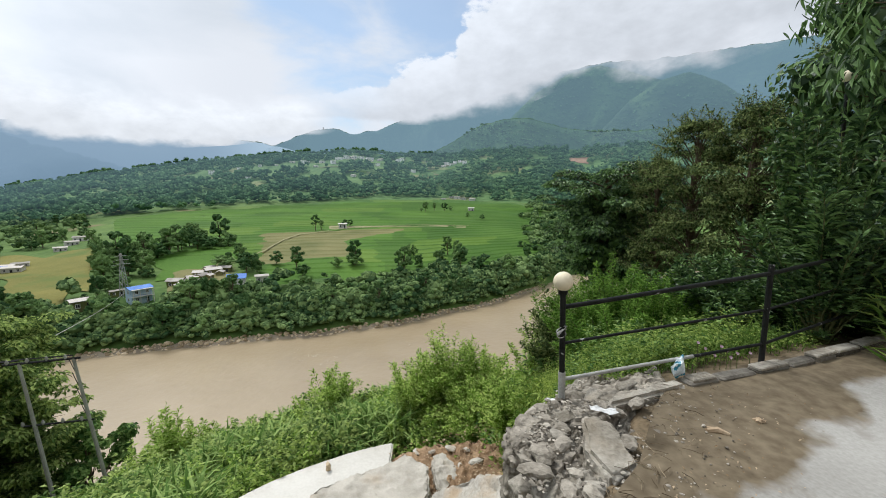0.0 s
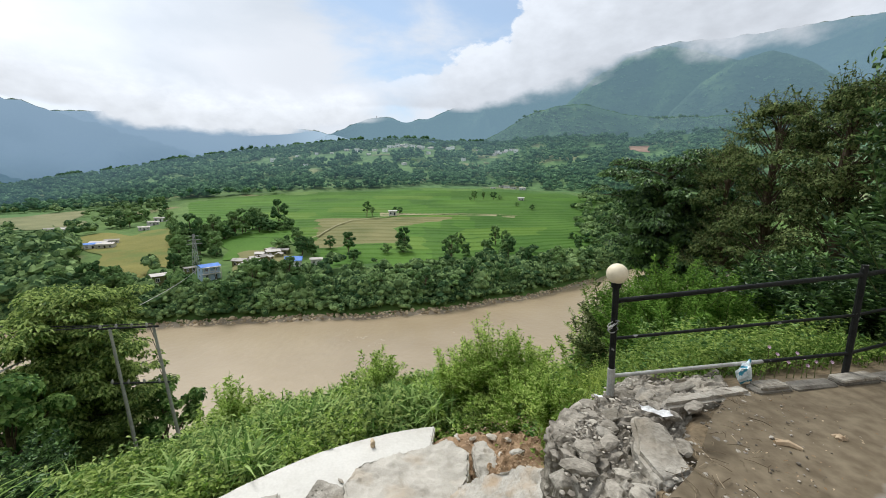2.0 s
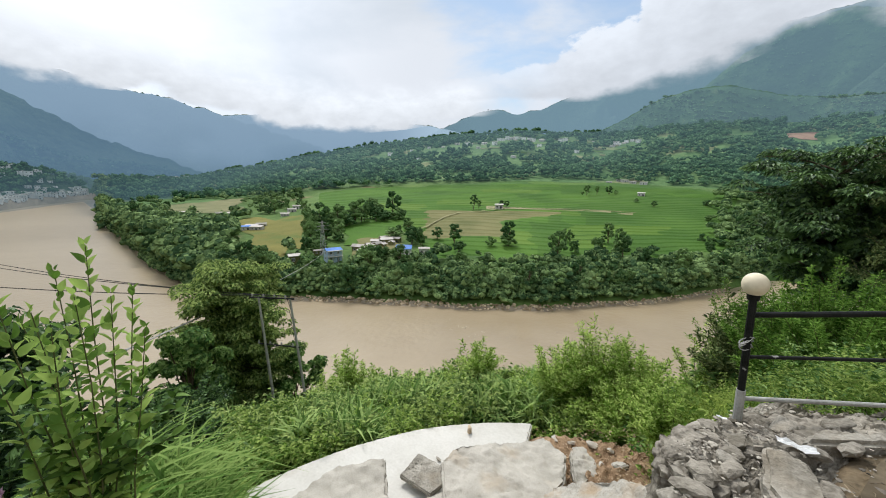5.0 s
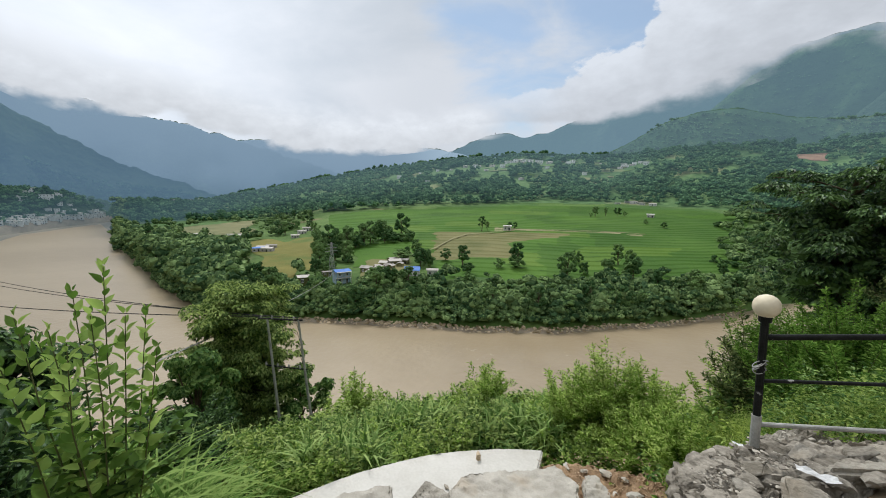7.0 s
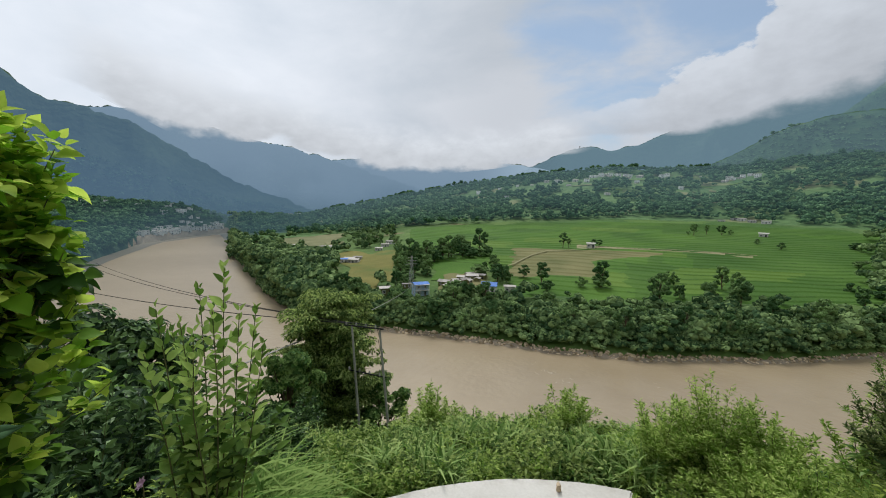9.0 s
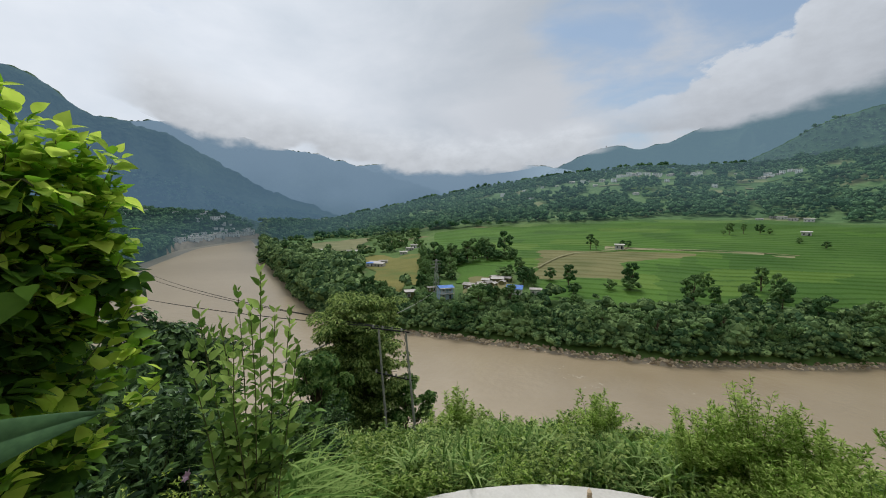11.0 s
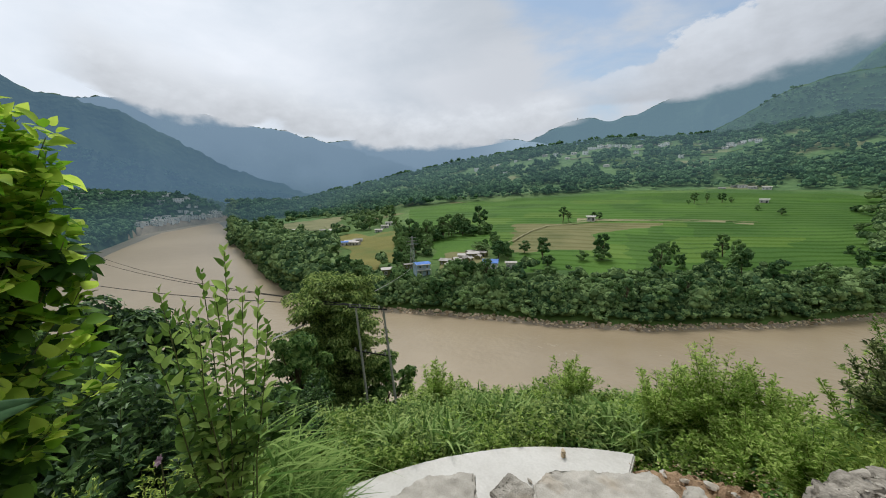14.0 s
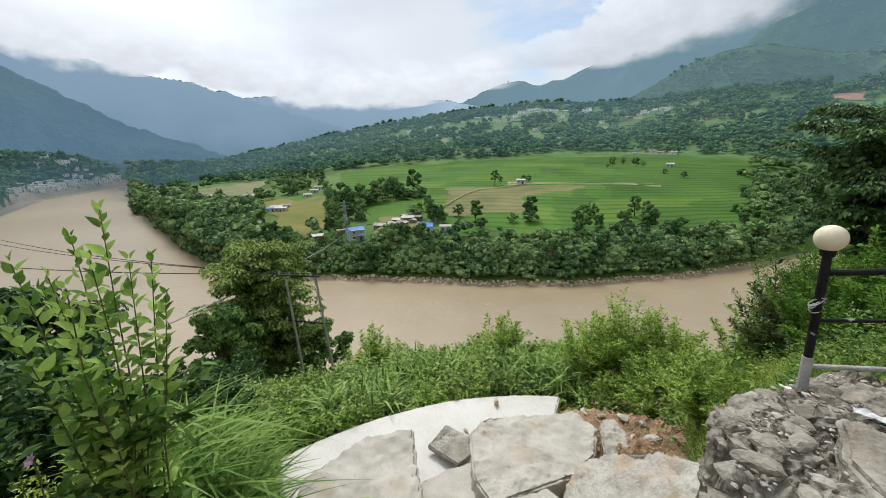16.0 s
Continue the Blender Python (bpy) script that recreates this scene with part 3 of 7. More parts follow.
def build_ground():
    az = np.concatenate([np.arange(-180, -112, 4.0), np.arange(-112, 70, 0.45), np.arange(70, 181, 4.0)])
    rr = np.concatenate([[0.02], np.geomspace(0.6, 460, 170), np.arange(472, 900, 9.0), np.geomspace(920, 3400, 24)])
    ob = polar_sheet("ground", az, rr, ground_height, [M_SOIL, M_FIELDS, M_HILL, M_EARTH, M_FOREST, M_ROCK], "grassy hillside, valley floor and wooded hill", "ground")
    me = ob.data
    c = np.zeros(len(me.polygons) * 3)
    me.polygons.foreach_get("center", c)
    c = c.reshape(-1, 3)
    r, a = np.hypot(c[:, 0], c[:, 1]), np.degrees(np.arctan2(c[:, 0], c[:, 1]))
    idx = np.where((r < 100) & ((edge_distance(c[:, 0], c[:, 1]) < 1.6) | bare(c[:, 0] * 0.955, c[:, 1] * 0.955)), 3, np.where(r < 100, 0, np.where(r < 420, 1, 2)))
    idx = np.where((a < -63.3) & (r > 120), np.where((a > -74) & (r < shore(a) + 11), 5, 4), idx)
    me.polygons.foreach_set("material_index", idx)
    return ob


def build_water():
    g = Geo()
    az, rr = np.arange(-100, 60, 2.0), np.geomspace(30, 1500, 40)
    return polar_sheet("water", az, rr, lambda x, y: np.full(x.shape, RIVER), M_WATER, "wide muddy brown river", "river")


def build_fields():
    """Terraced rice fields: level strips with steps between them."""
    step = 0.8

    def terraces(x, y):
        z = land(x, y) + 0.75 * fbm(x, y, 105, 3, 9)
        k = np.floor(z / step)
        f = z / step - k
        return (0.45 * z / step + 0.55 * (k + smooth(0.75, 1.0, f))) * step + 0.3
    az = np.arange(-41, 15.6, 0.24)
    rr = np.arange(140, 431, 0.65)
    A, R = np.meshgrid(az, rr)
    x, y = at(A, R)
    z = terraces(x, y)
    inside = field_zone(A, R)
    near = shore(A) + 31 + 6 * np.sin(A * 0.6) + 40 * smooth(-23, -28, A)
    z = z - 1.6 * (1 - smooth(1.0, 6.0, R - near)) - 1.6 * smooth(14.3, 15.3, A) - 1.6 * (1 - smooth(-40.9, -39.9, A))
    g = Geo()
    n = len(az)
    i, j = np.meshgrid(np.arange(n - 1), np.arange(len(rr) - 1))
    k = (j * n + i).ravel()
    f = np.stack([k, k + n, k + n + 1, k + 1], 1)
    ok = inside.ravel()[f].all(1)
    zc = (land(x, y) + 0.75 * fbm(x, y, 105, 3, 9)).ravel()
    fr = np.mod(zc[f].mean(1) / step, 1)
        # strips with a browner crop
    cx, cy = x.ravel()[f].mean(1), y.ravel()[f].mean(1)
    ca, cr = np.degrees(np.arctan2(cx, cy)), np.hypot(cx, cy)
    lev = np.floor(zc[f].mean(1) / step)
    bund = (fr > 0.89) & (np.mod(np.sin(lev * 7.13 + np.floor(ca / 4.3 + lev * 0.71) * 3.97) * 917.3, 1.0) < 0.34)
    ragged = 2.2 * fbm(cx, cy, 60, 3, 23)
    brown = (ca > -25.2 + ragged) & (ca < np.interp(cr, [180, 225, 240, 256], [-14.5, -12.5, -7.5, -6]) + ragged) & (cr > 184 + 3 * ragged) & (cr < 256)
    pale = (ca > -16) & (ca < 1 + 3 * np.sin(lev)) & (cr > 262) & (cr < 282)
    lev = np.floor(lev / 3)
    plot = np.floor((ca + ragged + lev * 3.71) / (6.5 + 1.5 * np.sin(lev * 1.3)))
    pick = np.mod(np.sin(lev * 12.99 + plot * 78.23) * 43758.5, 1.0)
    kind = np.where(bund & ~brown, 1, np.where(brown & (pick > 0.04), 2, np.where(pale & (np.mod(lev, 2) < 1), 3, np.where(pick > 0.86 + 0.12 * smooth(-10, -2, ca), 5, np.where(pick < 0.3 + 0.6 * smooth(-10, 0, ca), 4, 0)))))
    verts = np.stack([x, y, z], -1).reshape(-1, 3)
    g.v.append(verts)
    g.n = len(verts)
    for q in range(6):
        if (ok & (kind == q)).any():
            g.f.append((f[ok & (kind == q)], q))
    ob = part("rice_field", g, [M_PADDY, M_BUND, M_FALLOW, M_PATH, M_PADDY_DEEP, M_PADDY_PALE], smooth=False)
    tagged(ob, "terraced bright green rice fields with low steps", "rice field", kind="structure")


def patch(name, mat, label, category, az0, az1, r0, r1, lift=0.28, wob=0.12):
    """An irregular patch of another crop, draped on the ground."""
    a, b = np.meshgrid(np.linspace(-1, 1, 26), np.linspace(-1, 1, 26))
    k = 1 + wob * np.sin(3 * np.arctan2(b, a) + az0) + wob * 0.5 * np.sin(7 * np.arctan2(b, a))
    x, y = at((az0 + az1) / 2 + a * k * (az1 - az0) / 2, (r0 + r1) / 2 + b * k * (r1 - r0) / 2)
    g = Geo()
    i, j = np.meshgrid(np.arange(25), np.arange(25))
    q = (j * 26 + i).ravel()
    g.add(np.stack([x, y, land(x, y) + lift], -1).reshape(-1, 3), np.stack([q, q + 26, q + 27, q + 1], 1))
    return tagged(part(name, g, mat, smooth=True), label, category, kind="structure")


def ribbon(name, pts, width, mat, label, category, lift=0.75):
    pts = np.array(pts, float)
    t = np.linspace(0, len(pts) - 1, 60)
    az, r = np.interp(t, range(len(pts)), pts[:, 0]), np.interp(t, range(len(pts)), pts[:, 1])
    x, y = at(az, r)
    d = unit(np.stack([np.gradient(x), np.gradient(y)], 1))
    g = Geo()
    v = []
    for s in (-1, 1):
        px, py = x - d[:, 1] * s * width / 2, y + d[:, 0] * s * width / 2
        v.append(np.stack([px, py, land(px, py) + lift], 1))
    k = np.arange(59)
    g.add(np.concatenate(v), np.stack([k, k + 1, k + 61, k + 60], 1))
    return tagged(part(name, g, mat, smooth=True), label, category, kind="structure")


RIDGES = {}


def mountain(name, label, r, az, el, mat, base=-30, seed=1, rough=1.0, depth=0.34, trees=0, size=8.0, gully=0.27):
    """One range: a slope with spurs and gullies up to its ridge, and the back of it."""
    A = np.arange(az[0], az[-1] + 0.01, 0.28)
    zr = EYE + r * np.tan(np.radians(np.interp(A, az, el)))
    zr = zr + rough * r * (0.0014 * fbm(A * 10, A * 0 + seed, 30, 5, seed) + 0.0009 * fbm(A * 10, A * 0 + seed, 5, 3, seed + 1))
    RIDGES[name] = (A, np.degrees(np.arctan((zr - EYE) / r)))
    rows, n = 32, len(A)
    V = []
    for k in range(rows + 10):
        u = k / (rows - 1)
        if k < rows:
            rk = r * (1 - depth * (1 - u))
            prof = u ** 1.45
            gul = np.sin(u * math.pi) ** 0.7
        else:
            rk, prof, gul = r * (1 + (k - rows + 1) * 0.02), 1 - (k - rows + 1) * 0.05, 0
        x, y = at(A, rk)
        g1 = fbm(A * r / 57.3 + 420 * u * math.sin(seed * 2.1), np.full(n, u * 110.0), 300, 5, seed + 2)
        z = base + (zr - base) * prof + gul * (g1 - 0.3) * (zr - base) * gully
        V.append(np.stack([x, y, z], 1))
    g = Geo()
    i, j = np.meshgrid(np.arange(n - 1), np.arange(rows + 9))
    q = (j * n + i).ravel()
    g.add(np.concatenate(V), np.stack([q, q + n, q + n + 1, q + 1], 1))
    ob = part(name, g, mat, smooth=True)
    tagged(ob, label, "mountain", kind="structure")
    if trees:
        rng = np.random.default_rng(seed)
        allv = np.concatenate(V[3:rows - 1])
        base_at = allv[rng.integers(len(allv), size=trees)] + rng.normal(0, 2.0, (trees, 3)) * [1, 1, 0]
        crowns("woods_on_" + name, "trees covering the " + name.replace("_", " "), base_at, size, rng, 9)


PHI = (1 + 5 ** 0.5) / 2
ICO = unit(np.array([(-1, PHI, 0), (1, PHI, 0), (-1, -PHI, 0), (1, -PHI, 0), (0, -1, PHI), (0, 1, PHI), (0, -1, -PHI), (0, 1, -PHI), (PHI, 0, -1), (PHI, 0, 1), (-PHI, 0, -1), (-PHI, 0, 1)], float))
ICO_FACES = np.array([(0, 11, 5), (0, 5, 1), (0, 1, 7), (0, 7, 10), (0, 10, 11), (1, 5, 9), (5, 11, 4), (11, 10, 2), (10, 7, 6), (7, 1, 8), (3, 9, 4), (3, 4, 2), (3, 2, 6), (3, 6, 8), (3, 8, 9), (4, 9, 5), (2, 4, 11), (6, 2, 10), (8, 6, 7), (9, 8, 1)])


def puff_leaves(geo, c, r, per, leaf, rng, squash=0.8, hang=0.2, core=0.0):
    """Leaf sprays lying like shingles on rounded clumps of foliage at c, of radius r. core: size of the dense
    uneven inside of each clump."""
    n = len(c)
    if core:
        v = c[:, None] + ICO[None] * (r[:, None] * core * rng.uniform(0.75, 1.25, (n, 12)))[..., None] * np.array([1, 1, squash])
        geo.add(v.reshape(-1, 3), (np.arange(n)[:, None, None] * 12 + ICO_FACES[None]).reshape(-1, 3))
    e = unit(rng.normal(size=(n, per, 3)))
    e[..., 2] = np.where(e[..., 2] < -0.3, -e[..., 2], e[..., 2])
    pos = c[:, None] + e * (r[:, None] * rng.uniform(0.72, 1.08, (n, per)))[..., None] * np.array([1, 1, squash])
    way = unit(np.cross(e, rng.normal(size=e.shape))) * 0.8 + e * 0.35 + np.array([0, 0, -hang])
    face = e + rng.normal(0, 0.25, e.shape)
    ln = (np.broadcast_to(leaf, (n,))[:, None] * rng.uniform(0.65, 1.3, (n, per))).ravel()
    way = unit(way).reshape(-1, 3)
    leaves(geo, pos.reshape(-1, 3) - way * ln[:, None] * 0.4, way, face.reshape(-1, 3), ln, ln * 0.72, fold=0.12, droop=0.12)


def crowns(name, label, feet, size, rng, quads, mat=None):
    """Far trees: crowns of many leaf sprays, in one mesh."""
    count = len(feet)
    s = size * rng.uniform(0.6, 1.35, count)
    puffs = max(3, min(9, quads // 9))
    per = max(4, quads // puffs)
    d = unit(rng.normal(size=(count, puffs, 3)))
    d[..., 2] = np.abs(d[..., 2])
    tall = rng.uniform(0.75, 1.25, (count, 1, 1))
    c = feet[:, None] + np.array([0, 0, 1.0]) * (s * 0.40)[:, None, None] + d * (s[:, None] * rng.uniform(0.16, 0.42, (count, puffs)))[..., None] * np.concatenate([np.ones((count, 1, 2)), tall], -1)
    rp = (s[:, None] * rng.uniform(0.18, 0.33, (count, puffs))).ravel()
    g = Geo()
    puff_leaves(g, c.reshape(-1, 3), rp, per, rp * 2.2 / per ** 0.5, rng, core=0.92)
    return tagged(part(name, g, mat or M_WOODS), label, "woods", kind="stuff")


def mist(name, label, r, az0, az1, el0, el1, mat, fade=6.0, bow=0.0):
    """A standing, glowing sheet that paints thin haze or low cloud far off."""
    A = np.arange(az0, az1 + 0.01, 1.0)
    E = np.linspace(0, 1, 12)
    g = Geo()
    V, UV = [], []
    for e in E:
        rad = r(A) if callable(r) else r
        x, y = at(A, rad)
        lo = el0(A) if callable(el0) else np.full(len(A), float(el0))
        hi = el1(A) if callable(el1) else np.full(len(A), float(el1))
        z = EYE + rad * np.tan(np.radians(lo + (hi - lo) * e))
        V.append(np.stack([x, y, z], 1))
        side = smooth(az0, az0 + fade, A) * (1 - smooth(az1 - fade, az1, A))
        UV.append(np.stack([side, np.full(len(A), e)], 1))
    n = len(A)
    i, j = np.meshgrid(np.arange(n - 1), np.arange(11))
    q = (j * n + i).ravel()
    g.add(np.concatenate(V), np.stack([q, q + 1, q + n + 1, q + n], 1))
    ob = part(name, g, mat, smooth=True)
    lay = ob.data.uv_layers.new(name="height")
    uv = np.concatenate(UV)
    idx = np.zeros(len(ob.data.loops), int)
    ob.data.loops.foreach_get("vertex_index", idx)
    lay.data.foreach_set("uv", uv[idx].ravel())
    return tagged(ob, label, "mist", kind="structure")


build_ground()
build_water()
build_fields()
patch("crop_field", M_CROP, "ripe yellow crop field", "crop field", -49.6, -42.0, 160, 262, wob=0.2)
patch("crop_field", M_TAN, "pale tan harvested field beside trees", "crop field", -57.7, -49.6, 330, 425)
patch("meadow", M_PADDY, "light green meadow behind the houses", "meadow", -36.5, -30.5, 172, 208)
patch("bare_slope", M_RED, "bare reddish earth slope", "earth slope", 17.9, 20.4, 640, 676, lift=0.6, wob=0.12)
patch("farmyard", M_FALLOW, "pale trodden farmyard between the houses", "farmyard", -35.2, -29.2, 153, 180, lift=0.6)
ribbon("dirt_road", [(-33, 168), (-30, 183), (-27.5, 190), (-24.5, 205), (-22, 232), (-20, 246), (-12, 262), (4, 268)], 1.0, M_PATH, "pale dirt track between the fields", "track")

for k in range(22):
    a0 = -19 + 21 * ((k * 0.618) % 1.0)
    r0 = 560 + 8.5 * k
    ribbon("hill_terrace", [(a0, r0), (a0 + 1.6, r0 + 3), (a0 + 3.4, r0 - 2)], 5.0, (M_PADDY_PALE, M_TAN)[k % 2], "narrow cultivated terrace on the wooded hill", "terrace", 1.0)

# The air's haze is painted with these glowing, see-through colours.
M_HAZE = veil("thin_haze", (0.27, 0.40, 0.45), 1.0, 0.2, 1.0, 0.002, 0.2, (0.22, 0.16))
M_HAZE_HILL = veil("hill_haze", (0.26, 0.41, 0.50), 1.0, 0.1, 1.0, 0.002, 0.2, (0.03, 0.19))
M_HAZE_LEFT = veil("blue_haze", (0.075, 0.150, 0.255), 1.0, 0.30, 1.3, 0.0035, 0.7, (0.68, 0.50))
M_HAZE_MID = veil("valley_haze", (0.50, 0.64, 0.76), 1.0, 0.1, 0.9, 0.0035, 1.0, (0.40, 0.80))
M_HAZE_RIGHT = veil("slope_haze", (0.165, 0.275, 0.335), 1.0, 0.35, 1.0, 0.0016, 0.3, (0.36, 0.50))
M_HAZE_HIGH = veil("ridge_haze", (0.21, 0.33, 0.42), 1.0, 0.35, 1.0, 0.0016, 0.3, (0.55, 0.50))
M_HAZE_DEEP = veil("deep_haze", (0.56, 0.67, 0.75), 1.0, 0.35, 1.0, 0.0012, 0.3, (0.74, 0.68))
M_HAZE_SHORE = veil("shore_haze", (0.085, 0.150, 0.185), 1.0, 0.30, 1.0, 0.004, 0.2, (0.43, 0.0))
M_CLOUD = veil("low_cloud", (0.93, 0.96, 0.98), 0.82, 0.0, 0.14, 0.013, 0.5, (0.0, 1.0), 0.55, (0.35, 1.0))
M_CLOUD_GREY = veil("grey_cloud_bank", (0.90, 0.94, 0.98), 0.73, 0.0, 0.13, 0.011, 0.34, (0.0, 1.0), 0.8)

mountain("mountain_left", "steep dark forested mountain beside the river", 1330, [-120, -95, -89.5, -84.5, -80.5, -76.9, -73, -68.4, -62.6, -57, -51], [13.5, 15.2, 14.6, 13.9, 10.8, 10.4, 9.4, 6.8, 3.4, 1.6, -1.0], M_FOREST, seed=3, rough=3.0)
mountain("mountain_shoulder", "dark wooded shoulder above the river town", 1120, [-120, -95, -88, -80, -75, -71, -66, -62, -58, -54], [9.0, 9.0, 8.4, 6.4, 5.0, 3.8, 1.6, 0.9, 0.6, -0.8], M_FOREST, seed=4, depth=0.2, trees=2600, size=12.0)
mountain("mountain_foot", "low dark wooded ridge behind the river town", 1450, [-72, -68, -66.7, -65.0, -63.4, -61.3, -59.6, -58.6, -57.4, -55.8, -53.9, -51.6], [3.0, 4.6, 4.9, 4.5, 3.8, 3.75, 4.1, 4.3, 3.95, 2.4, 0.9, -0.3], M_FOREST, seed=6, depth=0.12, rough=1.5)
mountain("mountain_behind", "blue hazy forested ridge with cloud on its crest", 1800, [-84, -76.9, -71.7, -67.4, -62, -59.7, -56, -48.8, -44, -40.6, -37, -31], [10.0, 10.6, 11.4, 10.5, 9.4, 8.85, 8.4, 6.5, 5.2, 4.26, 3.0, 1.0], M_FOREST, seed=5, rough=3.0, depth=0.2)
mountain("mountain_far", "distant pale blue range under cloud", 2900, [-60, -50, -46.4, -41, -36.6, -31, -28.6, -24, -18], [6.5, 7.2, 7.75, 7.0, 7.2, 7.0, 7.45, 7.2, 6.0], M_FOREST, seed=7, depth=0.2, rough=2.0)
mountain("mountain_right", "tall blue-green mountain with its top in cloud", 1900, [-34, -28, -25.2, -20, -17.5, -16.2, -14, -12.6, -10.5, -9, -2.6, 3.6, 11, 22.3, 27, 35, 41, 80], [2.5, 4.9, 5.7, 8.1, 9.1, 9.35, 9.4, 8.7, 9.2, 9.4, 12.0, 14.4, 15.8, 17.0, 16.6, 16.5, 16.2, 15], M_FOREST, seed=9, rough=1.3, depth=0.17)
mountain("mountain_spur", "green mountain spur with terraces", 1480, [-4, 2, 6, 8, 10.3, 13.4, 17.5, 21.3, 24, 27, 31, 36, 42, 80], [1.0, 5.5, 8.2, 9.8, 11.4, 14.2, 16.1, 16.7, 16.0, 14.8, 13.2, 11.0, 10.0, 10], M_FOREST_GREEN, seed=11, rough=1.2, depth=0.2, trees=4200, size=10.0, gully=0.36)
mountain("mountain_knoll", "dark wooded knoll below the high ridge", 1360, [22, 25, 28.2, 31.4, 34.4, 36.2, 40, 80], [9.0, 12.2, 14.1, 14.7, 13.3, 11.8, 10.0, 10.0], M_FOREST, seed=12, depth=0.2, rough=1.2, trees=2200, size=10.0)
mountain("foothill", "green wooded foothill with a dark top", 1120, [-14, -9, -5, -1, 0.7, 3.8, 6, 8.3, 10.5, 12.5, 14.5, 17, 20.7, 26, 40, 80], [0.0, 3.5, 5.4, 6.6, 7.4, 9.2, 10.2, 10.8, 11.0, 10.9, 10.3, 9.4, 8.8, 8.6, 8.4, 8.0], M_FOOT, seed=13, depth=0.25, trees=9500, size=8.0, gully=0.16, rough=1.6)

def under(*names, gap=0.03):
    """The highest of some ridges, by bearing."""
    return lambda a: np.max([np.interp(a, *RIDGES[n], left=-3, right=-3) for n in names], 0) - gap


EVERY = tuple(RIDGES)
# Glowing haze sheets tint what lies behind them, mostly up to the ridges.
mist("haze_hill", "painted thin haze before the wooded hill", 400, -62, 70, -2.6, lambda a: np.maximum(np.interp(a, CREST_AZ, CREST_EL) + 0.45, under("foothill")(a) - 0.06), M_HAZE_HILL, 16)
mist("haze_shore", "painted blue haze over the river town", lambda a: np.where(a > -64.4, 505, shore(a - 1.6) - 12), -118, -44, lambda a: np.degrees(np.arctan(-39 / np.where(a > -64.4, 505, shore(a - 1.6) - 12))), 3.0, M_HAZE_SHORE, 13)
mist("haze_near", "painted thin haze over the valley", 840, -118, 78, -6, under(*EVERY), M_HAZE)
mist("haze_left", "painted blue haze before the mountains", 900, -120, -18, -5, under(*EVERY), M_HAZE_LEFT, 14)
mist("haze_between", "painted blue haze between the ridges", 1400, -84, -17, -4, under("mountain_behind", "mountain_far"), M_HAZE_MID, 3)
mist("haze_right", "painted thin haze before the green spur", 1160, -25, 78, -4, under("mountain_spur", "mountain_knoll", "mountain_right"), M_HAZE_RIGHT, 8)
mist("haze_high", "painted blue haze before the high ridge", 1560, -33.5, 78, -4, under("mountain_right"), M_HAZE_HIGH, 5)
mist("haze_deep", "painted pale haze deep in the valley", 2300, -60, -18, -3, under("mountain_far"), M_HAZE_DEEP, 3)
mist("low_cloud_right", "white cloud bank lying on the mountain", 832, -24, 70, lambda a: np.interp(a, [-24, -14, -9, -6, -2.6, 3.6, 8, 13, 17, 22, 27, 33, 41, 66], [10.6, 10.6, 10.4, 10.2, 10.2, 10.5, 11.3, 13.0, 14.4, 14.7, 13.9, 14.2, 15.9, 17.5]), lambda a: np.interp(a, [-24, -14, -9, -6, -3, 0, 2.0, 3.2, 6, 11, 17, 24, 70], [13.0, 14.5, 16.0, 18.0, 19.5, 20.0, 21.0, 25.5, 28, 30, 36, 44, 46]), M_CLOUD_GREY, 20)
mist("low_cloud_left", "ragged white cloud along the ridge", 834, -80, -14, lambda a: np.interp(a, [-80, -75, -70, -66, -62, -58, -54, -50, -46, -40, -34, -28, -14], [13.2, 11.3, 9.0, 8.2, 8.7, 8.8, 8.0, 7.0, 6.0, 5.7, 5.9, 6.6, 9.0]), lambda a: np.interp(a, [-80, -60, -38, -14], [22, 17, 13, 14]), M_CLOUD)


def build_lookout():
    """Small tower on the far peak."""
    az = -16.3
    x, y = at(az, 1900)
    z = EYE + 1900 * math.tan(math.radians(np.interp(az, *RIDGES["mountain_right"])))
    ob = root("lookout_tower", "tiny dark tower on the distant peak", "tower", pose(x, y, z - 2))
    g = Geo()
    box(g, (0, 0, 3.5), (3, 3, 9), bevel=0.2)
    part("shaft", g, M_KERB, ob)
    g = Geo()
    box(g, (0, 0, 8.8), (4.5, 4.5, 1.6), bevel=0.3)
    part("top", g, M_KERB, ob)


build_lookout()


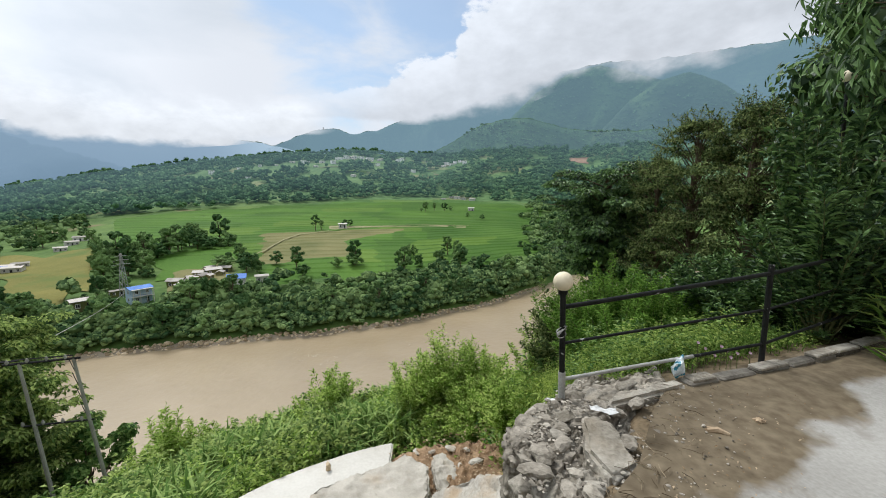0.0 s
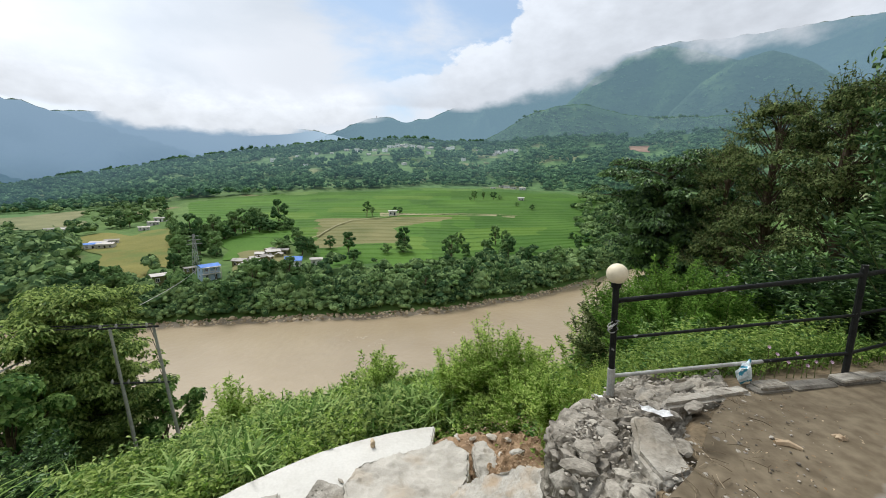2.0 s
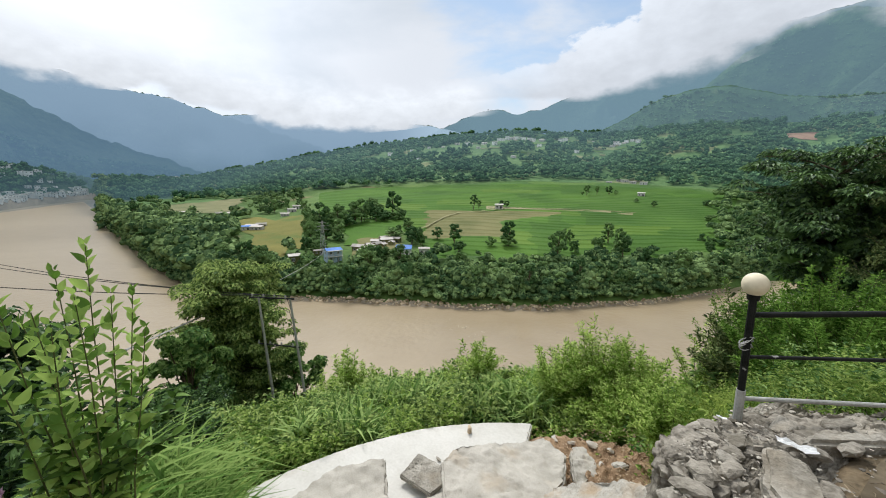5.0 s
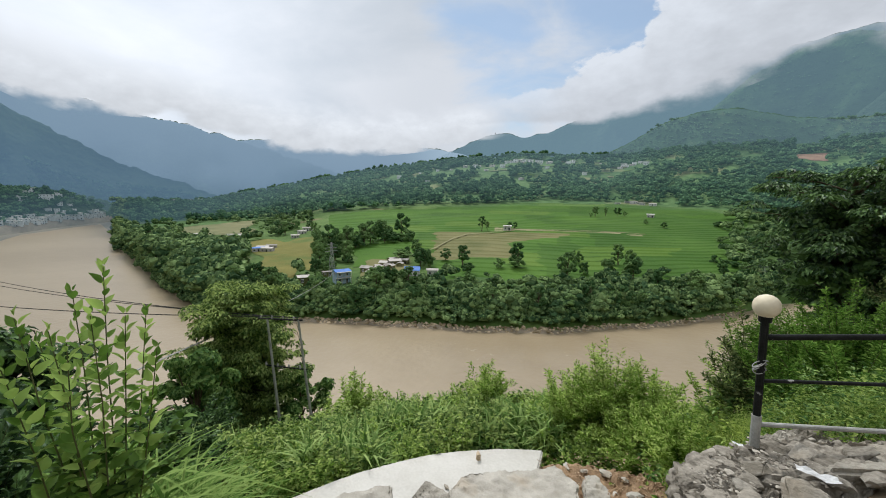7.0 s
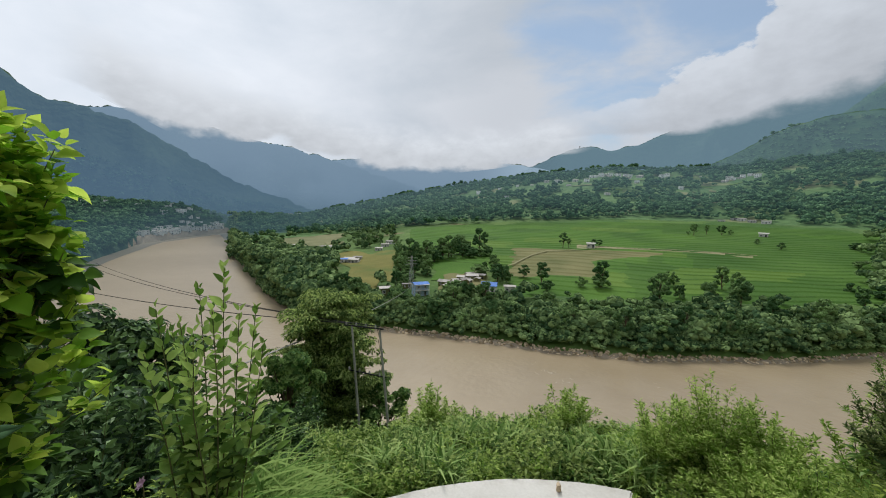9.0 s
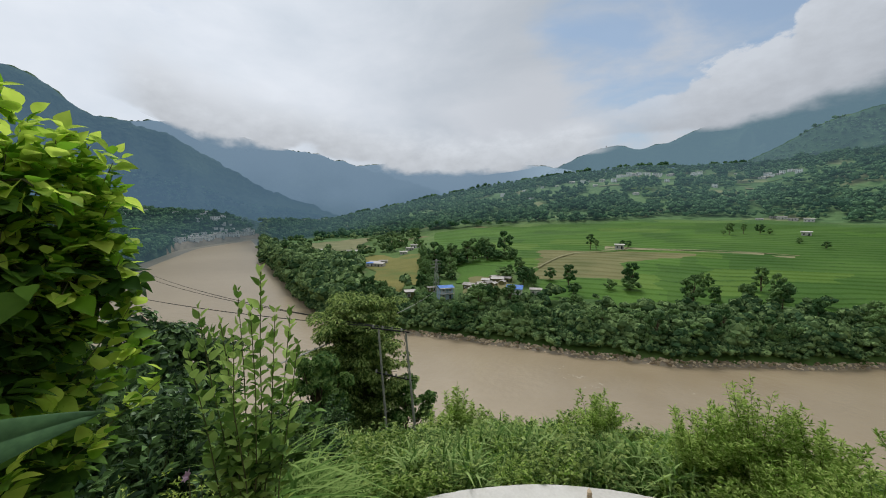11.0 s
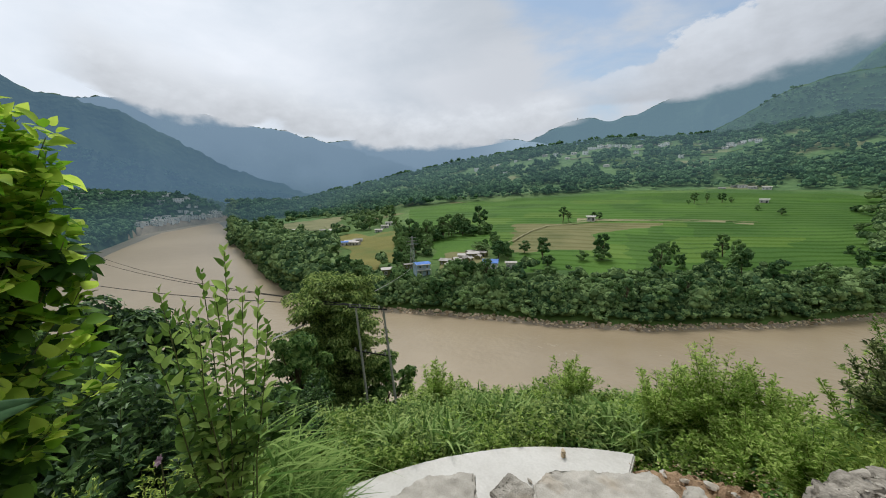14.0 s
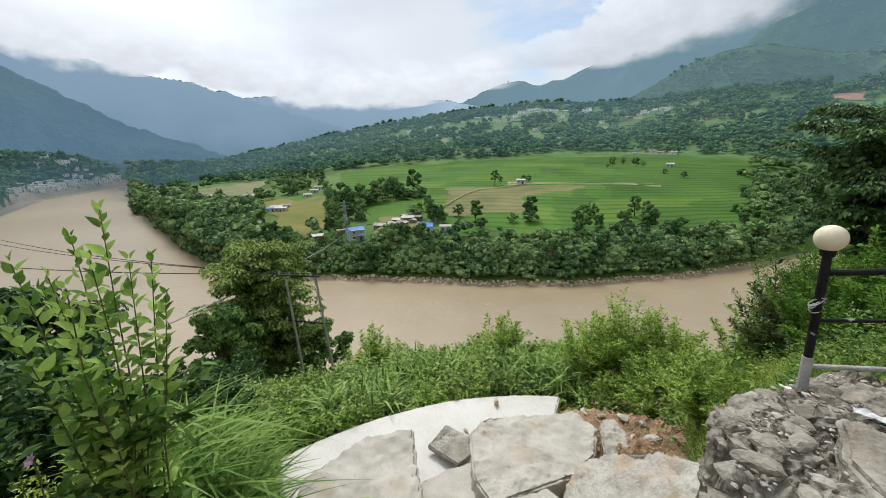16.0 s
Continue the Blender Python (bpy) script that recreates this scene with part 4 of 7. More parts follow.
# ---- trees ----
def make_tree(label, height, spread, seed, clumps=11, per=48, leaf=0.55, mat=None, name="tree", trunk_part=0.35, group="", squash=0.8, core=0.85):
    """Tapered trunk with limbs that end in clumps of leaf sprays."""
    rng = np.random.default_rng(seed)
    ob = root(name, label, "tree", group=group)
    g, c = Geo(), Geo()
    bend = rng.uniform(-0.06, 0.06, 2) * height
    top = np.array([bend[0], bend[1], height * 0.72])
    s = np.linspace(0, 1, 6)[:, None]
    axis = s * top + np.sin(s * 3) * np.array([[bend[1] * 0.4, -bend[0] * 0.4, 0]])
    axis[0, 2] = -0.4
    tube(g, axis, np.linspace(height * 0.028, height * 0.009, 6), 6)
    for k in range(clumps):
        h = trunk_part + (1 - trunk_part) * (k + rng.uniform(0, 0.8)) / clumps
        rad = spread * (0.35 + 0.65 * math.sin(math.pi * min(max((h - trunk_part * 0.6) / (1.08 - trunk_part * 0.6), 0.05), 0.95))) * rng.uniform(0.35, 0.85)
        a = k * 2.4 + rng.uniform(-0.6, 0.6)
        p = np.array([math.cos(a) * rad, math.sin(a) * rad, height * h * 0.93])
        q = axis[min(5, int(h * 0.8 * 5))]
        t = np.linspace(0, 1, 4)[:, None]
        tube(g, q + (p - q) * t + np.array([[0, 0, -1.0]]) * np.sin(t * 3.14) * height * 0.03, np.linspace(height * 0.010, height * 0.003, 4), 4)
        cr = spread * rng.uniform(0.30, 0.48)
        k3 = 4
        e = ball_points(k3, rng)
        puff_leaves(c, p + e * cr * 0.5 * [1, 1, 0.7], cr * rng.uniform(0.42, 0.72, k3), per // k3, leaf, rng, squash, core=core)
    part("trunk", g, M_BARK, ob, smooth=True)
    part("crown", c, mat or M_TREE, ob)
    return ob


def place(az, r, turn=0.0, size=1.0, tall=1.0, sink=0.15):
    x, y = at(az, r)
    z = float(land(np.array([x]), np.array([y]))[0])
    return Matrix.LocRotScale((x, y, z - sink), Euler((0, 0, turn)), (size, size, size * tall))


HILL_HOUSES = ((-14.6, 690), (-14.0, 700), (-12.2, 708), (-11.6, 712), (-10.4, 700), (-9.8, 706), (-8.8, 700), (-6.3, 695), (-5.6, 700), (1.2, 655), (1.8, 660), (2.7, 668), (3.2, 662), (0.4, 650), (-16.5, 660), (-18.5, 670), (-20.5, 660), (-22.5, 640), (-24.5, 655), (-15.2, 640), (-9.0, 640), (-4, 600), (-17.5, 610), (-27, 640), (-30, 620), (-2, 690), (-26, 560), (-12.5, 560))
HOUSE_GAPS = [(-38.4, 2.8, 150), (-28.2, 2.2, 155), (-25.1, 1.8, 155), (-34.2, 1.6, 160), (-32.6, 2.0, 166), (-30.4, 2.0, 174), (-43.4, 1.6, 152), (-40.8, 1.2, 160), (-46, 4.0, 195), (-48.6, 1.6, 228), (-43.4, 1.6, 275), (-52.6, 1.2, 296)]


CLEARINGS = [(-50.0, -41.8, 164, 262), (-57.5, -49.5, 318, 425), (-54.0, -51.4, 268, 312), (-50.2, -46.8, 205, 240), (-45.2, -42.0, 245, 296), (-37, -30, 172, 206)]


def in_clearing(az, r):
    return np.any([(az > a) & (az < b) & (r > lo) & (r < hi) for a, b, lo, hi in CLEARINGS], 0)


def grove(protos, spots, rng, lo=0.7, hi=1.25):
    for az, r in spots:
        if in_clearing(az, r):
            continue
        p = protos[rng.integers(len(protos))]
        size = rng.uniform(lo, hi)
        m = place(az, r, rng.uniform(0, 6.28), size, rng.uniform(0.8, 1.2))
        if p.get("used"):
            copy_thing(p, m)
        else:
            p["used"] = 1
            p.matrix_basis = m


def build_trees():
    rng = np.random.default_rng(21)
    bank = [make_tree("bushy green tree on the river bank", h, s, 30 + i, c, 120, 0.36, group="river bank trees", trunk_part=tp)
            for i, (h, s, c, tp) in enumerate(((6.5, 3.4, 12, 0.25), (5.0, 3.2, 10, 0.2), (8.0, 3.2, 13, 0.3), (4.0, 2.9, 9, 0.12), (7.0, 4.0, 14, 0.25)))]
    spots = []
    while len(spots) < 125:
        az = rng.uniform(-62.6, 17.5)
        dd = abs(rng.normal(0, 13)) + 5
        if dd < 40 - 18 * smooth(-24, -14, az):
            spots.append((az, shore(az) + dd))
    # a denser belt on the point of land
    while len(spots) < 170:
        az = rng.uniform(-62.6, -46)
        dd = rng.uniform(5, 90)
        if not (-50.5 < az < -41.5 and 165 < shore(az) + dd < 226):
            spots.append((az, shore(az) + dd))
    spots = [(a, r) for a, r in spots if not any(abs(a - ha) < w and -11 < r - hr < 6 for ha, w, hr in HOUSE_GAPS)]
    grove(bank, [q for q in spots if q[0] < -26], rng)
    grove(bank, [q for q in spots if q[0] >= -26], rng, 0.5, 0.95)
    field = [make_tree("round-topped tree standing among the fields", h, s, 50 + i, c, 110, 0.4, group="field trees", trunk_part=tp)
             for i, (h, s, c, tp) in enumerate(((8.0, 3.4, 11, 0.35), (9.5, 3.0, 11, 0.4), (6.0, 3.0, 9, 0.3)))]
    spots = [(-17.9, 262), (-17.1, 262), (-13.9, 268), (-13.2, 270), (-2.9, 335), (-2.3, 338), (-1.0, 345), (0.5, 345), (1.4, 347),
             (-4.6, 182), (-4.0, 184), (0.2, 186), (1.0, 187), (2.4, 184), (-37.4, 262), (-35.4, 262), (6, 300), (-39, 235), (3.9, 312)]
    grove(field, spots, rng, 0.72, 1.1)
    hedge = [(az, np.interp(az, [-42, -34, -28], [206, 226, 232]) + rng.uniform(-9, 9)) for az in np.linspace(-42, -28.5, 34)]
    grove(bank, hedge, rng, 0.85, 1.4)
    hedge = [(rng.uniform(-60, -41), rng.uniform(235, 390)) for _ in range(40)] + [(rng.uniform(-42.2, -37), rng.uniform(160, 215)) for _ in range(16)] + [(rng.uniform(-30, -23), rng.uniform(168, 196)) for _ in range(9)]
    hedge += [(rng.uniform(11.5, 19), rng.uniform(195, 330)) for _ in range(20)]
    hedge += [(rng.uniform(-24, 6), shore(-10) + rng.uniform(36, 58)) for _ in range(12)]
    grove(bank, hedge, rng, 0.65, 1.1)


def woods_patch(name, label, count, where, seed, size, quads=22, mat=None):
    rng = np.random.default_rng(seed)
    az, r = where(rng, count)
    ok = ~in_clearing(az, r)
    for ha, w, hr in HOUSE_GAPS:
        ok &= ~((np.abs(az - ha) < w) & (r > hr - 11) & (r < hr + 6))
    x, y = at(az[ok], r[ok])
    return crowns(name, label, np.stack([x, y, np.maximum(land(x, y), RIVER - 0.4)], 1), size, rng, quads, mat)


def hill_spots(rng, n):
    az = rng.uniform(-66, 32, n * 3)
    rf = np.interp(az, [-64, -55, -45, -31, -11, 0, 11, 20], [520, 460, 400, 392, 428, 436, 425, 420])
    r = rf + 2 + rng.uniform(0, 1, n * 3) ** 0.9 * (800 - rf)
    x, y = at(az, r)
    keep = fbm(x, y, 90, 3, 17) + 0.45 * smooth(80, 0, r - rf) > -0.32
    keep &= ~((az > 18.0) & (az < 20.3) & (r > 634) & (r < 676)) & (az > -62.8)
    for ha, hr in HILL_HOUSES:
        keep &= ~((np.abs(az - ha) < 0.9) & (r > hr - 55) & (r < hr + 5))
    return az[keep][:n], r[keep][:n]


def far_shore(rng, n):
    az = rng.uniform(-98, -64.1, n)
    r = shore(az) + 4 + rng.uniform(0, 1, n) ** 1.3 * 420
    ok = ~((az > -73.8) & (r < shore(az) + 22 + 50 * (rng.random(n) < 0.9)))
    return az[ok], r[ok]


build_trees()
woods_patch("hill_woods", "scattered green trees covering the hill", 8200, hill_spots, 61, 6.2, 16)
woods_patch("hill_big_trees", "larger dark trees on the hill", 1900, hill_spots, 68, 9.5, 40)
woods_patch("shore_woods", "distant dark trees along the far shore", 4200, far_shore, 62, 9.0, 14)
woods_patch("bank_scrub", "low scrub and bamboo on the river bank", 2100, lambda rng, n: (lambda az: (az, shore(az) + 2.6 + 1.1 * np.sin(az * 1.9) * np.sin(az * 0.7 + 1) + np.abs(rng.normal(0, 10, n))))(rng.uniform(-63.0, 18, n)), 63, 3.2, 40, M_BANK)
woods_patch("point_woods", "dense green trees on the point of land", 420, lambda rng, n: (lambda az: (az, shore(az) + rng.uniform(6, 95, n)))(rng.uniform(-62.6, -51, n)), 64, 8.0, 110, M_BANK)
woods_patch("point_scrub", "overhanging bushes along the point of land", 300, lambda rng, n: (lambda az: (az, shore(az) + rng.uniform(-3, 6, n)))(rng.uniform(-63.3, -53, n)), 70, 3.6, 60, M_BANK)
woods_patch("tip_woods", "trees along the inner shore of the point", 150, lambda rng, n: (rng.uniform(-63.85, -62.7, n), rng.uniform(355, 780, n)), 71, 8.0, 60, M_BANK)
woods_patch("belt_woods", "dense green trees along the river bank", 430, lambda rng, n: (lambda az: (az, shore(az) + 6 + np.abs(rng.normal(0, 10, n))))(rng.uniform(-58, 17.5, n)), 65, 5.0, 90, M_BANK)
woods_patch("upstream_woods", "dense green trees along the upstream bank", 240, lambda rng, n: (rng.uniform(12.5, 26, n), rng.uniform(215, 420, n)), 66, 6.0, 70, M_BANK)
woods_patch("village_woods", "green trees among the village fields", 170, lambda rng, n: (rng.uniform(-62, -42, n), rng.uniform(235, 470, n)), 67, 6.0, 90, M_BANK)


def build_rocks():
    rng = np.random.default_rng(5)
    g = Geo()
    for _ in range(2600):
        az = rng.uniform(-62.5, 15)
        r = shore(az) + rng.uniform(-0.7, 2.2)
        x, y = at(az, r)
        s = abs(rng.normal(0, 0.22)) + 0.11
        lump(g, (x, y, float(land(np.array([x]), np.array([y]))[0]) + s * 0.25), s, rng)
    tagged(part("shore_stones", g, M_ROCK), "pale stones along the water's edge", "stones", kind="stuff")
    # gravel strip under the stones
    A = np.arange(-62.5, 15.5, 0.3)
    V = []
    for d, h in ((-0.5, 0.05), (0.3, 0.22), (1.3, 0.3)):
        x, y = at(A, shore(A) + d + 0.35 * np.sin(A * 2.3) + 0.2 * np.sin(A * 5.9 + d))
        V.append(np.stack([x, y, np.maximum(land(x, y), RIVER - 0.1) + h * (1 + 0.5 * np.sin(A * 3.7 + d))], 1))
    g = Geo()
    n = len(A)
    k = np.concatenate([np.arange(n - 1), np.arange(n - 1) + n])
    g.add(np.concatenate(V), np.stack([k, k + n, k + n + 1, k + 1], 1))
    tagged(part("gravel_bank", g, M_SAND, smooth=True), "narrow gravel bank along the water", "gravel", kind="structure")


build_rocks()


def build_sand_bank():
    """Bare bank of sand and stones under the town."""
    A = np.arange(-73.4, -64.15, 0.1)
    V = []
    for d, z in ((-7.0, -38.3), (-3.5, -37.1), (2.0, -35.3), (9.0, -31.9), (20.0, -29.6)):
        x, y = at(A, shore(A) + d + 1.2 * np.sin(A * 5.1 + d) + 0.6 * np.sin(A * 13.7))
        V.append(np.stack([x, y, z + 0.35 * np.sin(A * 9.3 + d)], 1))
    g = Geo()
    n = len(A)
    k = np.concatenate([np.arange(n - 1) + n * q for q in range(4)])
    g.add(np.concatenate(V), np.stack([k, k + n, k + n + 1, k + 1], 1))
    tagged(part("sand_bank", g, M_SAND, smooth=True), "bare sandy bank below the river town", "sand bank", kind="structure")


build_sand_bank()


def build_foam():
    rng = np.random.default_rng(77)
    g = Geo()
    for az, r, n in ((-19, 101, 7), (-17, 96, 5), (-21, 106, 3), (-4, 104, 3)):
        for _ in range(n):
            x, y = at(az + rng.normal(0, 0.8), r + rng.normal(0, 2.0))
            lump(g, (x, y, RIVER + 0.02), (rng.uniform(0.3, 0.9), rng.uniform(0.15, 0.3), 0.05), rng, rough=0.4)
    tagged(part("river_foam", g, M_FOAM), "small white wave crests on the brown river", "foam", kind="stuff")


M_FOAM = surf("water_foam", (0.33, 0.28, 0.20), (0.48, 0.42, 0.33), 1.5, 9, 0.2)
build_foam()


# ---- houses ----
def window_on(parent, x, y, z, w, h, axis):
    win = Geo()
    t = 0.12
    for dx, dz, sx, sz in ((0, h / 2, w + t, t), (0, -h / 2, w + t, t), (-w / 2, 0, t, h), (w / 2, 0, t, h), (0, 0, 0.07, h)):
        box(win, (x + dx, y, z + dz) if axis == "x" else (x, y + dx, z + dz), (sx, 0.1, sz) if axis == "x" else (0.1, sx, sz))
    ob = part("window", win, M_WALL, parent)
    p = Geo()
    box(p, (x, y, z), (w, 0.04, h) if axis == "x" else (0.04, w, h))
    part("pane", p, M_DARK, ob)


def make_house(label, w, d, storeys, roof_mat, wall_mat, group="", balcony=False, pitch=0.22, flat=False, m=None, detail=True):
    ob = root("house", label, "house", m, group)
    h = storeys * 2.8
    g = Geo()
    box(g, (0, 0, h / 2 - 0.4), (w, d, h + 0.8), bevel=0.05)
    part("wall", g, wall_mat, ob)
    g = Geo()
    if flat:
        box(g, (0, 0, h + 0.11), (w + 0.6, d + 0.6, 0.2), bevel=0.05)
        for s in (-1, 1):
            box(g, (s * (w / 2 + 0.1), 0, h + 0.45), (0.15, d + 0.4, 0.5))
    else:
        e, rise, t = 0.5, (d / 2 + 0.5) * pitch, 0.08
        x, top = w / 2 + e, h + rise + e * pitch
        sec = [(-d / 2 - e, h), (0, top), (d / 2 + e, h), (d / 2 + e, h + t), (0, top + t), (-d / 2 - e, h + t)]
        v = [(sx, b, c) for sx in (-x, x) for b, c in sec]
        g.add(v, [(k, (k + 1) % 6, 6 + (k + 1) % 6, 6 + k) for k in range(6)] + [(0, 1, 4, 5), (1, 2, 3, 4), (6, 7, 10, 11), (7, 8, 9, 10)])
        for s in (-1, 1):
            q = Geo()
            p = [(s * (w / 2 - k), yy, zz) for k in (0.0, 0.12) for yy, zz in ((-d / 2, h), (d / 2, h), (0, h + rise))]
            q.add(p[:3] + p[3:], [(0, 1, 4, 3), (1, 2, 5, 4), (2, 0, 3, 5)])
            q.add(p[:3], [(0, 1, 2)])
            part("gable", q, wall_mat, ob)
    part("roof", g, roof_mat, ob)
    n = max(2, int(w / 2.6))
    for f in range(storeys):
        for i in range(n):
            xx = -w / 2 + (i + 0.5) * w / n
            if f == 0 and i == n // 2:
                g = Geo()
                box(g, (xx, -d / 2 - 0.03, 1.0), (0.95, 0.08, 2.0))
                part("door", g, M_DARK, ob)
            else:
                window_on(ob, xx, -d / 2 - 0.03, f * 2.8 + 1.5, 1.0, 1.2, "x")
        if detail:
            for s in (-1, 1):
                window_on(ob, s * (w / 2 + 0.03), 0, f * 2.8 + 1.5, 1.0, 1.2, "y")
    if balcony:
        for f in range(1, storeys + 1):
            g = Geo()
            box(g, (0, -d / 2 - 0.75, f * 2.8 - 0.1), (w + 0.3, 1.5, 0.16))
            part("balcony_floor", g, M_WHITE, ob)
            if f < storeys:
                g = Geo()
                tube(g, [(-w / 2, -d / 2 - 1.45, f * 2.8 + 0.9), (w / 2, -d / 2 - 1.45, f * 2.8 + 0.9)], 0.05, 6)
                for k in np.linspace(-w / 2, w / 2, 12):
                    tube(g, [(k, -d / 2 - 1.45, f * 2.8), (k, -d / 2 - 1.45, f * 2.8 + 0.9)], 0.03, 4)
                part("balcony_rail", g, M_WHITE, ob)
        for k in np.linspace(-w / 2 + 0.1, w / 2 - 0.1, 4):
            g = Geo()
            tube(g, [(k, -d / 2 - 1.4, -0.3), (k, -d / 2 - 1.4, storeys * 2.8)], 0.12, 8)
            part("column", g, M_WHITE, ob)
    return ob


def build_houses():
    face = lambda az: math.radians(-az)
    V = "river village houses"
    make_house("two-storey pale blue house with blue roof and balconies", 7, 5.5, 2, M_BLUE, M_BLUEWALL, V, True, m=place(-38.4, 150, face(-38.4) + 0.35, 0.78))
    make_house("low white house with bright blue metal roof", 6.6, 5, 1, M_BLUE, M_WALL, V, m=place(-28.1, 155, face(-28.1) - 0.1, 0.85), pitch=0.45)
    make_house("small white shed with grey roof", 4.4, 3.2, 1, M_TIN, M_WALL, V, m=place(-25.1, 154, face(-25.1), 0.9))
    rng = np.random.default_rng(8)
    for az, r, w in ((-34.6, 158, 6), (-33.6, 160, 5), (-32.6, 164, 6), (-31.8, 168, 6), (-30.6, 172, 7), (-29.6, 177, 7), (-32.0, 173, 5), (-33.2, 166, 5), (-34.0, 155, 5), (-31.2, 165, 5), (-30.2, 168, 6), (-31.0, 177, 6), (-32.4, 159, 5)):
        make_house("old brown stone house with weathered tin roof", w, 4, 1, M_TIN, M_FALLOW, V, m=place(az + rng.uniform(-0.3, 0.3), r + rng.uniform(-3, 3), face(az) + rng.uniform(-1.4, 1.4), rng.uniform(0.55, 0.85)), pitch=0.35, detail=False)
    make_house("grey tin-roofed hut among bushes", 5, 3.5, 1, M_TIN, M_FALLOW, V, m=place(-43.4, 152, face(-43) + 0.2))
    make_house("tin-roofed shed near the trees", 6, 3, 1, M_TIN, M_FALLOW, V, m=place(-40.4, 158, face(-41) + 0.3, 0.6))
    for az, r, b in ((-49.2, 226, 1), (-48.6, 229, 0), (-48.0, 223, 0), (-47.5, 233, 0), (-53.0, 287, 0), (-52.2, 305, 0), (-44.5, 266, 0), (-43.6, 280, 0), (-42.8, 290, 0), (-51.4, 300, 0), (-56.0, 330, 0)):
        make_house("small village house with blue roof" if b else "small pale village house with tin roof", 8, 5, 1, M_BLUE if b else M_TIN, M_WALL, "fields village houses", m=place(az, r, face(az) + rng.uniform(-0.5, 0.5), rng.uniform(0.6, 0.8)), detail=False)
    make_house("tiny pale hut among the rice fields", 5, 3, 1, M_WHITE, M_WALL, m=place(-14.2, 263, face(-14)), detail=False)
    make_house("tiny pale hut beside the upper field", 5, 3, 1, M_WHITE, M_WALL, m=place(4.4, 345, face(4)), detail=False)
    for az in (0.6, 1.6, 2.4, 3.4, 4.3):
        make_house("long pale farm house below the hill", 9, 5, 1, M_TIN, M_WALL, "farm houses", m=place(az + rng.uniform(-0.3, 0.3), 432 + rng.uniform(-8, 6), face(az) + rng.uniform(-0.4, 0.4), rng.uniform(0.5, 0.85)), detail=False)
    far = make_house("small white house on the hillside", 8, 6, 2, M_WHITE, M_LIME, "hill houses", flat=True, m=place(-13.4, 700, face(-13)), detail=False)
    tin = make_house("small hill house with tin roof", 9, 6, 1, M_TIN, M_WALL, "hill houses", m=place(-12.8, 705, face(-13)), detail=False)
    for az, r in HILL_HOUSES + tuple((a + rng.uniform(-0.6, 0.6), r + rng.uniform(-16, 8)) for a, r in HILL_HOUSES[:16]):
        copy_thing(far if rng.random() < 0.6 else tin, place(az, r, face(az) + rng.uniform(-0.7, 0.7), rng.uniform(0.5, 0.9)))
    town = make_house("white two-storey town house beside the river", 7, 6, 2, M_WHITE, M_LIME, "town houses", flat=True, m=place(-69.0, 745, face(-69)), detail=False)
    for _ in range(120):
        az = rng.uniform(-73.2, -64.3)
        copy_thing(town, place(az, shore(az) + 14 + abs(rng.normal(0, 24)), face(az) + rng.uniform(-0.7, 0.7), rng.uniform(0.6, 1.25), rng.uniform(0.55, 0.95)))
    for _ in range(44):
        az = rng.uniform(-82, -66) if _ < 34 else rng.uniform(-59, -54)
        copy_thing(town, place(az, rng.uniform(720, 790), face(az) + rng.uniform(-0.7, 0.7), rng.uniform(0.7, 1.3)))


build_houses()


# ---- road, kerb, railing ----
def build_road():
    """Cement road, cut off along its broken edge."""
    x, y = np.meshgrid(np.linspace(-12, 26, 180), np.linspace(-12, 14, 140))
    for _ in range(2):
        d, e = edge_distance(x, y), 0.01
        gx, gy = (edge_distance(x + e, y) - d) / e, (edge_distance(x, y + e) - d) / e
        snap = np.where((d > -0.22) & (d < 0.16), d + 0.10, 0.0)
        x, y = x - gx * snap, y - gy * snap
    d = edge_distance(x, y)
    z = 0.012 + 0.02 * fbm(x, y, 1.6, 3, 5) * smooth(-2.4, -1.0, d) + 0.05 * smooth(-1.5, -0.4, d)
    g = Geo()
    i, j = np.meshgrid(np.arange(179), np.arange(139))
    k = (j * 180 + i).ravel()
    f = np.stack([k, k + 1, k + 181, k + 180], 1)
    ok = (d.ravel()[f].max(1) < -0.05) & (d.ravel()[f].min(1) > -9.5)
    verts = np.stack([x, y, z], -1).reshape(-1, 3)
    g.v.append(verts)
    g.n = len(verts)
    g.f.append((f[ok], 0))
    tagged(part("road", g, M_ROADWAY, smooth=True), "grey cement road with a dirt verge", "road", kind="structure")


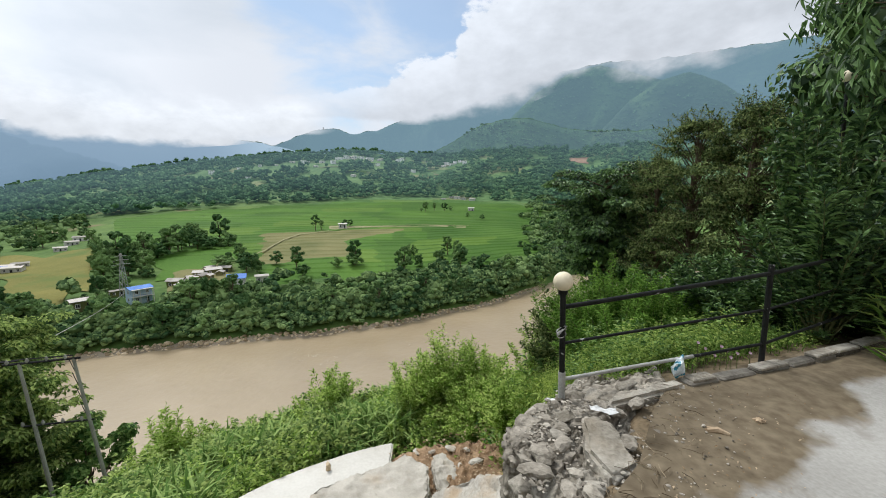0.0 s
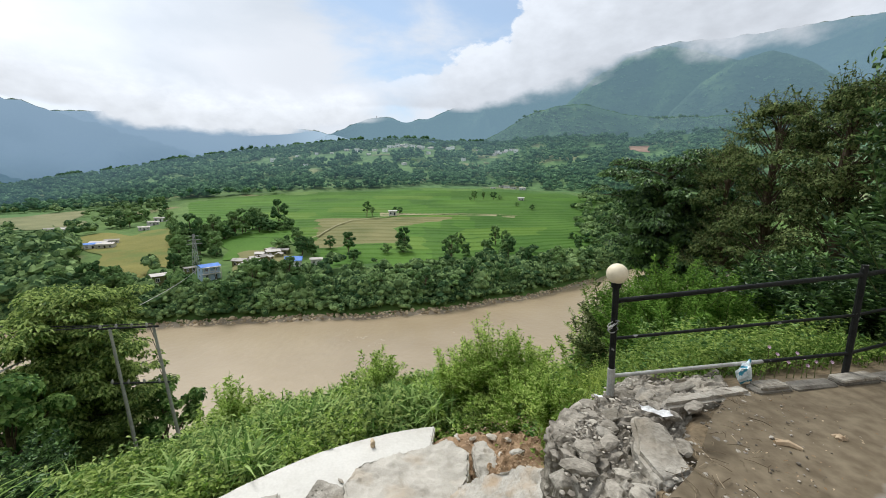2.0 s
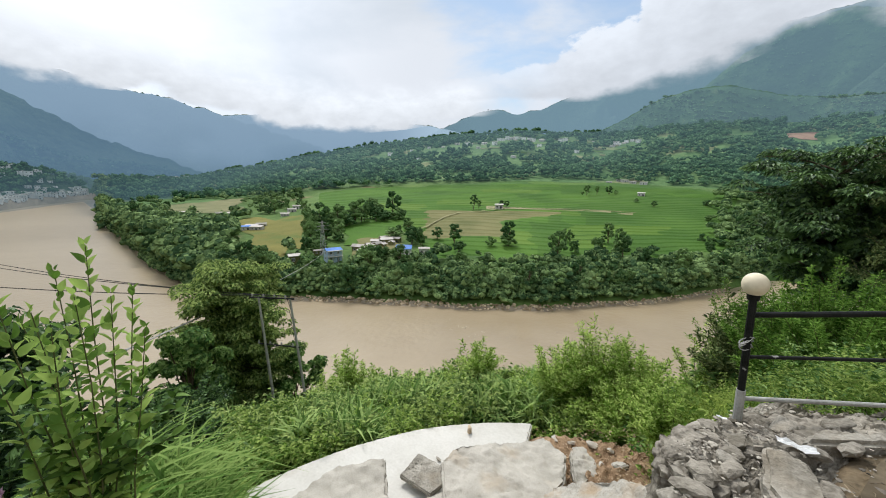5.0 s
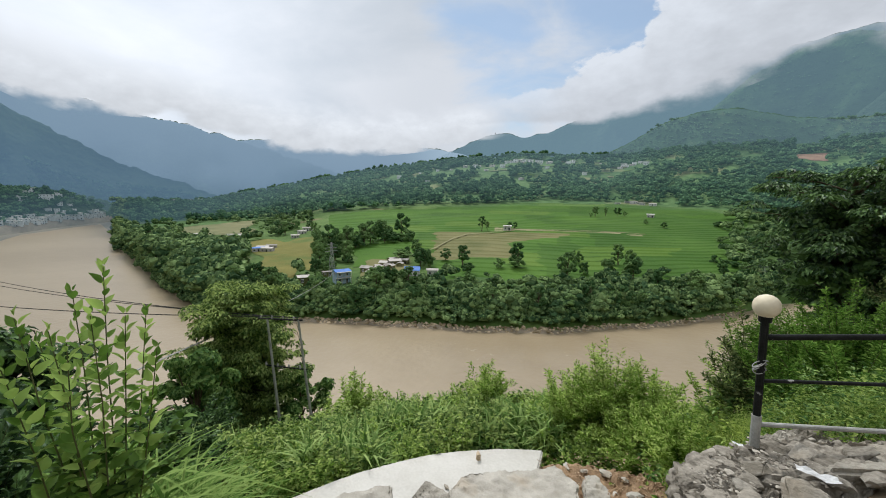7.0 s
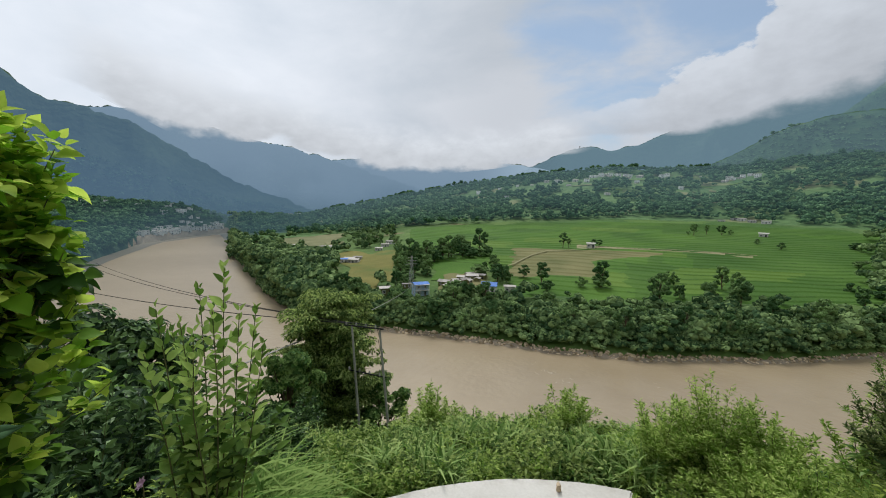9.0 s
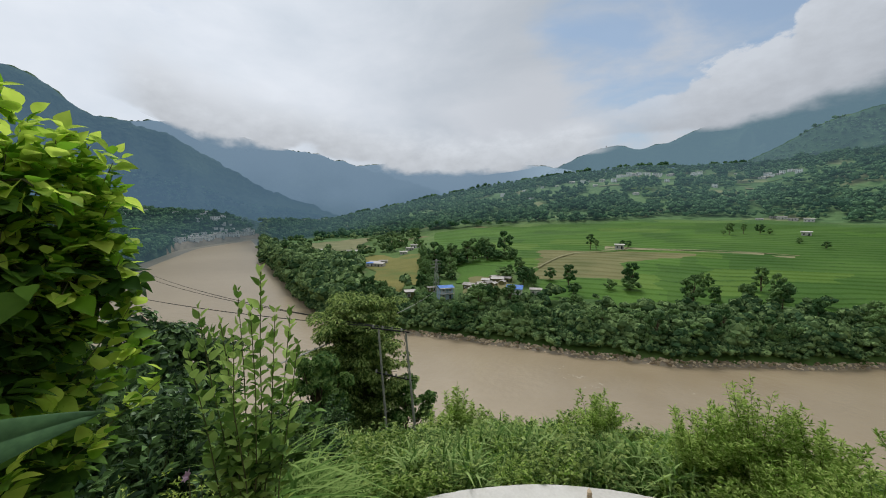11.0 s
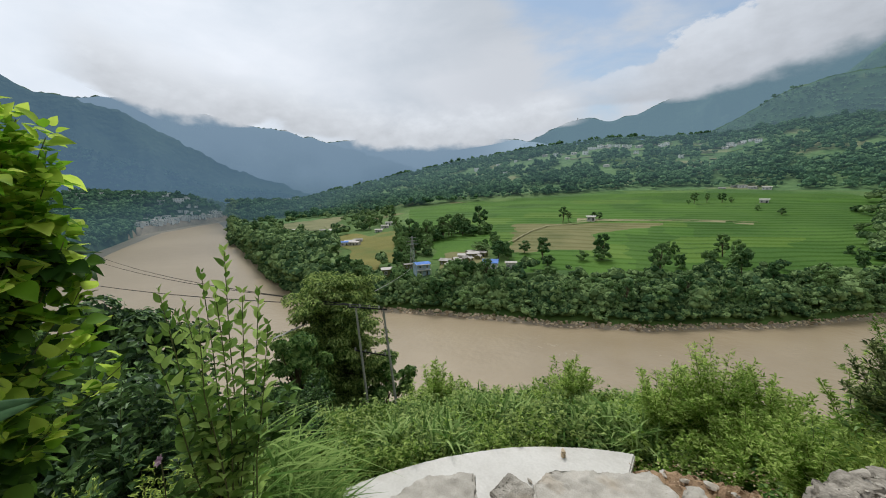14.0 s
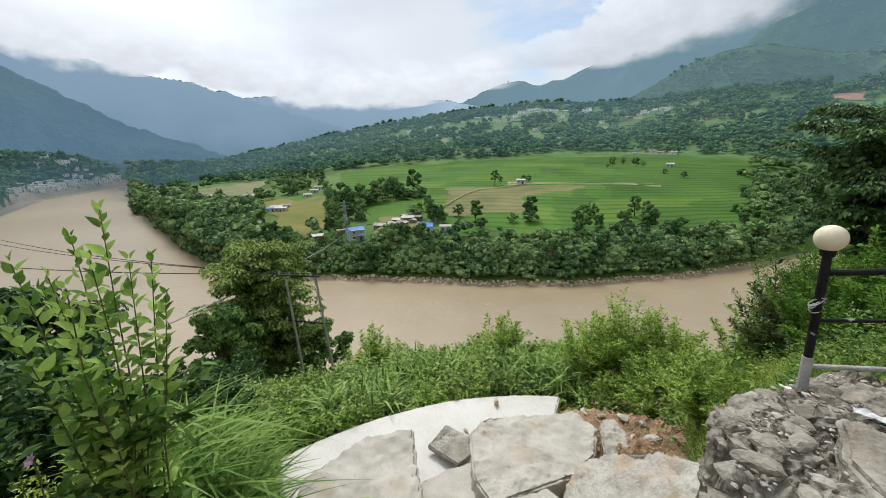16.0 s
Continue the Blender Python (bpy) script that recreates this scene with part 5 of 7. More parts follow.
def rock_block(name, label, corners, top, thick, mat, seed, category="concrete block", rough=0.03, tilt=(0, 0), group="", fine=0.0, cracks=0.0):
    """A broken slab: an outline given on plan, with worn uneven faces."""
    rng = np.random.default_rng(seed)
    c = np.array(corners, float)
    bm = bmesh.new()
    mid = c.mean(0)
    zs = lambda p: top + (p[0] - mid[0]) * tilt[0] + (p[1] - mid[1]) * tilt[1]
    lo = [bm.verts.new((p[0], p[1], zs(p) - thick)) for p in c]
    hi = [bm.verts.new((p[0], p[1], zs(p))) for p in c]
    n = len(c)
    for i in range(n):
        bm.faces.new((lo[i], lo[(i + 1) % n], hi[(i + 1) % n], hi[i]))
    bm.faces.new(hi)
    bm.faces.new(lo[::-1])
    bmesh.ops.recalc_face_normals(bm, faces=bm.faces)
    bmesh.ops.bevel(bm, geom=list(bm.edges), offset=min(thick * 0.10 + 0.01, 0.04), segments=2, affect="EDGES")
    bmesh.ops.triangulate(bm, faces=bm.faces)
    for _ in range(6):
        long = [e for e in bm.edges if e.calc_length() > (fine or max(0.09, thick * 0.22))]
        if long:
            bmesh.ops.subdivide_edges(bm, edges=long, cuts=1)
            bmesh.ops.triangulate(bm, faces=bm.faces)
    off = rng.uniform(0, 50, 3)
    bm.normal_update()
    for v in bm.verts:
        q = Vector(off) + v.co * 1.7
        k = (1.0, 1.3, 0.85, 0.45) if fine else (1.4, 0.8, 0.45, 0.0)
        if cracks:
            gap, cells = noise.voronoi(q * 3.4)
            v.co -= v.normal * cracks * (max(0.0, 0.16 - (gap[1] - gap[0])) / 0.16 + 0.9 * noise.cell(cells[0] * 7.0))
        v.co += v.normal * rough * (noise.noise(q) * k[0] + noise.noise(q * 3.1) * k[1] + noise.noise(q * 9.0) * k[2] + noise.noise(q * 21.0) * k[3])
    me = bpy.data.meshes.new(name)
    bm.to_mesh(me)
    bm.free()
    me.materials.append(mat)
    me.polygons.foreach_set("use_smooth", np.full(len(me.polygons), True))
    me.set_sharp_from_angle(angle=radians(52))
    ob = new(name, me)
    return tagged(ob, label, category, group)


def on_plan(*pairs):
    return [at(a, r) for a, r in pairs]


def build_concrete():
    # pale curved landing below the road
    arc = [at(a, r) for a, r in zip(np.linspace(-53.5, -7.6, 14), np.interp(np.linspace(-53.5, -7.6, 14), [-53.5, -43, -24, -8], [8.7, 9.1, 9.95, 10.55]))]
    inner = [at(a, r) for a, r in ((-9, 8.6), (-22, 7.4), (-36, 6.6), (-52, 6.3))]
    rock_block("cement_landing", "pale curved cement landing on the slope", arc + inner, -5.15, 0.35, M_WHITE, 1, "cement slab", 0.012, tilt=(0.0, 0.0))
    rock_block("concrete_block", "large broken concrete step with rough sides", on_plan((-22.1, 7.24), (-19.5, 7.75), (-8.9, 8.1), (-5.8, 8.45), (-2.3, 8.0), (-1.9, 7.2), (-4.5, 6.5), (-18.4, 5.5), (-21.6, 6.0)), -4.05, 0.95, M_CONCRETE, 2, rough=0.036, tilt=(0.0, 0.0), fine=0.08)
    rock_block("concrete_block", "flat broken concrete step with worn edges", on_plan((-50, 6.5), (-40, 7.2), (-31.6, 7.2), (-30.6, 5.4), (-30, 4.4), (-58, 4.0)), -3.95, 0.9, M_CONCRETE, 3, rough=0.035, tilt=(0.02, 0.03), fine=0.09)
    rock_block("concrete_step", "lower concrete step between blocks", on_plan((-31, 6.3), (-21.5, 6.8), (-20, 5.0), (-30, 4.6)), -4.35, 0.6, M_CONCRETE, 4, "concrete step", 0.03)
    rock_block("stone_slab", "thin tilted stone slab leaning on a block", on_plan((-29.2, 7.9), (-26.0, 8.4), (-21.8, 7.9), (-21.2, 7.5), (-24, 7.25)), -4.82, 0.12, M_RUBBLE, 5, "stone slab", 0.018, tilt=(0.1, 0.22), fine=0.06)
    rock_block("stone", "upright broken stone beside the slope", on_plan((-1.6, 8.4), (0.2, 8.55), (2.2, 8.3), (2.9, 7.9), (-0.6, 7.3)), -4.22, 0.8, M_CONCRETE, 6, "stone", 0.035, tilt=(-0.14, 0.16), fine=0.06)
    rock_block("concrete_ramp", "sloping broken concrete edge stained with earth", on_plan((-3.9, 6.6), (0.5, 6.4), (5.7, 6.15), (11.4, 5.75), (16, 4.9), (17.5, 4.0), (14, 3.6), (2, 4.3), (-9.8, 5.5)), -3.20, 0.9, M_STAINED, 7, "concrete slab", 0.036, tilt=(0.95, 0.2), fine=0.08)
    rock_block("concrete_step", "crumbling concrete step below the ramp", on_plan((-17, 5.6), (-9.5, 5.9), (-5.0, 5.6), (-3, 4.6), (-14, 4.2)), -3.95, 0.8, M_STAINED, 8, "concrete step", 0.07, tilt=(0.1, 0.0))
    rock_block("earth_bank", "reddish earth bank strewn with dry leaves", on_plan((-9.0, 9.3), (-4, 9.4), (2.0, 9.2), (8.0, 8.8), (11.5, 7.8), (12.4, 6.6), (6.0, 6.3), (-1.5, 7.0), (-7.5, 8.4)), -4.35, 1.8, M_REDEARTH, 17, "earth bank", 0.10, tilt=(0.32, -0.02), fine=0.12)
    rng = np.random.default_rng(71)
    g = Geo()
    for _ in range(700):
        a, r = rng.uniform(-8.5, 12), rng.uniform(6.8, 9.6)
        px, py = at(a, r)
        leaves(g, np.array([[px, py, -4.35 + (px - 0.25) * 0.32 + 0.07 + rng.uniform(0, 0.06)]]), ball_points(1, rng) * [1, 1, 0.2], np.array([[0, 0, 1.0]]) + rng.normal(0, 0.3, (1, 3)), rng.uniform(0.03, 0.09), rng.uniform(0.02, 0.05), fold=0.3)
    tagged(part("dead_leaves", g, M_DEAD), "dry brown leaves on the earth bank", "dead leaves", kind="stuff")
    for k, (a, r, s) in enumerate(((-1.5, 9.0, 0.10), (1.5, 8.9, 0.14), (4.0, 8.7, 0.11), (5.5, 8.2, 0.16), (3.0, 8.2, 0.09), (7.5, 7.6, 0.12), (-4.0, 9.2, 0.12))):
        px, py = at(a, r)
        g = Geo()
        lump(g, (px, py, -4.35 + (px - 0.25) * 0.32 + 0.06), (s, s * 0.7, s * 0.5), rng, rough=0.2, level=2)
        tagged(part("stone", g, M_CONCRETE), "small pale stone on the earth bank", "stone", "bank stones")
    # small things left on the landing
    g = Geo()
    px, py = at(-17.6, 9.75)
    tube(g, [(px, py, -5.2), (px + 0.01, py, -5.10), (px, py, -5.05)], (0.055, 0.065, 0.06), 7)
    lump(g, (px, py, -5.0), 0.085, rng, rough=0.4)
    tagged(part("rusty_bolt", g, M_ROCK), "stub of a bolt standing on the landing's edge", "bolt")
    px, py = at(-22.6, 8.6)
    g = Geo()
    lump(g, (px, py, -5.10), (0.08, 0.06, 0.06), rng, rough=0.4)
    tagged(part("stone", g, M_STAINED), "small grey stone lying on the pale landing", "stone")
    # broken edge of the road
    rock_block("rubble_block", "dark weathered broken concrete lump at the road's edge", [(0.47, 2.80), (0.53, 2.99), (0.69, 3.15), (0.86, 3.26), (0.95, 3.10), (0.98, 2.92), (1.02, 2.62), (0.82, 2.44), (0.54, 2.60)], -0.02, 0.95, M_LUMP, 9, "rubble", 0.026, tilt=(0.06, 0.05), fine=0.03, cracks=0.035)
    rock_block("rubble_block", "broken concrete under the railing post", [(0.88, 3.20), (1.00, 3.42), (1.2, 3.58), (1.65, 3.74), (2.3, 3.98), (2.3, 3.60), (1.6, 3.2), (1.25, 3.02), (0.98, 2.98)], 0.03, 0.7, M_LUMP, 10, "rubble", 0.026, tilt=(0.03, 0.0), fine=0.036, cracks=0.03)
    rock_block("concrete_slab", "tilted grey concrete slab lying in the rubble", [(1.10, 2.86), (1.25, 2.90), (1.36, 2.72), (1.34, 2.40), (1.10, 2.28), (1.02, 2.52)], 0.10, 0.2, M_RUBBLE, 11, "concrete slab", 0.018, tilt=(-0.06, 0.12), fine=0.05)
    # scraps of litter in the rubble
    for nm, lab, mat, px, py, pz, s in (("plastic_scrap", "torn blue plastic scrap on broken concrete", M_BLUE, 0.80, 3.12, -0.07, 0.035), ("paper_scrap", "crumpled white plastic strip beside the slab", M_SCRAP, 1.34, 3.02, 0.10, 0.075), ("paper_scrap", "small white scrap under the post", M_SCRAP, 0.98, 3.28, 0.06, 0.025)):
        g = Geo()
        t, u = np.meshgrid(np.linspace(-1, 1, 7), np.linspace(-1, 1, 5))
        z = 0.25 * fbm(t * 3 + px, u * 3 + py, 1.2, 2, 8) + 0.25 * np.abs(t) ** 2
        k = (np.arange(4)[:, None] * 7 + np.arange(6)[None]).ravel()
        g.add(np.stack([px + t * s * 1.3, py + u * s * 0.55 - t * s * 0.5, pz + z * s], -1).reshape(-1, 3), np.stack([k, k + 1, k + 8, k + 7], 1))
        tagged(part(nm, g, mat), lab, "litter")
    rock_block("concrete_slab", "flat concrete strip at the end of the kerb", [(1.42, 3.12), (1.52, 3.30), (2.28, 3.62), (2.34, 3.48)], 0.09, 0.2, M_RUBBLE, 13, "concrete slab", 0.02)
    rock_block("rubble_block", "half-buried lump of old concrete", [(0.30, 2.3), (0.40, 2.55), (0.66, 2.5), (0.70, 2.2), (0.48, 2.05)], -0.2, 0.7, M_LUMP, 15, "rubble", 0.06, tilt=(0.2, -0.1))
    rock_block("rubble_block", "half-buried lump of old concrete", [(0.62, 2.02), (0.74, 2.34), (1.05, 2.3), (1.1, 2.05), (0.85, 1.9)], -0.03, 0.5, M_LUMP, 16, "rubble", 0.05, tilt=(0.1, -0.1))
    # broken bed of concrete and earth along the road's end
    az, rr = np.linspace(6, 38, 170), np.linspace(1.5, 4.6, 140)
    A, R = np.meshgrid(az, rr)
    x, y = at(A, R)
    d = edge_distance(x, y)
    z = np.interp(d, [-1.5, -0.4, 0.0, 0.45, 0.85, 1.25, 2.0, 3.6], [-0.12, -0.03, 0.03, -0.04, -0.2, -0.8, -1.9, -3.9])
    rough = np.abs(fbm(x, y, 0.9, 5, 41)) - 0.35 + 0.5 * np.abs(fbm(x, y, 0.23, 3, 42))
    z = z + 0.13 * rough * smooth(-0.4, 0.1, d) - 0.07 - 2.2 * (1 - smooth(8.5, 14, A + 2.0 * fbm(x, y, 0.7, 3, 44)))
    g = Geo()
    i, j = np.meshgrid(np.arange(169), np.arange(139))
    k = (j * 170 + i).ravel()
    g.add(np.stack([x, y, z], -1).reshape(-1, 3), np.stack([k, k + 170, k + 171, k + 1], 1))
    tagged(part("rubble_bed", g, M_RUBBLE), "broken concrete and earth at the road's end", "rubble", kind="structure")

    def bed(px, py):
        e = float(edge_distance(px, py))
        return float(np.interp(e, [-1.5, -0.4, 0.0, 0.45, 0.85, 1.25, 2.0, 3.6], [0.06, 0.06, 0.05, -0.02, -0.18, -0.8, -1.9, -3.9]))
    rng = np.random.default_rng(14)
    g = Geo()
    for _ in range(520):
        px, py = at(rng.uniform(12, 34), rng.uniform(1.9, 4.3))
        e = float(edge_distance(px, py))
        if e < -0.25 + 0.15 * rng.normal() or e > 1.5:
            continue
        s = abs(rng.normal(0, 0.008)) + 0.004
        lump(g, (px, py, bed(px, py) + 0.2 * s), (s * 1.3, s, s * 0.7), rng, rough=0.35)
    for _ in range(110):
        q = rng.normal(0, 1, 2)
        px, py = 0.77 + 0.08 * q[0] + 0.03 * q[1], 2.86 + 0.09 * q[1]
        s = abs(rng.normal(0, 0.008)) + 0.004
        lump(g, (px, py, 0.0 + 0.06 * (px - 0.76) + 0.05 * (py - 2.9) + rng.uniform(-0.01, 0.02)), (s * 1.4, s, s * 0.6), rng, rough=0.35)
    for _ in range(70):
        px, py = rng.uniform(1.08, 1.5), rng.uniform(3.1, 3.3)
        s = abs(rng.normal(0, 0.008)) + 0.004
        lump(g, (px, py, 0.045 + rng.uniform(-0.01, 0.02)), (s * 1.4, s, s * 0.6), rng, rough=0.35)
    tagged(part("rubble_chips", g, M_CHIPS), "loose chips of broken concrete", "rubble", kind="stuff")
    for px, py, pz, sx, sy, sz in ((0.92, 2.84, 0.0, 0.10, 0.08, 0.05), (0.70, 2.98, -0.06, 0.10, 0.07, 0.05), (1.05, 3.10, 0.0, 0.13, 0.11, 0.06), (1.40, 3.38, 0.04, 0.15, 0.10, 0.05),
                                   (1.80, 3.54, 0.04, 0.16, 0.11, 0.05), (0.56, 2.48, -0.14, 0.14, 0.11, 0.09), (0.98, 2.28, 0.0, 0.12, 0.09, 0.06)):
        bm = bmesh.new()
        for q in range(13):
            v = ball_points(1, rng)[0]
            v = np.sign(v) * np.abs(v) ** 0.55
            bm.verts.new((v[0] * sx * 0.75, v[1] * sy * 0.75, v[2] * sz * 0.75))
        bmesh.ops.convex_hull(bm, input=bm.verts)
        bmesh.ops.delete(bm, geom=[v for v in bm.verts if not v.link_faces], context="VERTS")
        bmesh.ops.bevel(bm, geom=list(bm.edges), offset=0.006, segments=1, affect="EDGES")
        me = bpy.data.meshes.new("concrete_chunk")
        bm.to_mesh(me)
        bm.free()
        me.materials.append(M_RUBBLE)
        ob = new("concrete_chunk", me)
        ob.matrix_basis = pose(px, py, pz, rng.uniform(-14, 14), rng.uniform(-14, 14), rng.uniform(0, 360))
        tagged(ob, "angular chunk of broken grey concrete in the rubble", "concrete chunk", "rubble chunks")
    for n in range(26):
        px, py = at(rng.uniform(14, 30), rng.uniform(2.0, 3.9))
        e = float(edge_distance(px, py))
        if e < -0.05 or e > 1.3:
            continue
        s = rng.uniform(0.03, 0.10)
        g = Geo()
        lump(g, (px, py, bed(px, py) + 0.25 * s), (s * 1.15, s * 0.7, s * 0.6), rng, rough=0.2, level=2)
        tagged(part("stone", g, M_LUMP), "lump of broken concrete in the rubble", "stone", "rubble stones")


M_SCRAP = surf("white_plastic_scrap", (0.55, 0.55, 0.53), (0.75, 0.75, 0.73), 9, 60, 0.1)
M_CHIPS = surf("pale_concrete_chips", (0.18, 0.16, 0.13), (0.42, 0.385, 0.32), 6.0, 40, 0.3, island=0.7)


def build_kerb():
    ob = root("kerb", "low kerb of rough concrete blocks with dirt", "kerb", kind="structure")
    pts = np.array([(2.36, 3.56), (2.85, 3.70), (3.7, 3.95), (4.9, 4.40), (6.2, 4.95), (9.0, 6.3)])
    rng = np.random.default_rng(3)
    seg = np.r_[0, np.cumsum(np.hypot(*np.diff(pts, axis=0).T))]
    s = 0.0
    while s < seg[-1] - 0.4:
        L = rng.uniform(0.38, 0.62)
        a = [np.interp(s, seg, pts[:, k]) for k in (0, 1)]
        b = [np.interp(s + L - 0.025, seg, pts[:, k]) for k in (0, 1)]
        g = Geo()
        turn = math.atan2(b[1] - a[1], b[0] - a[0])
        zk = rng.uniform(-0.015, 0.01)
        cx, cy, ln = (a[0] + b[0]) / 2, (a[1] + b[1]) / 2, math.hypot(b[0] - a[0], b[1] - a[1])
        box(g, (cx, cy, zk - 0.02), (ln, 0.14, 0.25), turn + rng.uniform(-0.02, 0.02), bevel=0.02)
        part("kerb_stone", g, M_KERB, ob)
        if rng.random() < 0.3:
            s += L
            continue
        g = Geo()
        box(g, (cx, cy, zk + 0.115), (ln + rng.uniform(-0.1, 0.02), 0.13, 0.03), turn + rng.uniform(-0.03, 0.03), bevel=0.01)
        part("cap", g, M_RUBBLE, ob)
        s += L


def build_rail():
    ob = root("railing", "black painted pipe railing with peeling grey patches", "railing")
    lean = 0.025
    posts = [np.array((1.10, 3.43, -0.12)), np.array((3.42, 3.95, -0.02)), np.array((6.1, 5.2, 0.1))]
    tops = [1.02, 1.16, 1.28]
    for p, h in zip(posts, tops):
        g = Geo()
        split = p[2] + 0.36 if p is posts[0] else p[2]
        foot = p + np.array((0.03, 0, 0)) if p is posts[0] else p
        up = np.array((-lean, 0.0, 1.0)) if p is posts[0] else np.array((0, 0, 1.0))
        q = lambda z: foot + up * (z - foot[2])
        tube(g, [q(split), q(h)], 0.027, 12)
        post = part("post", g, M_BLACK, ob, smooth=False)
        if p is posts[0]:
            g = Geo()
            tube(g, [q(p[2] - 0.1), q(split + 0.01)], 0.033, 12)
            part("post_foot", g, M_GALV, post, "post foot with worn pale paint")
            g = Geo()
            for k in range(3):
                t = np.linspace(0, 6.3, 14)
                tube(g, np.c_[q(0.62)[0] - 0.02 + 0.045 * np.cos(t), q(0.62)[1] - 0.035 + 0.02 * np.sin(t * 1.3 + k), q(0.62)[2] + 0.025 * k + 0.03 * np.sin(t + k)], 0.004, 5)
            part("wire_tie", g, M_GALV, post, "loop of pale wire")
    heights = [(0.865, 1.07, 1.20), (0.525, 0.685, 0.80), (0.175, 0.31, 0.42)]
    for k, (a, b, c) in enumerate(heights):
        g = Geo()
        p = [np.array((posts[0][0] + 0.03 - lean * a, posts[0][1], a)), np.array((*posts[1][:2], b)), np.array((*posts[2][:2], c))]
        rad = (0.022, 0.014, 0.018)[k]
        if k == 2:
            cut = p[0] + (p[1] - p[0]) * 0.62
            tube(g, [p[0], cut], rad, 10)
            part("rail", g, M_GALV, ob, "bare grey lower rail")
            g = Geo()
            tube(g, [cut, p[1], p[2]], rad * 0.9, 10)
            part("rail", g, M_BLACK, ob)
        else:
            tube(g, p, rad, 10)
            part("rail", g, M_BLACK, ob)
    globe_lamp("cream glass globe lamp on the railing post", np.array((1.10 + 0.03 - lean * 1.15, 3.43, 1.105)), 0.0)
    globe_lamp("cream globe lamp on a tall post among leaves", np.array((*at(45.2, 8.2), EYE + 8.2 * math.tan(math.radians(11.8)))), 4.0)


def globe_lamp(label, c, post):
    lamp = root("globe_lamp", label, "lamp")
    g = Geo()
    u, v = np.meshgrid(np.linspace(0, 2 * math.pi, 33)[:-1], np.linspace(0, math.pi, 17))
    V = np.stack([np.sin(v) * np.cos(u), np.sin(v) * np.sin(u), np.cos(v)], -1) * 0.088
    i, j = np.meshgrid(np.arange(32), np.arange(16))
    f = np.stack([j * 32 + i, j * 32 + (i + 1) % 32, (j + 1) * 32 + (i + 1) % 32, (j + 1) * 32 + i], -1).reshape(-1, 4)
    g.add(V.reshape(-1, 3) + c, f)
    part("globe", g, M_GLOBE, lamp, smooth=True)
    g = Geo()
    tube(g, [c - (0, 0, 0.12), c - (0, 0, 0.072)], (0.04, 0.045), 14)
    part("fitting", g, M_BLACK, lamp)
    if post:
        g = Geo()
        tube(g, [c - (0, 0, post), c - (0, 0, 0.12)], 0.03, 8)
        part("post", g, M_BLACK, lamp)


build_road()
build_concrete()
build_kerb()
build_rail()


# ---- plants on the near slope ----
M_TREE_POLE = surf("light_tree_leaves", (0.092, 0.160, 0.040), (0.42, 0.52, 0.165), 0.3, 3.0, 0.0, island=0.7, translucent=0.42, rough=0.5, coords="object")
M_FOUNTAIN = surf("pale_arching_grass", (0.088, 0.176, 0.032), (0.264, 0.376, 0.104), 0.8, 6.0, 0.0, island=0.5, translucent=0.4)


def ground_at(x, y):
    return land(np.asarray(x, float), np.asarray(y, float))


def scatter(n, az0, az1, r0, r1, rng, power=1.0, dmin=0.25, patch_seed=0, grow=1.0):
    az = rng.uniform(az0, az1, n)
    r = r0 + (r1 - r0) * rng.uniform(0, 1, n) ** power
    x, y = at(az, r)
    ok = (edge_distance(x, y) > dmin) & ~bare(x, y, grow)
    if patch_seed:
        ok &= fbm(x, y, 4.5, 3, patch_seed) > rng.uniform(-0.5, 0.35, n)
    x, y = x[ok], y[ok]
    return np.stack([x, y, ground_at(x, y)], 1)


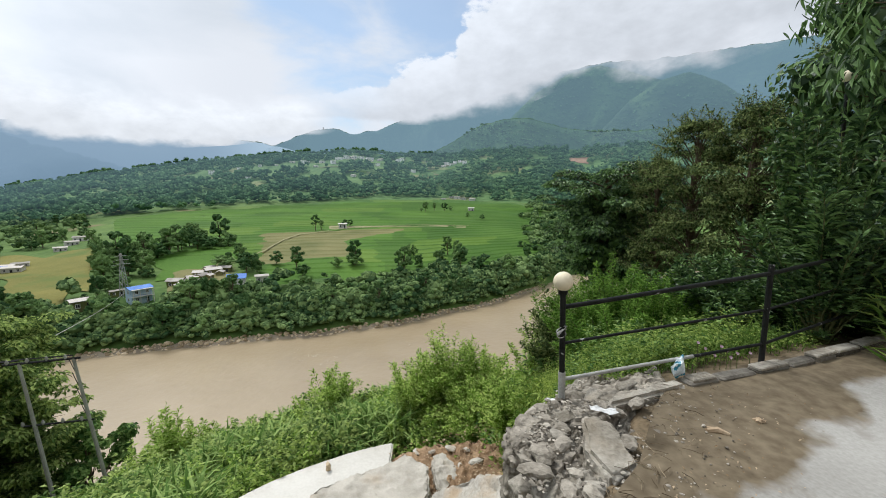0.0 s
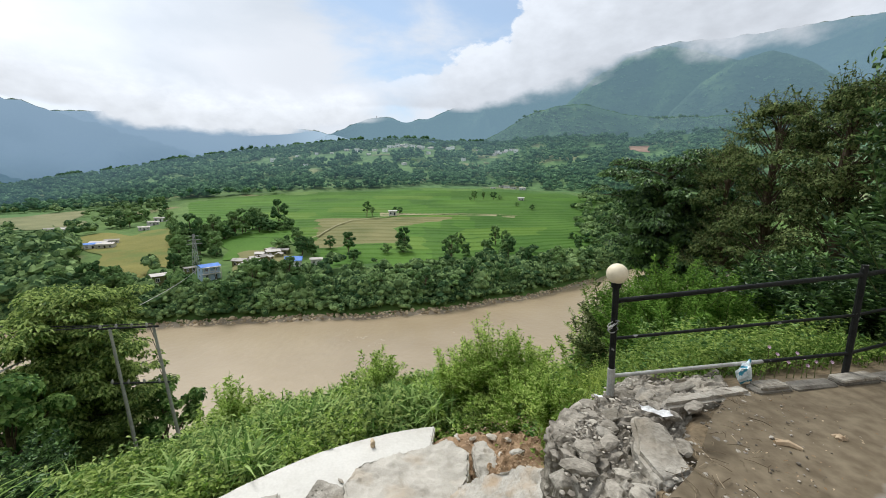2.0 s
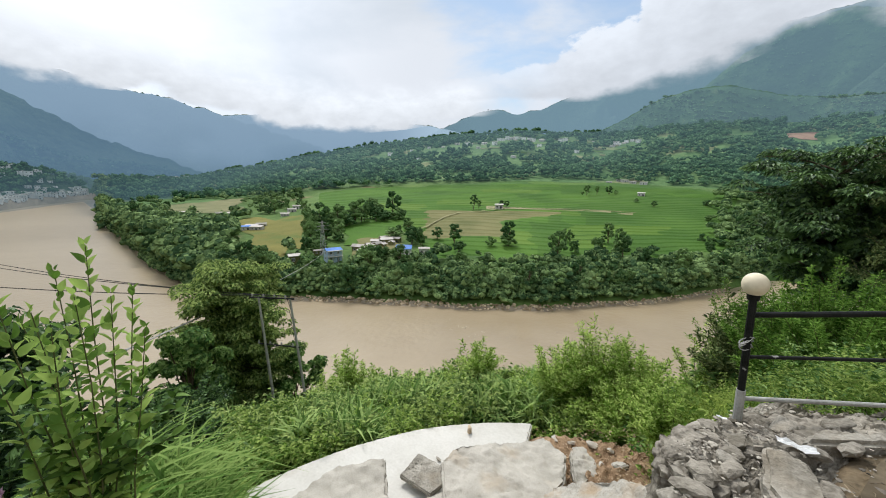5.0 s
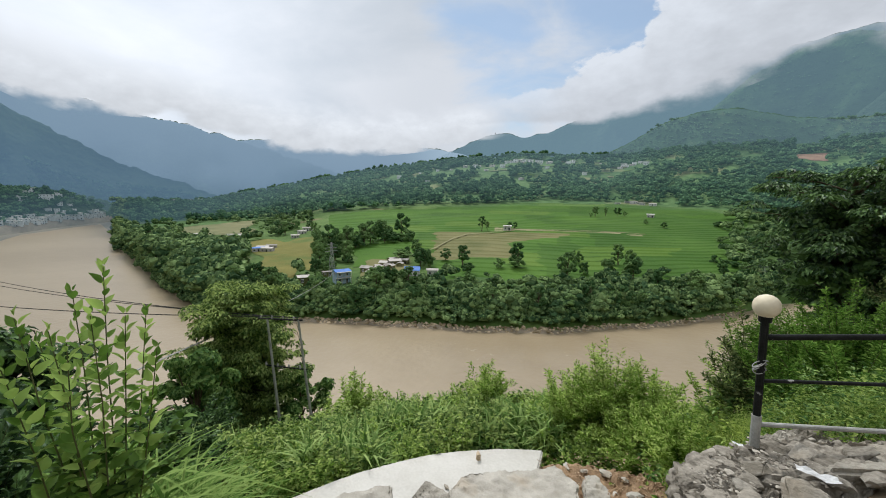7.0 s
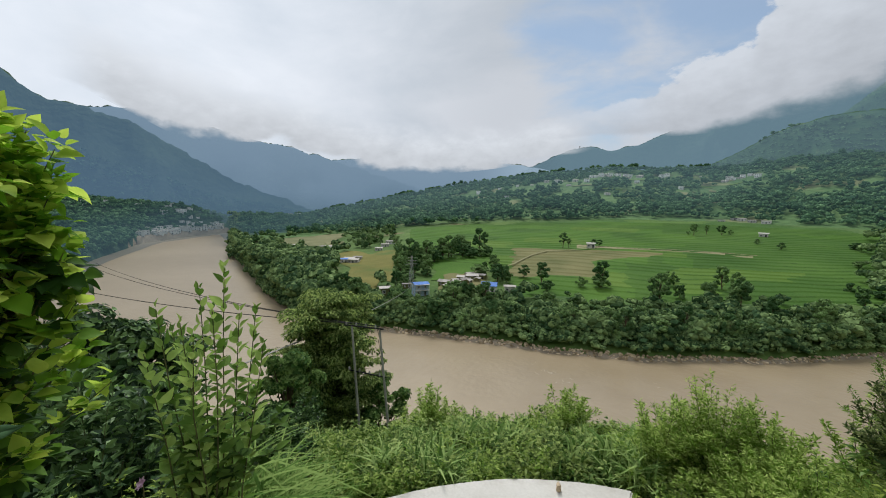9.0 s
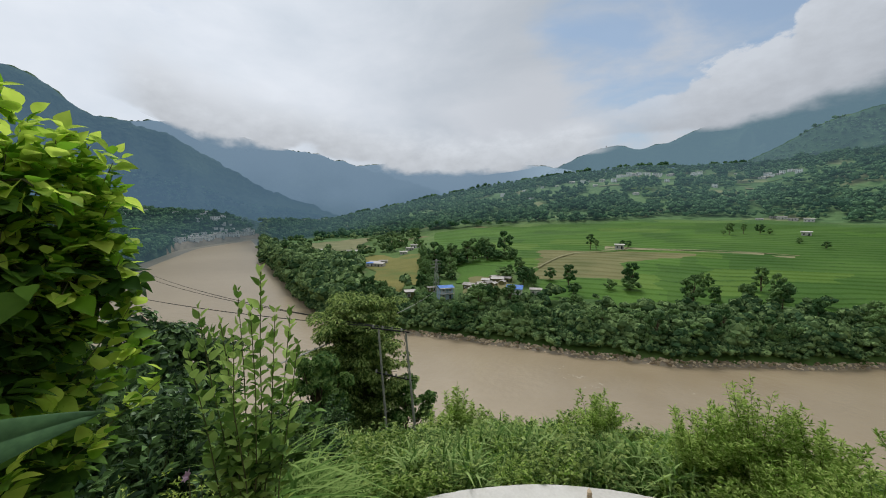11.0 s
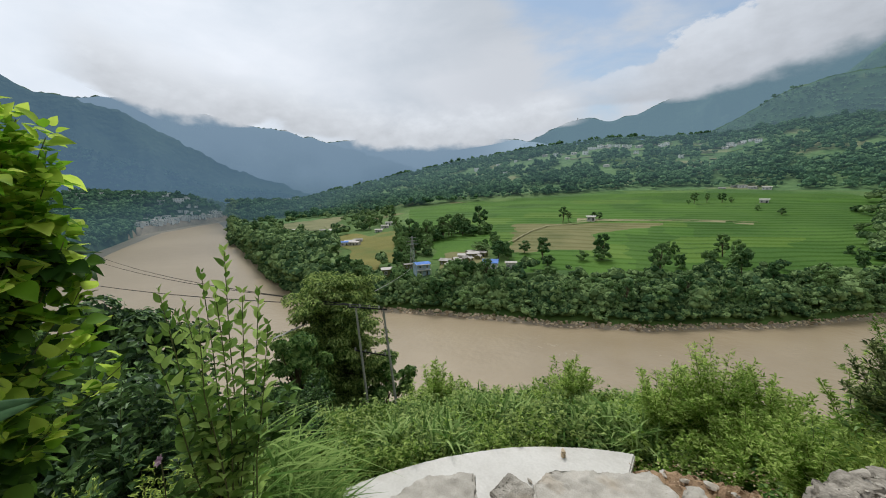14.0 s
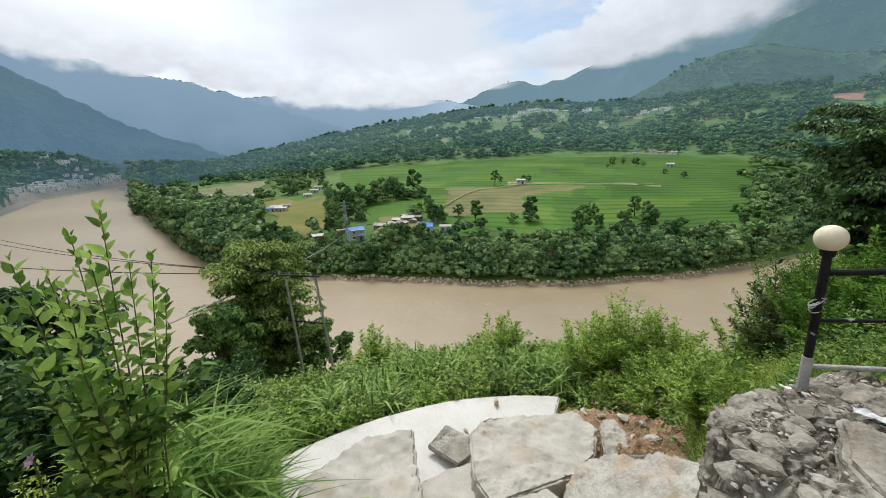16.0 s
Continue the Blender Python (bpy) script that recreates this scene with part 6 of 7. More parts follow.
def build_grass():
    rng = np.random.default_rng(31)

    def tuft(name, label, spots, per, h, w, arch, mat, spread=0.12, steps=3, stalk=0.0):
        p = np.repeat(spots, per, 0) + np.c_[rng.normal(0, spread, (len(spots) * per, 2)), np.zeros(len(spots) * per)]
        p[:, 2] = ground_at(p[:, 0], p[:, 1]) - 0.03
        n = len(p)
        hh = (0.55 + 0.85 * smooth(-0.5, 0.6, fbm(p[:, 0], p[:, 1], 2.4, 2, 21))) * np.repeat(rng.uniform(0.65, 1.3, len(spots)), per) * rng.uniform(0.6, 1.2, n) * h
        hh = np.minimum(hh, 1.25 * h)
        a = rng.uniform(0, 6.28, n)
        g = Geo()
        p[:, 2] += stalk * hh / h * rng.uniform(0, 1, n)
        blades(g, p, np.c_[np.cos(a), np.sin(a)], hh, w * rng.uniform(0.7, 1.3, n), rng.uniform(0.25, 1.0, n) * arch, steps=steps)
        tagged(part(name, g, mat), label, "grass", kind="stuff")
    tuft("meadow_grass", "short green grass covering the slope", scatter(3400, -104, 58, 2.4, 26, rng, 0.75), 8, 0.45, 0.016, 0.8, M_GRASS)
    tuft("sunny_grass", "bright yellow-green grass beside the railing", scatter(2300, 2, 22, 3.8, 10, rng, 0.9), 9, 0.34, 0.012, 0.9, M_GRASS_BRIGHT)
    # blades in the darker colour, as tree shade
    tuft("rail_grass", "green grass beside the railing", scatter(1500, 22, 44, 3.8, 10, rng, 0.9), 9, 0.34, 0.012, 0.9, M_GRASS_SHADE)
    tuft("cane_grass", "tall broad-bladed cane grass on the slope", scatter(3300, -46, -6, 9.3, 25, rng, 0.85, patch_seed=3, grow=1.07), 14, 0.72, 0.085, 1.4, M_REED, 0.14, 4, 0.85)
    tuft("cane_grass", "tall broad-bladed cane grass on the slope", scatter(620, -104, -52, 7, 22, rng, 0.9, patch_seed=5), 15, 0.75, 0.05, 1.6, M_REED, 0.15, 4, 0.8)
    tuft("bank_grass", "short bright grass on the earth bank", np.concatenate([q[None] for q in scatter(1400, -9, 13, 8.3, 10.5, rng, 1.0, grow=0.97)]), 8, 0.36, 0.014, 0.9, M_GRASS_BRIGHT)
    # leafy culms whose blades bow over
    for n, a0, a1, r0, r1, hh in ((70, -69, -58, 5.0, 7.4, 3.0), (16, -66, -59, 8.0, 10, 1.6)):
        feet = scatter(n, a0, a1, r0, r1, rng, 1.0)
        p = np.repeat(feet, 34, 0)
        k = len(p)
        p = p + np.c_[rng.normal(0, 0.16, (k, 2)), hh * np.repeat(rng.uniform(0.6, 1.05, len(feet)), 34) * rng.uniform(0.0, 1.0, k) ** 0.7]
        a = rng.uniform(0, 6.28, k)
        g = Geo()
        blades(g, p, np.c_[np.cos(a), np.sin(a)], rng.uniform(0.55, 1.1, k), 0.055 * rng.uniform(0.7, 1.3, k), rng.uniform(0.9, 1.9, k), steps=6)
        stem = np.repeat(feet, 5, 0) + np.c_[rng.normal(0, 0.12, (len(feet) * 5, 2)), np.zeros(len(feet) * 5)]
        b = rng.uniform(0, 6.28, len(stem))
        blades(g, stem, np.c_[np.cos(b), np.sin(b)], hh * 1.1, 0.02, 0.1, steps=3)
        tagged(part("arching_grass", g, M_FOUNTAIN), "tall grass with long arching blades", "grass", kind="stuff")


def build_weeds():
    rng = np.random.default_rng(33)

    def weeds(name, label, spots, per, h, leaf, mat):
        n = len(spots)
        hh = rng.uniform(0.5, 1.3, n) * h
        t = rng.uniform(0.15, 1.0, (n, per))
        a = rng.uniform(0, 6.28, (n, per))
        out = np.stack([np.cos(a), np.sin(a), rng.uniform(-0.1, 0.7, (n, per))], -1)
        lean = rng.normal(0, 0.15, (n, 1, 2))
        pos = spots[:, None] + np.concatenate([lean * (t * hh[:, None])[..., None], (t * hh[:, None])[..., None]], -1) + out * (leaf * 1.6 * (1.2 - t))[..., None] * [1, 1, 0.2]
        g = Geo()
        k = n * per
        leaves(g, pos.reshape(-1, 3), out.reshape(-1, 3), np.array([[0, 0, 1.0]]) + rng.normal(0, 0.3, (k, 3)), leaf * rng.uniform(0.6, 1.4, k), leaf * 0.5 * rng.uniform(0.7, 1.3, k), droop=0.25)
        tagged(part(name, g, mat), label, "weeds", kind="stuff")
    weeds("slope_weeds", "leafy green weeds on the slope", scatter(3400, -104, 16, 2.6, 26, rng, 0.8, patch_seed=7, grow=1.02), 26, 1.0, 0.12, M_WEED)
    # dark leaf colour paints the trees' shade on these weeds
    weeds("shaded_weeds", "small-leaved weeds behind the railing, coloured dark for shade", scatter(1300, 16, 55, 3.6, 14, rng, 0.8, patch_seed=7, grow=1.02), 34, 0.6, 0.055, M_TREE_NEAR)
    weeds("broad_weeds", "broad-leaved dark weeds among the cane grass", scatter(900, -60, -8, 9.3, 22, rng, 0.9, patch_seed=15, grow=1.05), 34, 1.5, 0.17, M_TREE_POLE)
    weeds("leafy_weeds", "leafy green weeds below the shrubs", scatter(1500, -64, -42, 7.5, 19, rng, 0.9, grow=1.03), 40, 0.95, 0.15, M_WEED)
    weeds("tall_weeds", "tall leafy weeds and seedlings on the slope", scatter(700, -52, 14, 9.5, 22, rng, 0.9, patch_seed=9), 50, 1.2, 0.14, M_BUSH)
    # dark leaves stand in for shady gaps between the plants
    weeds("dark_weeds", "dark low weeds put in for shady gaps on the slope", scatter(2600, -100, 20, 8.5, 26, rng, 0.9, patch_seed=11), 26, 0.8, 0.15, M_TREE_NEAR)
    weeds("edge_weeds", "low weeds along the concrete and the road", scatter(1300, -100, 17, 2.6, 11, rng, 1.0), 16, 0.4, 0.08, M_GRASS_BRIGHT)
    weeds("rail_weeds", "bright leafy weeds below the railing", scatter(1500, 4, 40, 4.0, 9, rng, 1.0), 24, 0.45, 0.045, M_WEED)
    weeds("kerb_weeds", "low weeds growing behind the kerb", scatter(420, 28, 52, 4.2, 7, rng, 1.0, dmin=0.12), 16, 0.22, 0.05, M_WEED)
    weeds("yellow_weeds", "pale yellow-green herbs under the shrubs", scatter(900, -100, -64, 2.5, 6, rng, 1.0), 26, 0.75, 0.055, M_GRASS_BRIGHT)


def make_bush(label, height, spread, seed, stems=26, per=70, leaf=0.12, slim=0.28, mat=None, name="bush", group="", up=0.75, start=0.2, m=None, full=False, droop=0.2, wood=None, thick=0.012):
    """Many stems from one base, feathered with leaves along their upper parts."""
    rng = np.random.default_rng(seed)
    ob = root(name, label, "bush", m, group)
    g, c = Geo(), Geo()
    for k in range(stems):
        a = rng.uniform(0, 6.28)
        rad = spread * math.sqrt(rng.uniform(0.02, 1.0))
        h = height * rng.uniform(0.55, 1.0) * (1 - 0.35 * (rad / spread) ** 2)
        tip = np.array([math.cos(a) * rad, math.sin(a) * rad, h])
        t = np.linspace(0, 1, 7)[:, None]
        curve = np.concatenate([tip[None, :2] * t ** (1 + up), tip[2] * t], 1) + np.array([[math.cos(a), math.sin(a), 0]]) * 0.06
        curve[1:, :2] += rng.normal(0, 0.02 * height, (6, 2)).cumsum(0) * 0.4
        tube(g, curve, np.linspace(thick, thick * 0.25, 7), 4, cap=False)
        s = rng.uniform(start, 1.0, per) ** 0.8
        p = np.stack([np.interp(s * 6, range(7), curve[:, i]) for i in range(3)], 1)
        d = ball_points(per, rng)
        d[:, 2] = np.abs(d[:, 2]) * 0.6
        twig = (1.15 - s)[:, None] * height * 0.12
        p = p + d * twig * rng.uniform(0, 1, (per, 1))
        leaves(c, p, d + np.array([0, 0, 0.25]), np.array([[0, 0, 1.0]]) + rng.normal(0, 0.4, (per, 3)), leaf * rng.uniform(0.6, 1.3, per), leaf * slim * rng.uniform(0.8, 1.3, per), full=full, droop=droop)
    part("stem_clump", g, wood or M_STEM, ob)
    part("foliage", c, mat or M_BUSH, ob)
    return ob


def spot(az, r, top_el, sink=0.1):
    """Foot of a plant at that bearing and distance, and its height up to a line of sight."""
    x, y = at(az, r)
    z = float(land(np.array([x]), np.array([y]))[0]) - sink
    return pose(x, y, z), EYE + r * math.tan(math.radians(top_el)) - z


def build_bushes():
    for i, (az, r, el, sp, leaf, n, label) in enumerate((
            (1.2, 12.6, -19.8, 1.45, 0.12, 80, "large feathery green bush on the slope"),
            (6.8, 12.5, -21.2, 1.0, 0.13, 40, "feathery green bush beside a larger one"),
            (-4.8, 12.5, -21.8, 0.9, 0.13, 34, "feathery green bush on the slope"),
            (-17.0, 14.5, -23.6, 1.25, 0.13, 46, "slender feathery bush above the river"),
            (-20.8, 15.5, -27.6, 1.0, 0.12, 26, "low feathery bush among cane grass"),
            (-12.4, 15.0, -27.3, 0.6, 0.12, 14, "thin feathery shoots on the slope"),
            (-37.6, 17.0, -24.0, 0.8, 0.16, 26, "leafy bush near the poles"),
            (-34.0, 17.0, -26.6, 1.0, 0.15, 26, "low leafy bush near the poles"),
            (-30.0, 16.0, -28.2, 0.9, 0.15, 22, "low leafy bush on the slope"),
            (-27.0, 18.0, -28.0, 1.2, 0.14, 24, "low leafy bush among cane grass"),
            (-24.5, 19.0, -28.4, 1.3, 0.14, 24, "low leafy bush among cane grass"),
            (-9.0, 16.0, -27.0, 1.0, 0.13, 26, "low feathery bush on the slope"),
            (-14.5, 18.0, -28.0, 1.3, 0.14, 24, "low leafy bush on the slope"),
            (-41.0, 19.0, -27.2, 1.2, 0.15, 26, "low leafy bush near the poles"),
            (5.0, 11.0, -26.5, 1.1, 0.12, 34, "low feathery bush beside a larger one"),
            (9.5, 10.5, -25.0, 1.0, 0.11, 26, "low bright bush beside the railing"),
            (13.4, 9.5, -16.8, 0.5, 0.09, 9, "thin twiggy bush beside the railing"),
            (11.0, 8.5, -25.5, 0.9, 0.09, 30, "low bright bush beside the railing"))):
        m, h = spot(az, r, el)
        make_bush(label, h * 1.08, sp, 70 + i, int(n * 1.4), 140, leaf * 1.15, 0.3, M_BUSH, "bush", "slope bushes", m=m)
    m, h = spot(17.4, 9.0, -11.5)
    make_bush("olive green bush behind the lamp post", h, 0.85, 87, 46, 150, 0.11, 0.34, M_TREE_OLIVE, "bush", "slope bushes", m=m)
    for i, (az, r, el, sp) in enumerate(((25, 7.4, -8.2, 1.2), (30.5, 7.8, -8.2, 1.3), (21.5, 7.8, -9.6, 0.9), (18.6, 10.5, -8.5, 1.2), (23.5, 11.0, -7.0, 1.4))):
        m, h = spot(az, r, el)
        make_bush("bright green ferny bush behind the railing", h, sp, 90 + i, 70, 300, 0.065, 0.36, M_FERN, "bush", "railing bushes", m=m, up=0.4)
    # dark leaves paint the shade under the roadside trees
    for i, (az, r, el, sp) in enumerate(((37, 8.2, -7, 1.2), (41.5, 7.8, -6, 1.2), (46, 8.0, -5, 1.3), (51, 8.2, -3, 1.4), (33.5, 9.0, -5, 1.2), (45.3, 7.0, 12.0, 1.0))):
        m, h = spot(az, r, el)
        make_bush("undergrowth behind the railing, coloured dark for shade", h, sp, 110 + i, 50, 200, 0.11, 0.4, M_TREE_DARK, "bush", "shaded undergrowth", m=m, up=0.4)
    m, h = spot(52.0, 6.4, -7)
    make_bush("clump of long pointed leaves beside the road", h, 0.4, 96, 9, 18, 0.34, 0.12, M_WEED, "bush", m=m, start=0.0)
    # dark scrub below the left-hand plants
    for i, (az, r, el, sp, n) in enumerate(((-62, 12, -25, 1.8, 50), (-70, 11, -22, 2.0, 60), (-79, 9, -19, 1.8, 60), (-58, 19, -24, 1.8, 40), (-87, 7, -16, 1.8, 70), (-96, 6, -10, 1.8, 70), (-76.5, 7.5, -15.5, 1.3, 80), (-81.5, 6.5, -14, 1.3, 80))):
        m, h = spot(az, r, el)
        make_bush("dark green scrub on the slope", h, sp, 100 + i, n, 150, 0.18, 0.45, M_TREE_DARK, "bush", "dark scrub", m=m)
    # pale herbs at the foot of the young tree
    for i, (az, r, el, sp) in enumerate(((-73.0, 4.3, -27.5, 0.5), (-76.0, 4.0, -27.0, 0.5), (-79.2, 4.2, -25.6, 0.55), (-82.5, 4.0, -26.4, 0.5), (-86.0, 4.2, -25.0, 0.55), (-90.0, 4.0, -26.0, 0.5), (-71.0, 4.9, -27.6, 0.5), (-77.6, 4.8, -24.6, 0.5), (-84.0, 4.8, -23.6, 0.5))):
        m, h = spot(az, r, el)
        make_bush("pale yellow-green feathery herb on the slope", h, sp, 130 + i, 34, 130, 0.055, 0.34, M_GRASS_BRIGHT, "herb", "herbs below the young tree", m=m, up=0.5, thick=0.005)


def near_point(az, r, el):
    """A point by its bearing, distance and slope from where the walk turns back."""
    x, y = at(az, r)
    return np.array((x - 0.10, y - 0.14, 1.79 + r * math.tan(math.radians(el))))


def build_shrub():
    """Upright shrub: a dense foot coloured dark for shade, and tall shoots with paired pointed leaves."""
    rng = np.random.default_rng(44)
    x0, y0 = at(-68.5, 3.35)
    z0 = float(land(np.array([x0]), np.array([y0]))[0]) - 0.05
    ob = root("shrub", "upright shrub with tall leafy shoots", "shrub", pose(x0, y0, z0))
    g, c, low = Geo(), Geo(), Geo()
    tips = [(-64.0, 3.5, -7.2), (-71.3, 3.45, -11.6), (-60.4, 3.5, -12.6), (-66.8, 3.6, -9.8), (-68.9, 3.3, -13.5), (-62.4, 3.4, -13.0), (-65.4, 3.2, -12.5), (-69.8, 3.6, -14.5), (-59.6, 3.3, -17.5), (-67.5, 3.0, -15.0), (-72.6, 3.3, -16.5)]
    for k, (az, r, el) in enumerate(tips):
        tip = near_point(az, r, el) - (x0, y0, z0)
        t = np.linspace(0, 1, 9)[:, None]
        curve = np.concatenate([tip[None, :2] * t ** 1.9, tip[2] * t], 1)
        curve[1:-1, :2] += rng.normal(0, 0.018, (7, 2))
        tube(g, curve, np.linspace(0.013, 0.003, 9), 5, cap=False)
        n = 76
        s = np.linspace(0.46, 1.0, n // 2).repeat(2) + rng.uniform(-0.004, 0.004, n)
        p = np.stack([np.interp(s * 8, range(9), curve[:, i]) for i in range(3)], 1)
        a = (np.arange(n) // 2) * 1.75 + (np.arange(n) % 2) * 3.14 + k + rng.normal(0, 0.35, n)
        d = np.stack([np.cos(a), np.sin(a), np.interp(s, [0.4, 0.9, 1.0], [0.3, 0.9, 2.4]) * rng.uniform(0.7, 1.3, n)], 1)
        size = np.interp(s, [0.4, 0.8, 0.95, 1.0], [0.125, 0.13, 0.115, 0.07]) * rng.uniform(0.6, 1.2, n)
        leaves(c, p + unit(d) * 0.02, d, np.array([[0, 0, 1.0]]) + rng.normal(0, 0.4, (n, 3)), size, size * 0.54, full=True, droop=0.18)
        # side twigs with shade-coloured leaves fill the lower part
        for q in range(10):
            sb = rng.uniform(0.12, 0.78)
            b = np.array([np.interp(sb * 8, range(9), curve[:, i]) for i in range(3)])
            aa = rng.uniform(0, 6.28)
            reach = (0.12 + 0.3 * sb) * rng.uniform(0.6, 1.2)
            e = b + np.array([math.cos(aa) * reach, math.sin(aa) * reach, rng.uniform(0.05, 0.22)])
            tube(g, [b, (b + e) / 2 + (0, 0, 0.02), e], (0.005, 0.004, 0.002), 4, cap=False)
            m = 16
            w = rng.uniform(0.1, 1, m)[:, None]
            dd = ball_points(m, rng)
            dd[:, 2] = np.abs(dd[:, 2]) * 0.5
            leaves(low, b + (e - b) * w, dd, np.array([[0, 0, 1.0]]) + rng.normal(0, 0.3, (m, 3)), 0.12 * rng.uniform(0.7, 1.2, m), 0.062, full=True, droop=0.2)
    part("stem_clump", g, M_STEM, ob)
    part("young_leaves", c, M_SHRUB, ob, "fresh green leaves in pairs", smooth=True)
    part("foliage", low, M_SHRUB_SHADE, ob, "lower leaves coloured dark for shade", smooth=True)


# Darker copy of the shrub's leaf colour, painting shade on its lower half.
M_SHRUB_SHADE = surf("shaded_shrub_leaves", (0.045, 0.10, 0.018), (0.17, 0.29, 0.06), 1.5, 9.0, 0.05, rough=0.45, island=0.55, translucent=0.3)
# Darker leaf colour that paints the shade inside the broad-leaved crown.
M_BROAD_SHADE = surf("shaded_broad_leaves", (0.030, 0.080, 0.012), (0.145, 0.28, 0.038), 1.2, 12.0, 0.08, rough=0.5, island=0.6, translucent=0.35)


M_LONGLEAF = surf("long_grey_green_leaf", (0.030, 0.080, 0.026), (0.075, 0.16, 0.055), 3.0, 60.0, 0.1, rough=0.5, spec=0.2, translucent=0.15)


def long_leaf(geo, base, tip, width, arch, face):
    """One long smooth leaf: arched, hollow along the midrib, with faint ribs across."""
    base, tip = np.array(base), np.array(tip)
    n = 22
    s = np.linspace(0, 1, n)[:, None]
    way = unit(tip - base)
    side = unit(np.cross(way, face))
    up = np.cross(side, way)
    mid = base + (tip - base) * s + up * arch * np.sin(s * 3.1416) * (0.6 + 0.4 * s)
    half = width * 0.5 * np.sin(np.clip(s, 0, 1) ** 0.8 * 3.1416) ** 0.75 * (1 - 0.25 * s) + 0.002
    half = np.where(s >= 1, 0.0006, half)
    wave = 0.05 * np.sin(s * 17)
    rows = [mid + side * half * k + up * (half * (0.28 * abs(k) - 0.2 * abs(k) ** 3 + wave * k) + width * 0.012 * (j % 2)) for j, k in enumerate((-1, -0.72, -0.4, -0.06, 0, 0.06, 0.4, 0.72, 1))]
    v = np.stack(rows, 1)
    m = v.shape[1]
    f = [(i * m + j, i * m + j + 1, (i + 1) * m + j + 1, (i + 1) * m + j) for i in range(n - 1) for j in range(m - 1)]
    geo.add(v.reshape(-1, 3), np.array(f), 0)


def build_broadleaf():
    """Young broad-leaved tree close to the road's edge."""
    rng = np.random.default_rng(47)
    x0, y0 = at(-98, 3.0)
    z0 = float(land(np.array([x0]), np.array([y0]))[0]) - 0.05
    ob = root("young_tree", "young broad-leaved tree with bright yellow-green shoots", "tree", pose(x0, y0, z0))
    # old takes the leaves coloured dark for the crown's inner shade
    g, c, old = Geo(), Geo(), Geo()
    hub = np.array((0, 0, 1.4))
    tube(g, [(0, 0, -0.2), (0.02, 0, 0.7), hub], (0.05, 0.045, 0.04), 8)
    # bearing, distance and slope of the fresh, sparse and inner shoots
    fresh = [(-91.0, 2.5, 14.0), (-88.0, 2.5, 14.4), (-85.5, 2.5, 12.8), (-83.0, 2.45, 10.8), (-80.6, 2.4, 10.0), (-78.2, 2.4, 9.4), (-76.3, 2.4, 7.8), (-79.4, 2.5, 6.0), (-86.6, 2.3, 10.5), (-84.2, 2.3, 8.2), (-81.6, 2.3, 7.2), (-89.5, 2.25, 11.2), (-76.8, 2.4, 3.4), (-94, 2.4, 15.0), (-98, 2.4, 13), (-102, 2.5, 14), (-106, 2.6, 10), (-88.5, 2.6, 8.2), (-78.6, 2.4, 2.6)]
    sparse = [(-75.6, 2.4, -1.5), (-74.6, 2.4, -6.4), (-75.4, 2.5, -13.4), (-73.0, 2.6, -17.2), (-77.6, 2.4, -11.0), (-82.5, 2.2, -18.5), (-79.5, 2.3, -22.0), (-86.5, 2.1, -23.0), (-85.0, 2.2, 0.5), (-82.0, 2.25, -3.0), (-88.0, 2.1, 2.0), (-79.0, 2.35, -16.0)]
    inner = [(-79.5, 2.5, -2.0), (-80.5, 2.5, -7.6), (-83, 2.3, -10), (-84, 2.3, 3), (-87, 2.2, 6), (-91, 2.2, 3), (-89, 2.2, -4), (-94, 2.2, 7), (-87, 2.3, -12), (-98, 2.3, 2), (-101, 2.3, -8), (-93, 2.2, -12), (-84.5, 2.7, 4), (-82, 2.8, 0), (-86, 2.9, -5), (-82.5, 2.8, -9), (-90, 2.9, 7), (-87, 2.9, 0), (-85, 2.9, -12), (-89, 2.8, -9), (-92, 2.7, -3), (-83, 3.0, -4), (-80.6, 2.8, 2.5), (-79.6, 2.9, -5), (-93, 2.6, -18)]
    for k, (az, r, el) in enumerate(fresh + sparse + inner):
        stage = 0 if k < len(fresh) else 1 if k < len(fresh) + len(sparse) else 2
        tip = near_point(az - 2.4, r, el - 1.6) - (x0, y0, z0)
        b = hub + (0, 0, rng.uniform(-0.5, 0.3))
        t = np.linspace(0, 1, 6)[:, None]
        curve = b + (tip - b) * t + np.array([[0, 0, 0.05]]) * np.sin(t * 3.14)
        tube(g, curve, np.linspace(0.010, 0.002, 6), 5, cap=False)
        out = unit(tip - b)
        m = (40, 26, 24)[stage]
        dd = ball_points(m, rng) * [1, 1, 0.6] + out * 0.4 + [0, 0, 0.25]
        sz = rng.uniform(0.045, 0.105, m)
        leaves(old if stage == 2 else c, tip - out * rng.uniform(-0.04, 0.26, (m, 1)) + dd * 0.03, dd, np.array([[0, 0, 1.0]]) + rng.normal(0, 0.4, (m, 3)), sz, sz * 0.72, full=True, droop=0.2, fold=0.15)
        n = (30, 14, 30)[stage]
        for q in range((5, 2, 5)[stage]):
            w = rng.uniform(0.5, 0.97)
            b2 = np.array([np.interp(w * 5, range(6), curve[:, i]) for i in range(3)])
            e2 = b2 + ball_points(1, rng)[0] * [0.24, 0.24, 0.15] if q else tip
            if q:
                tube(g, [b2, (b2 + e2) / 2 + (0, 0, 0.03), e2], (0.006, 0.005, 0.003), 4, cap=False)
            else:
                b2 = curve[2]
            s = np.linspace(0.15, 1.0, n)
            p = b2 + (e2 - b2) * s[:, None]
            d = ball_points(n, rng)
            d[:, 2] = d[:, 2] * 0.35 - 0.05
            d += unit(e2 - b2) * 0.45
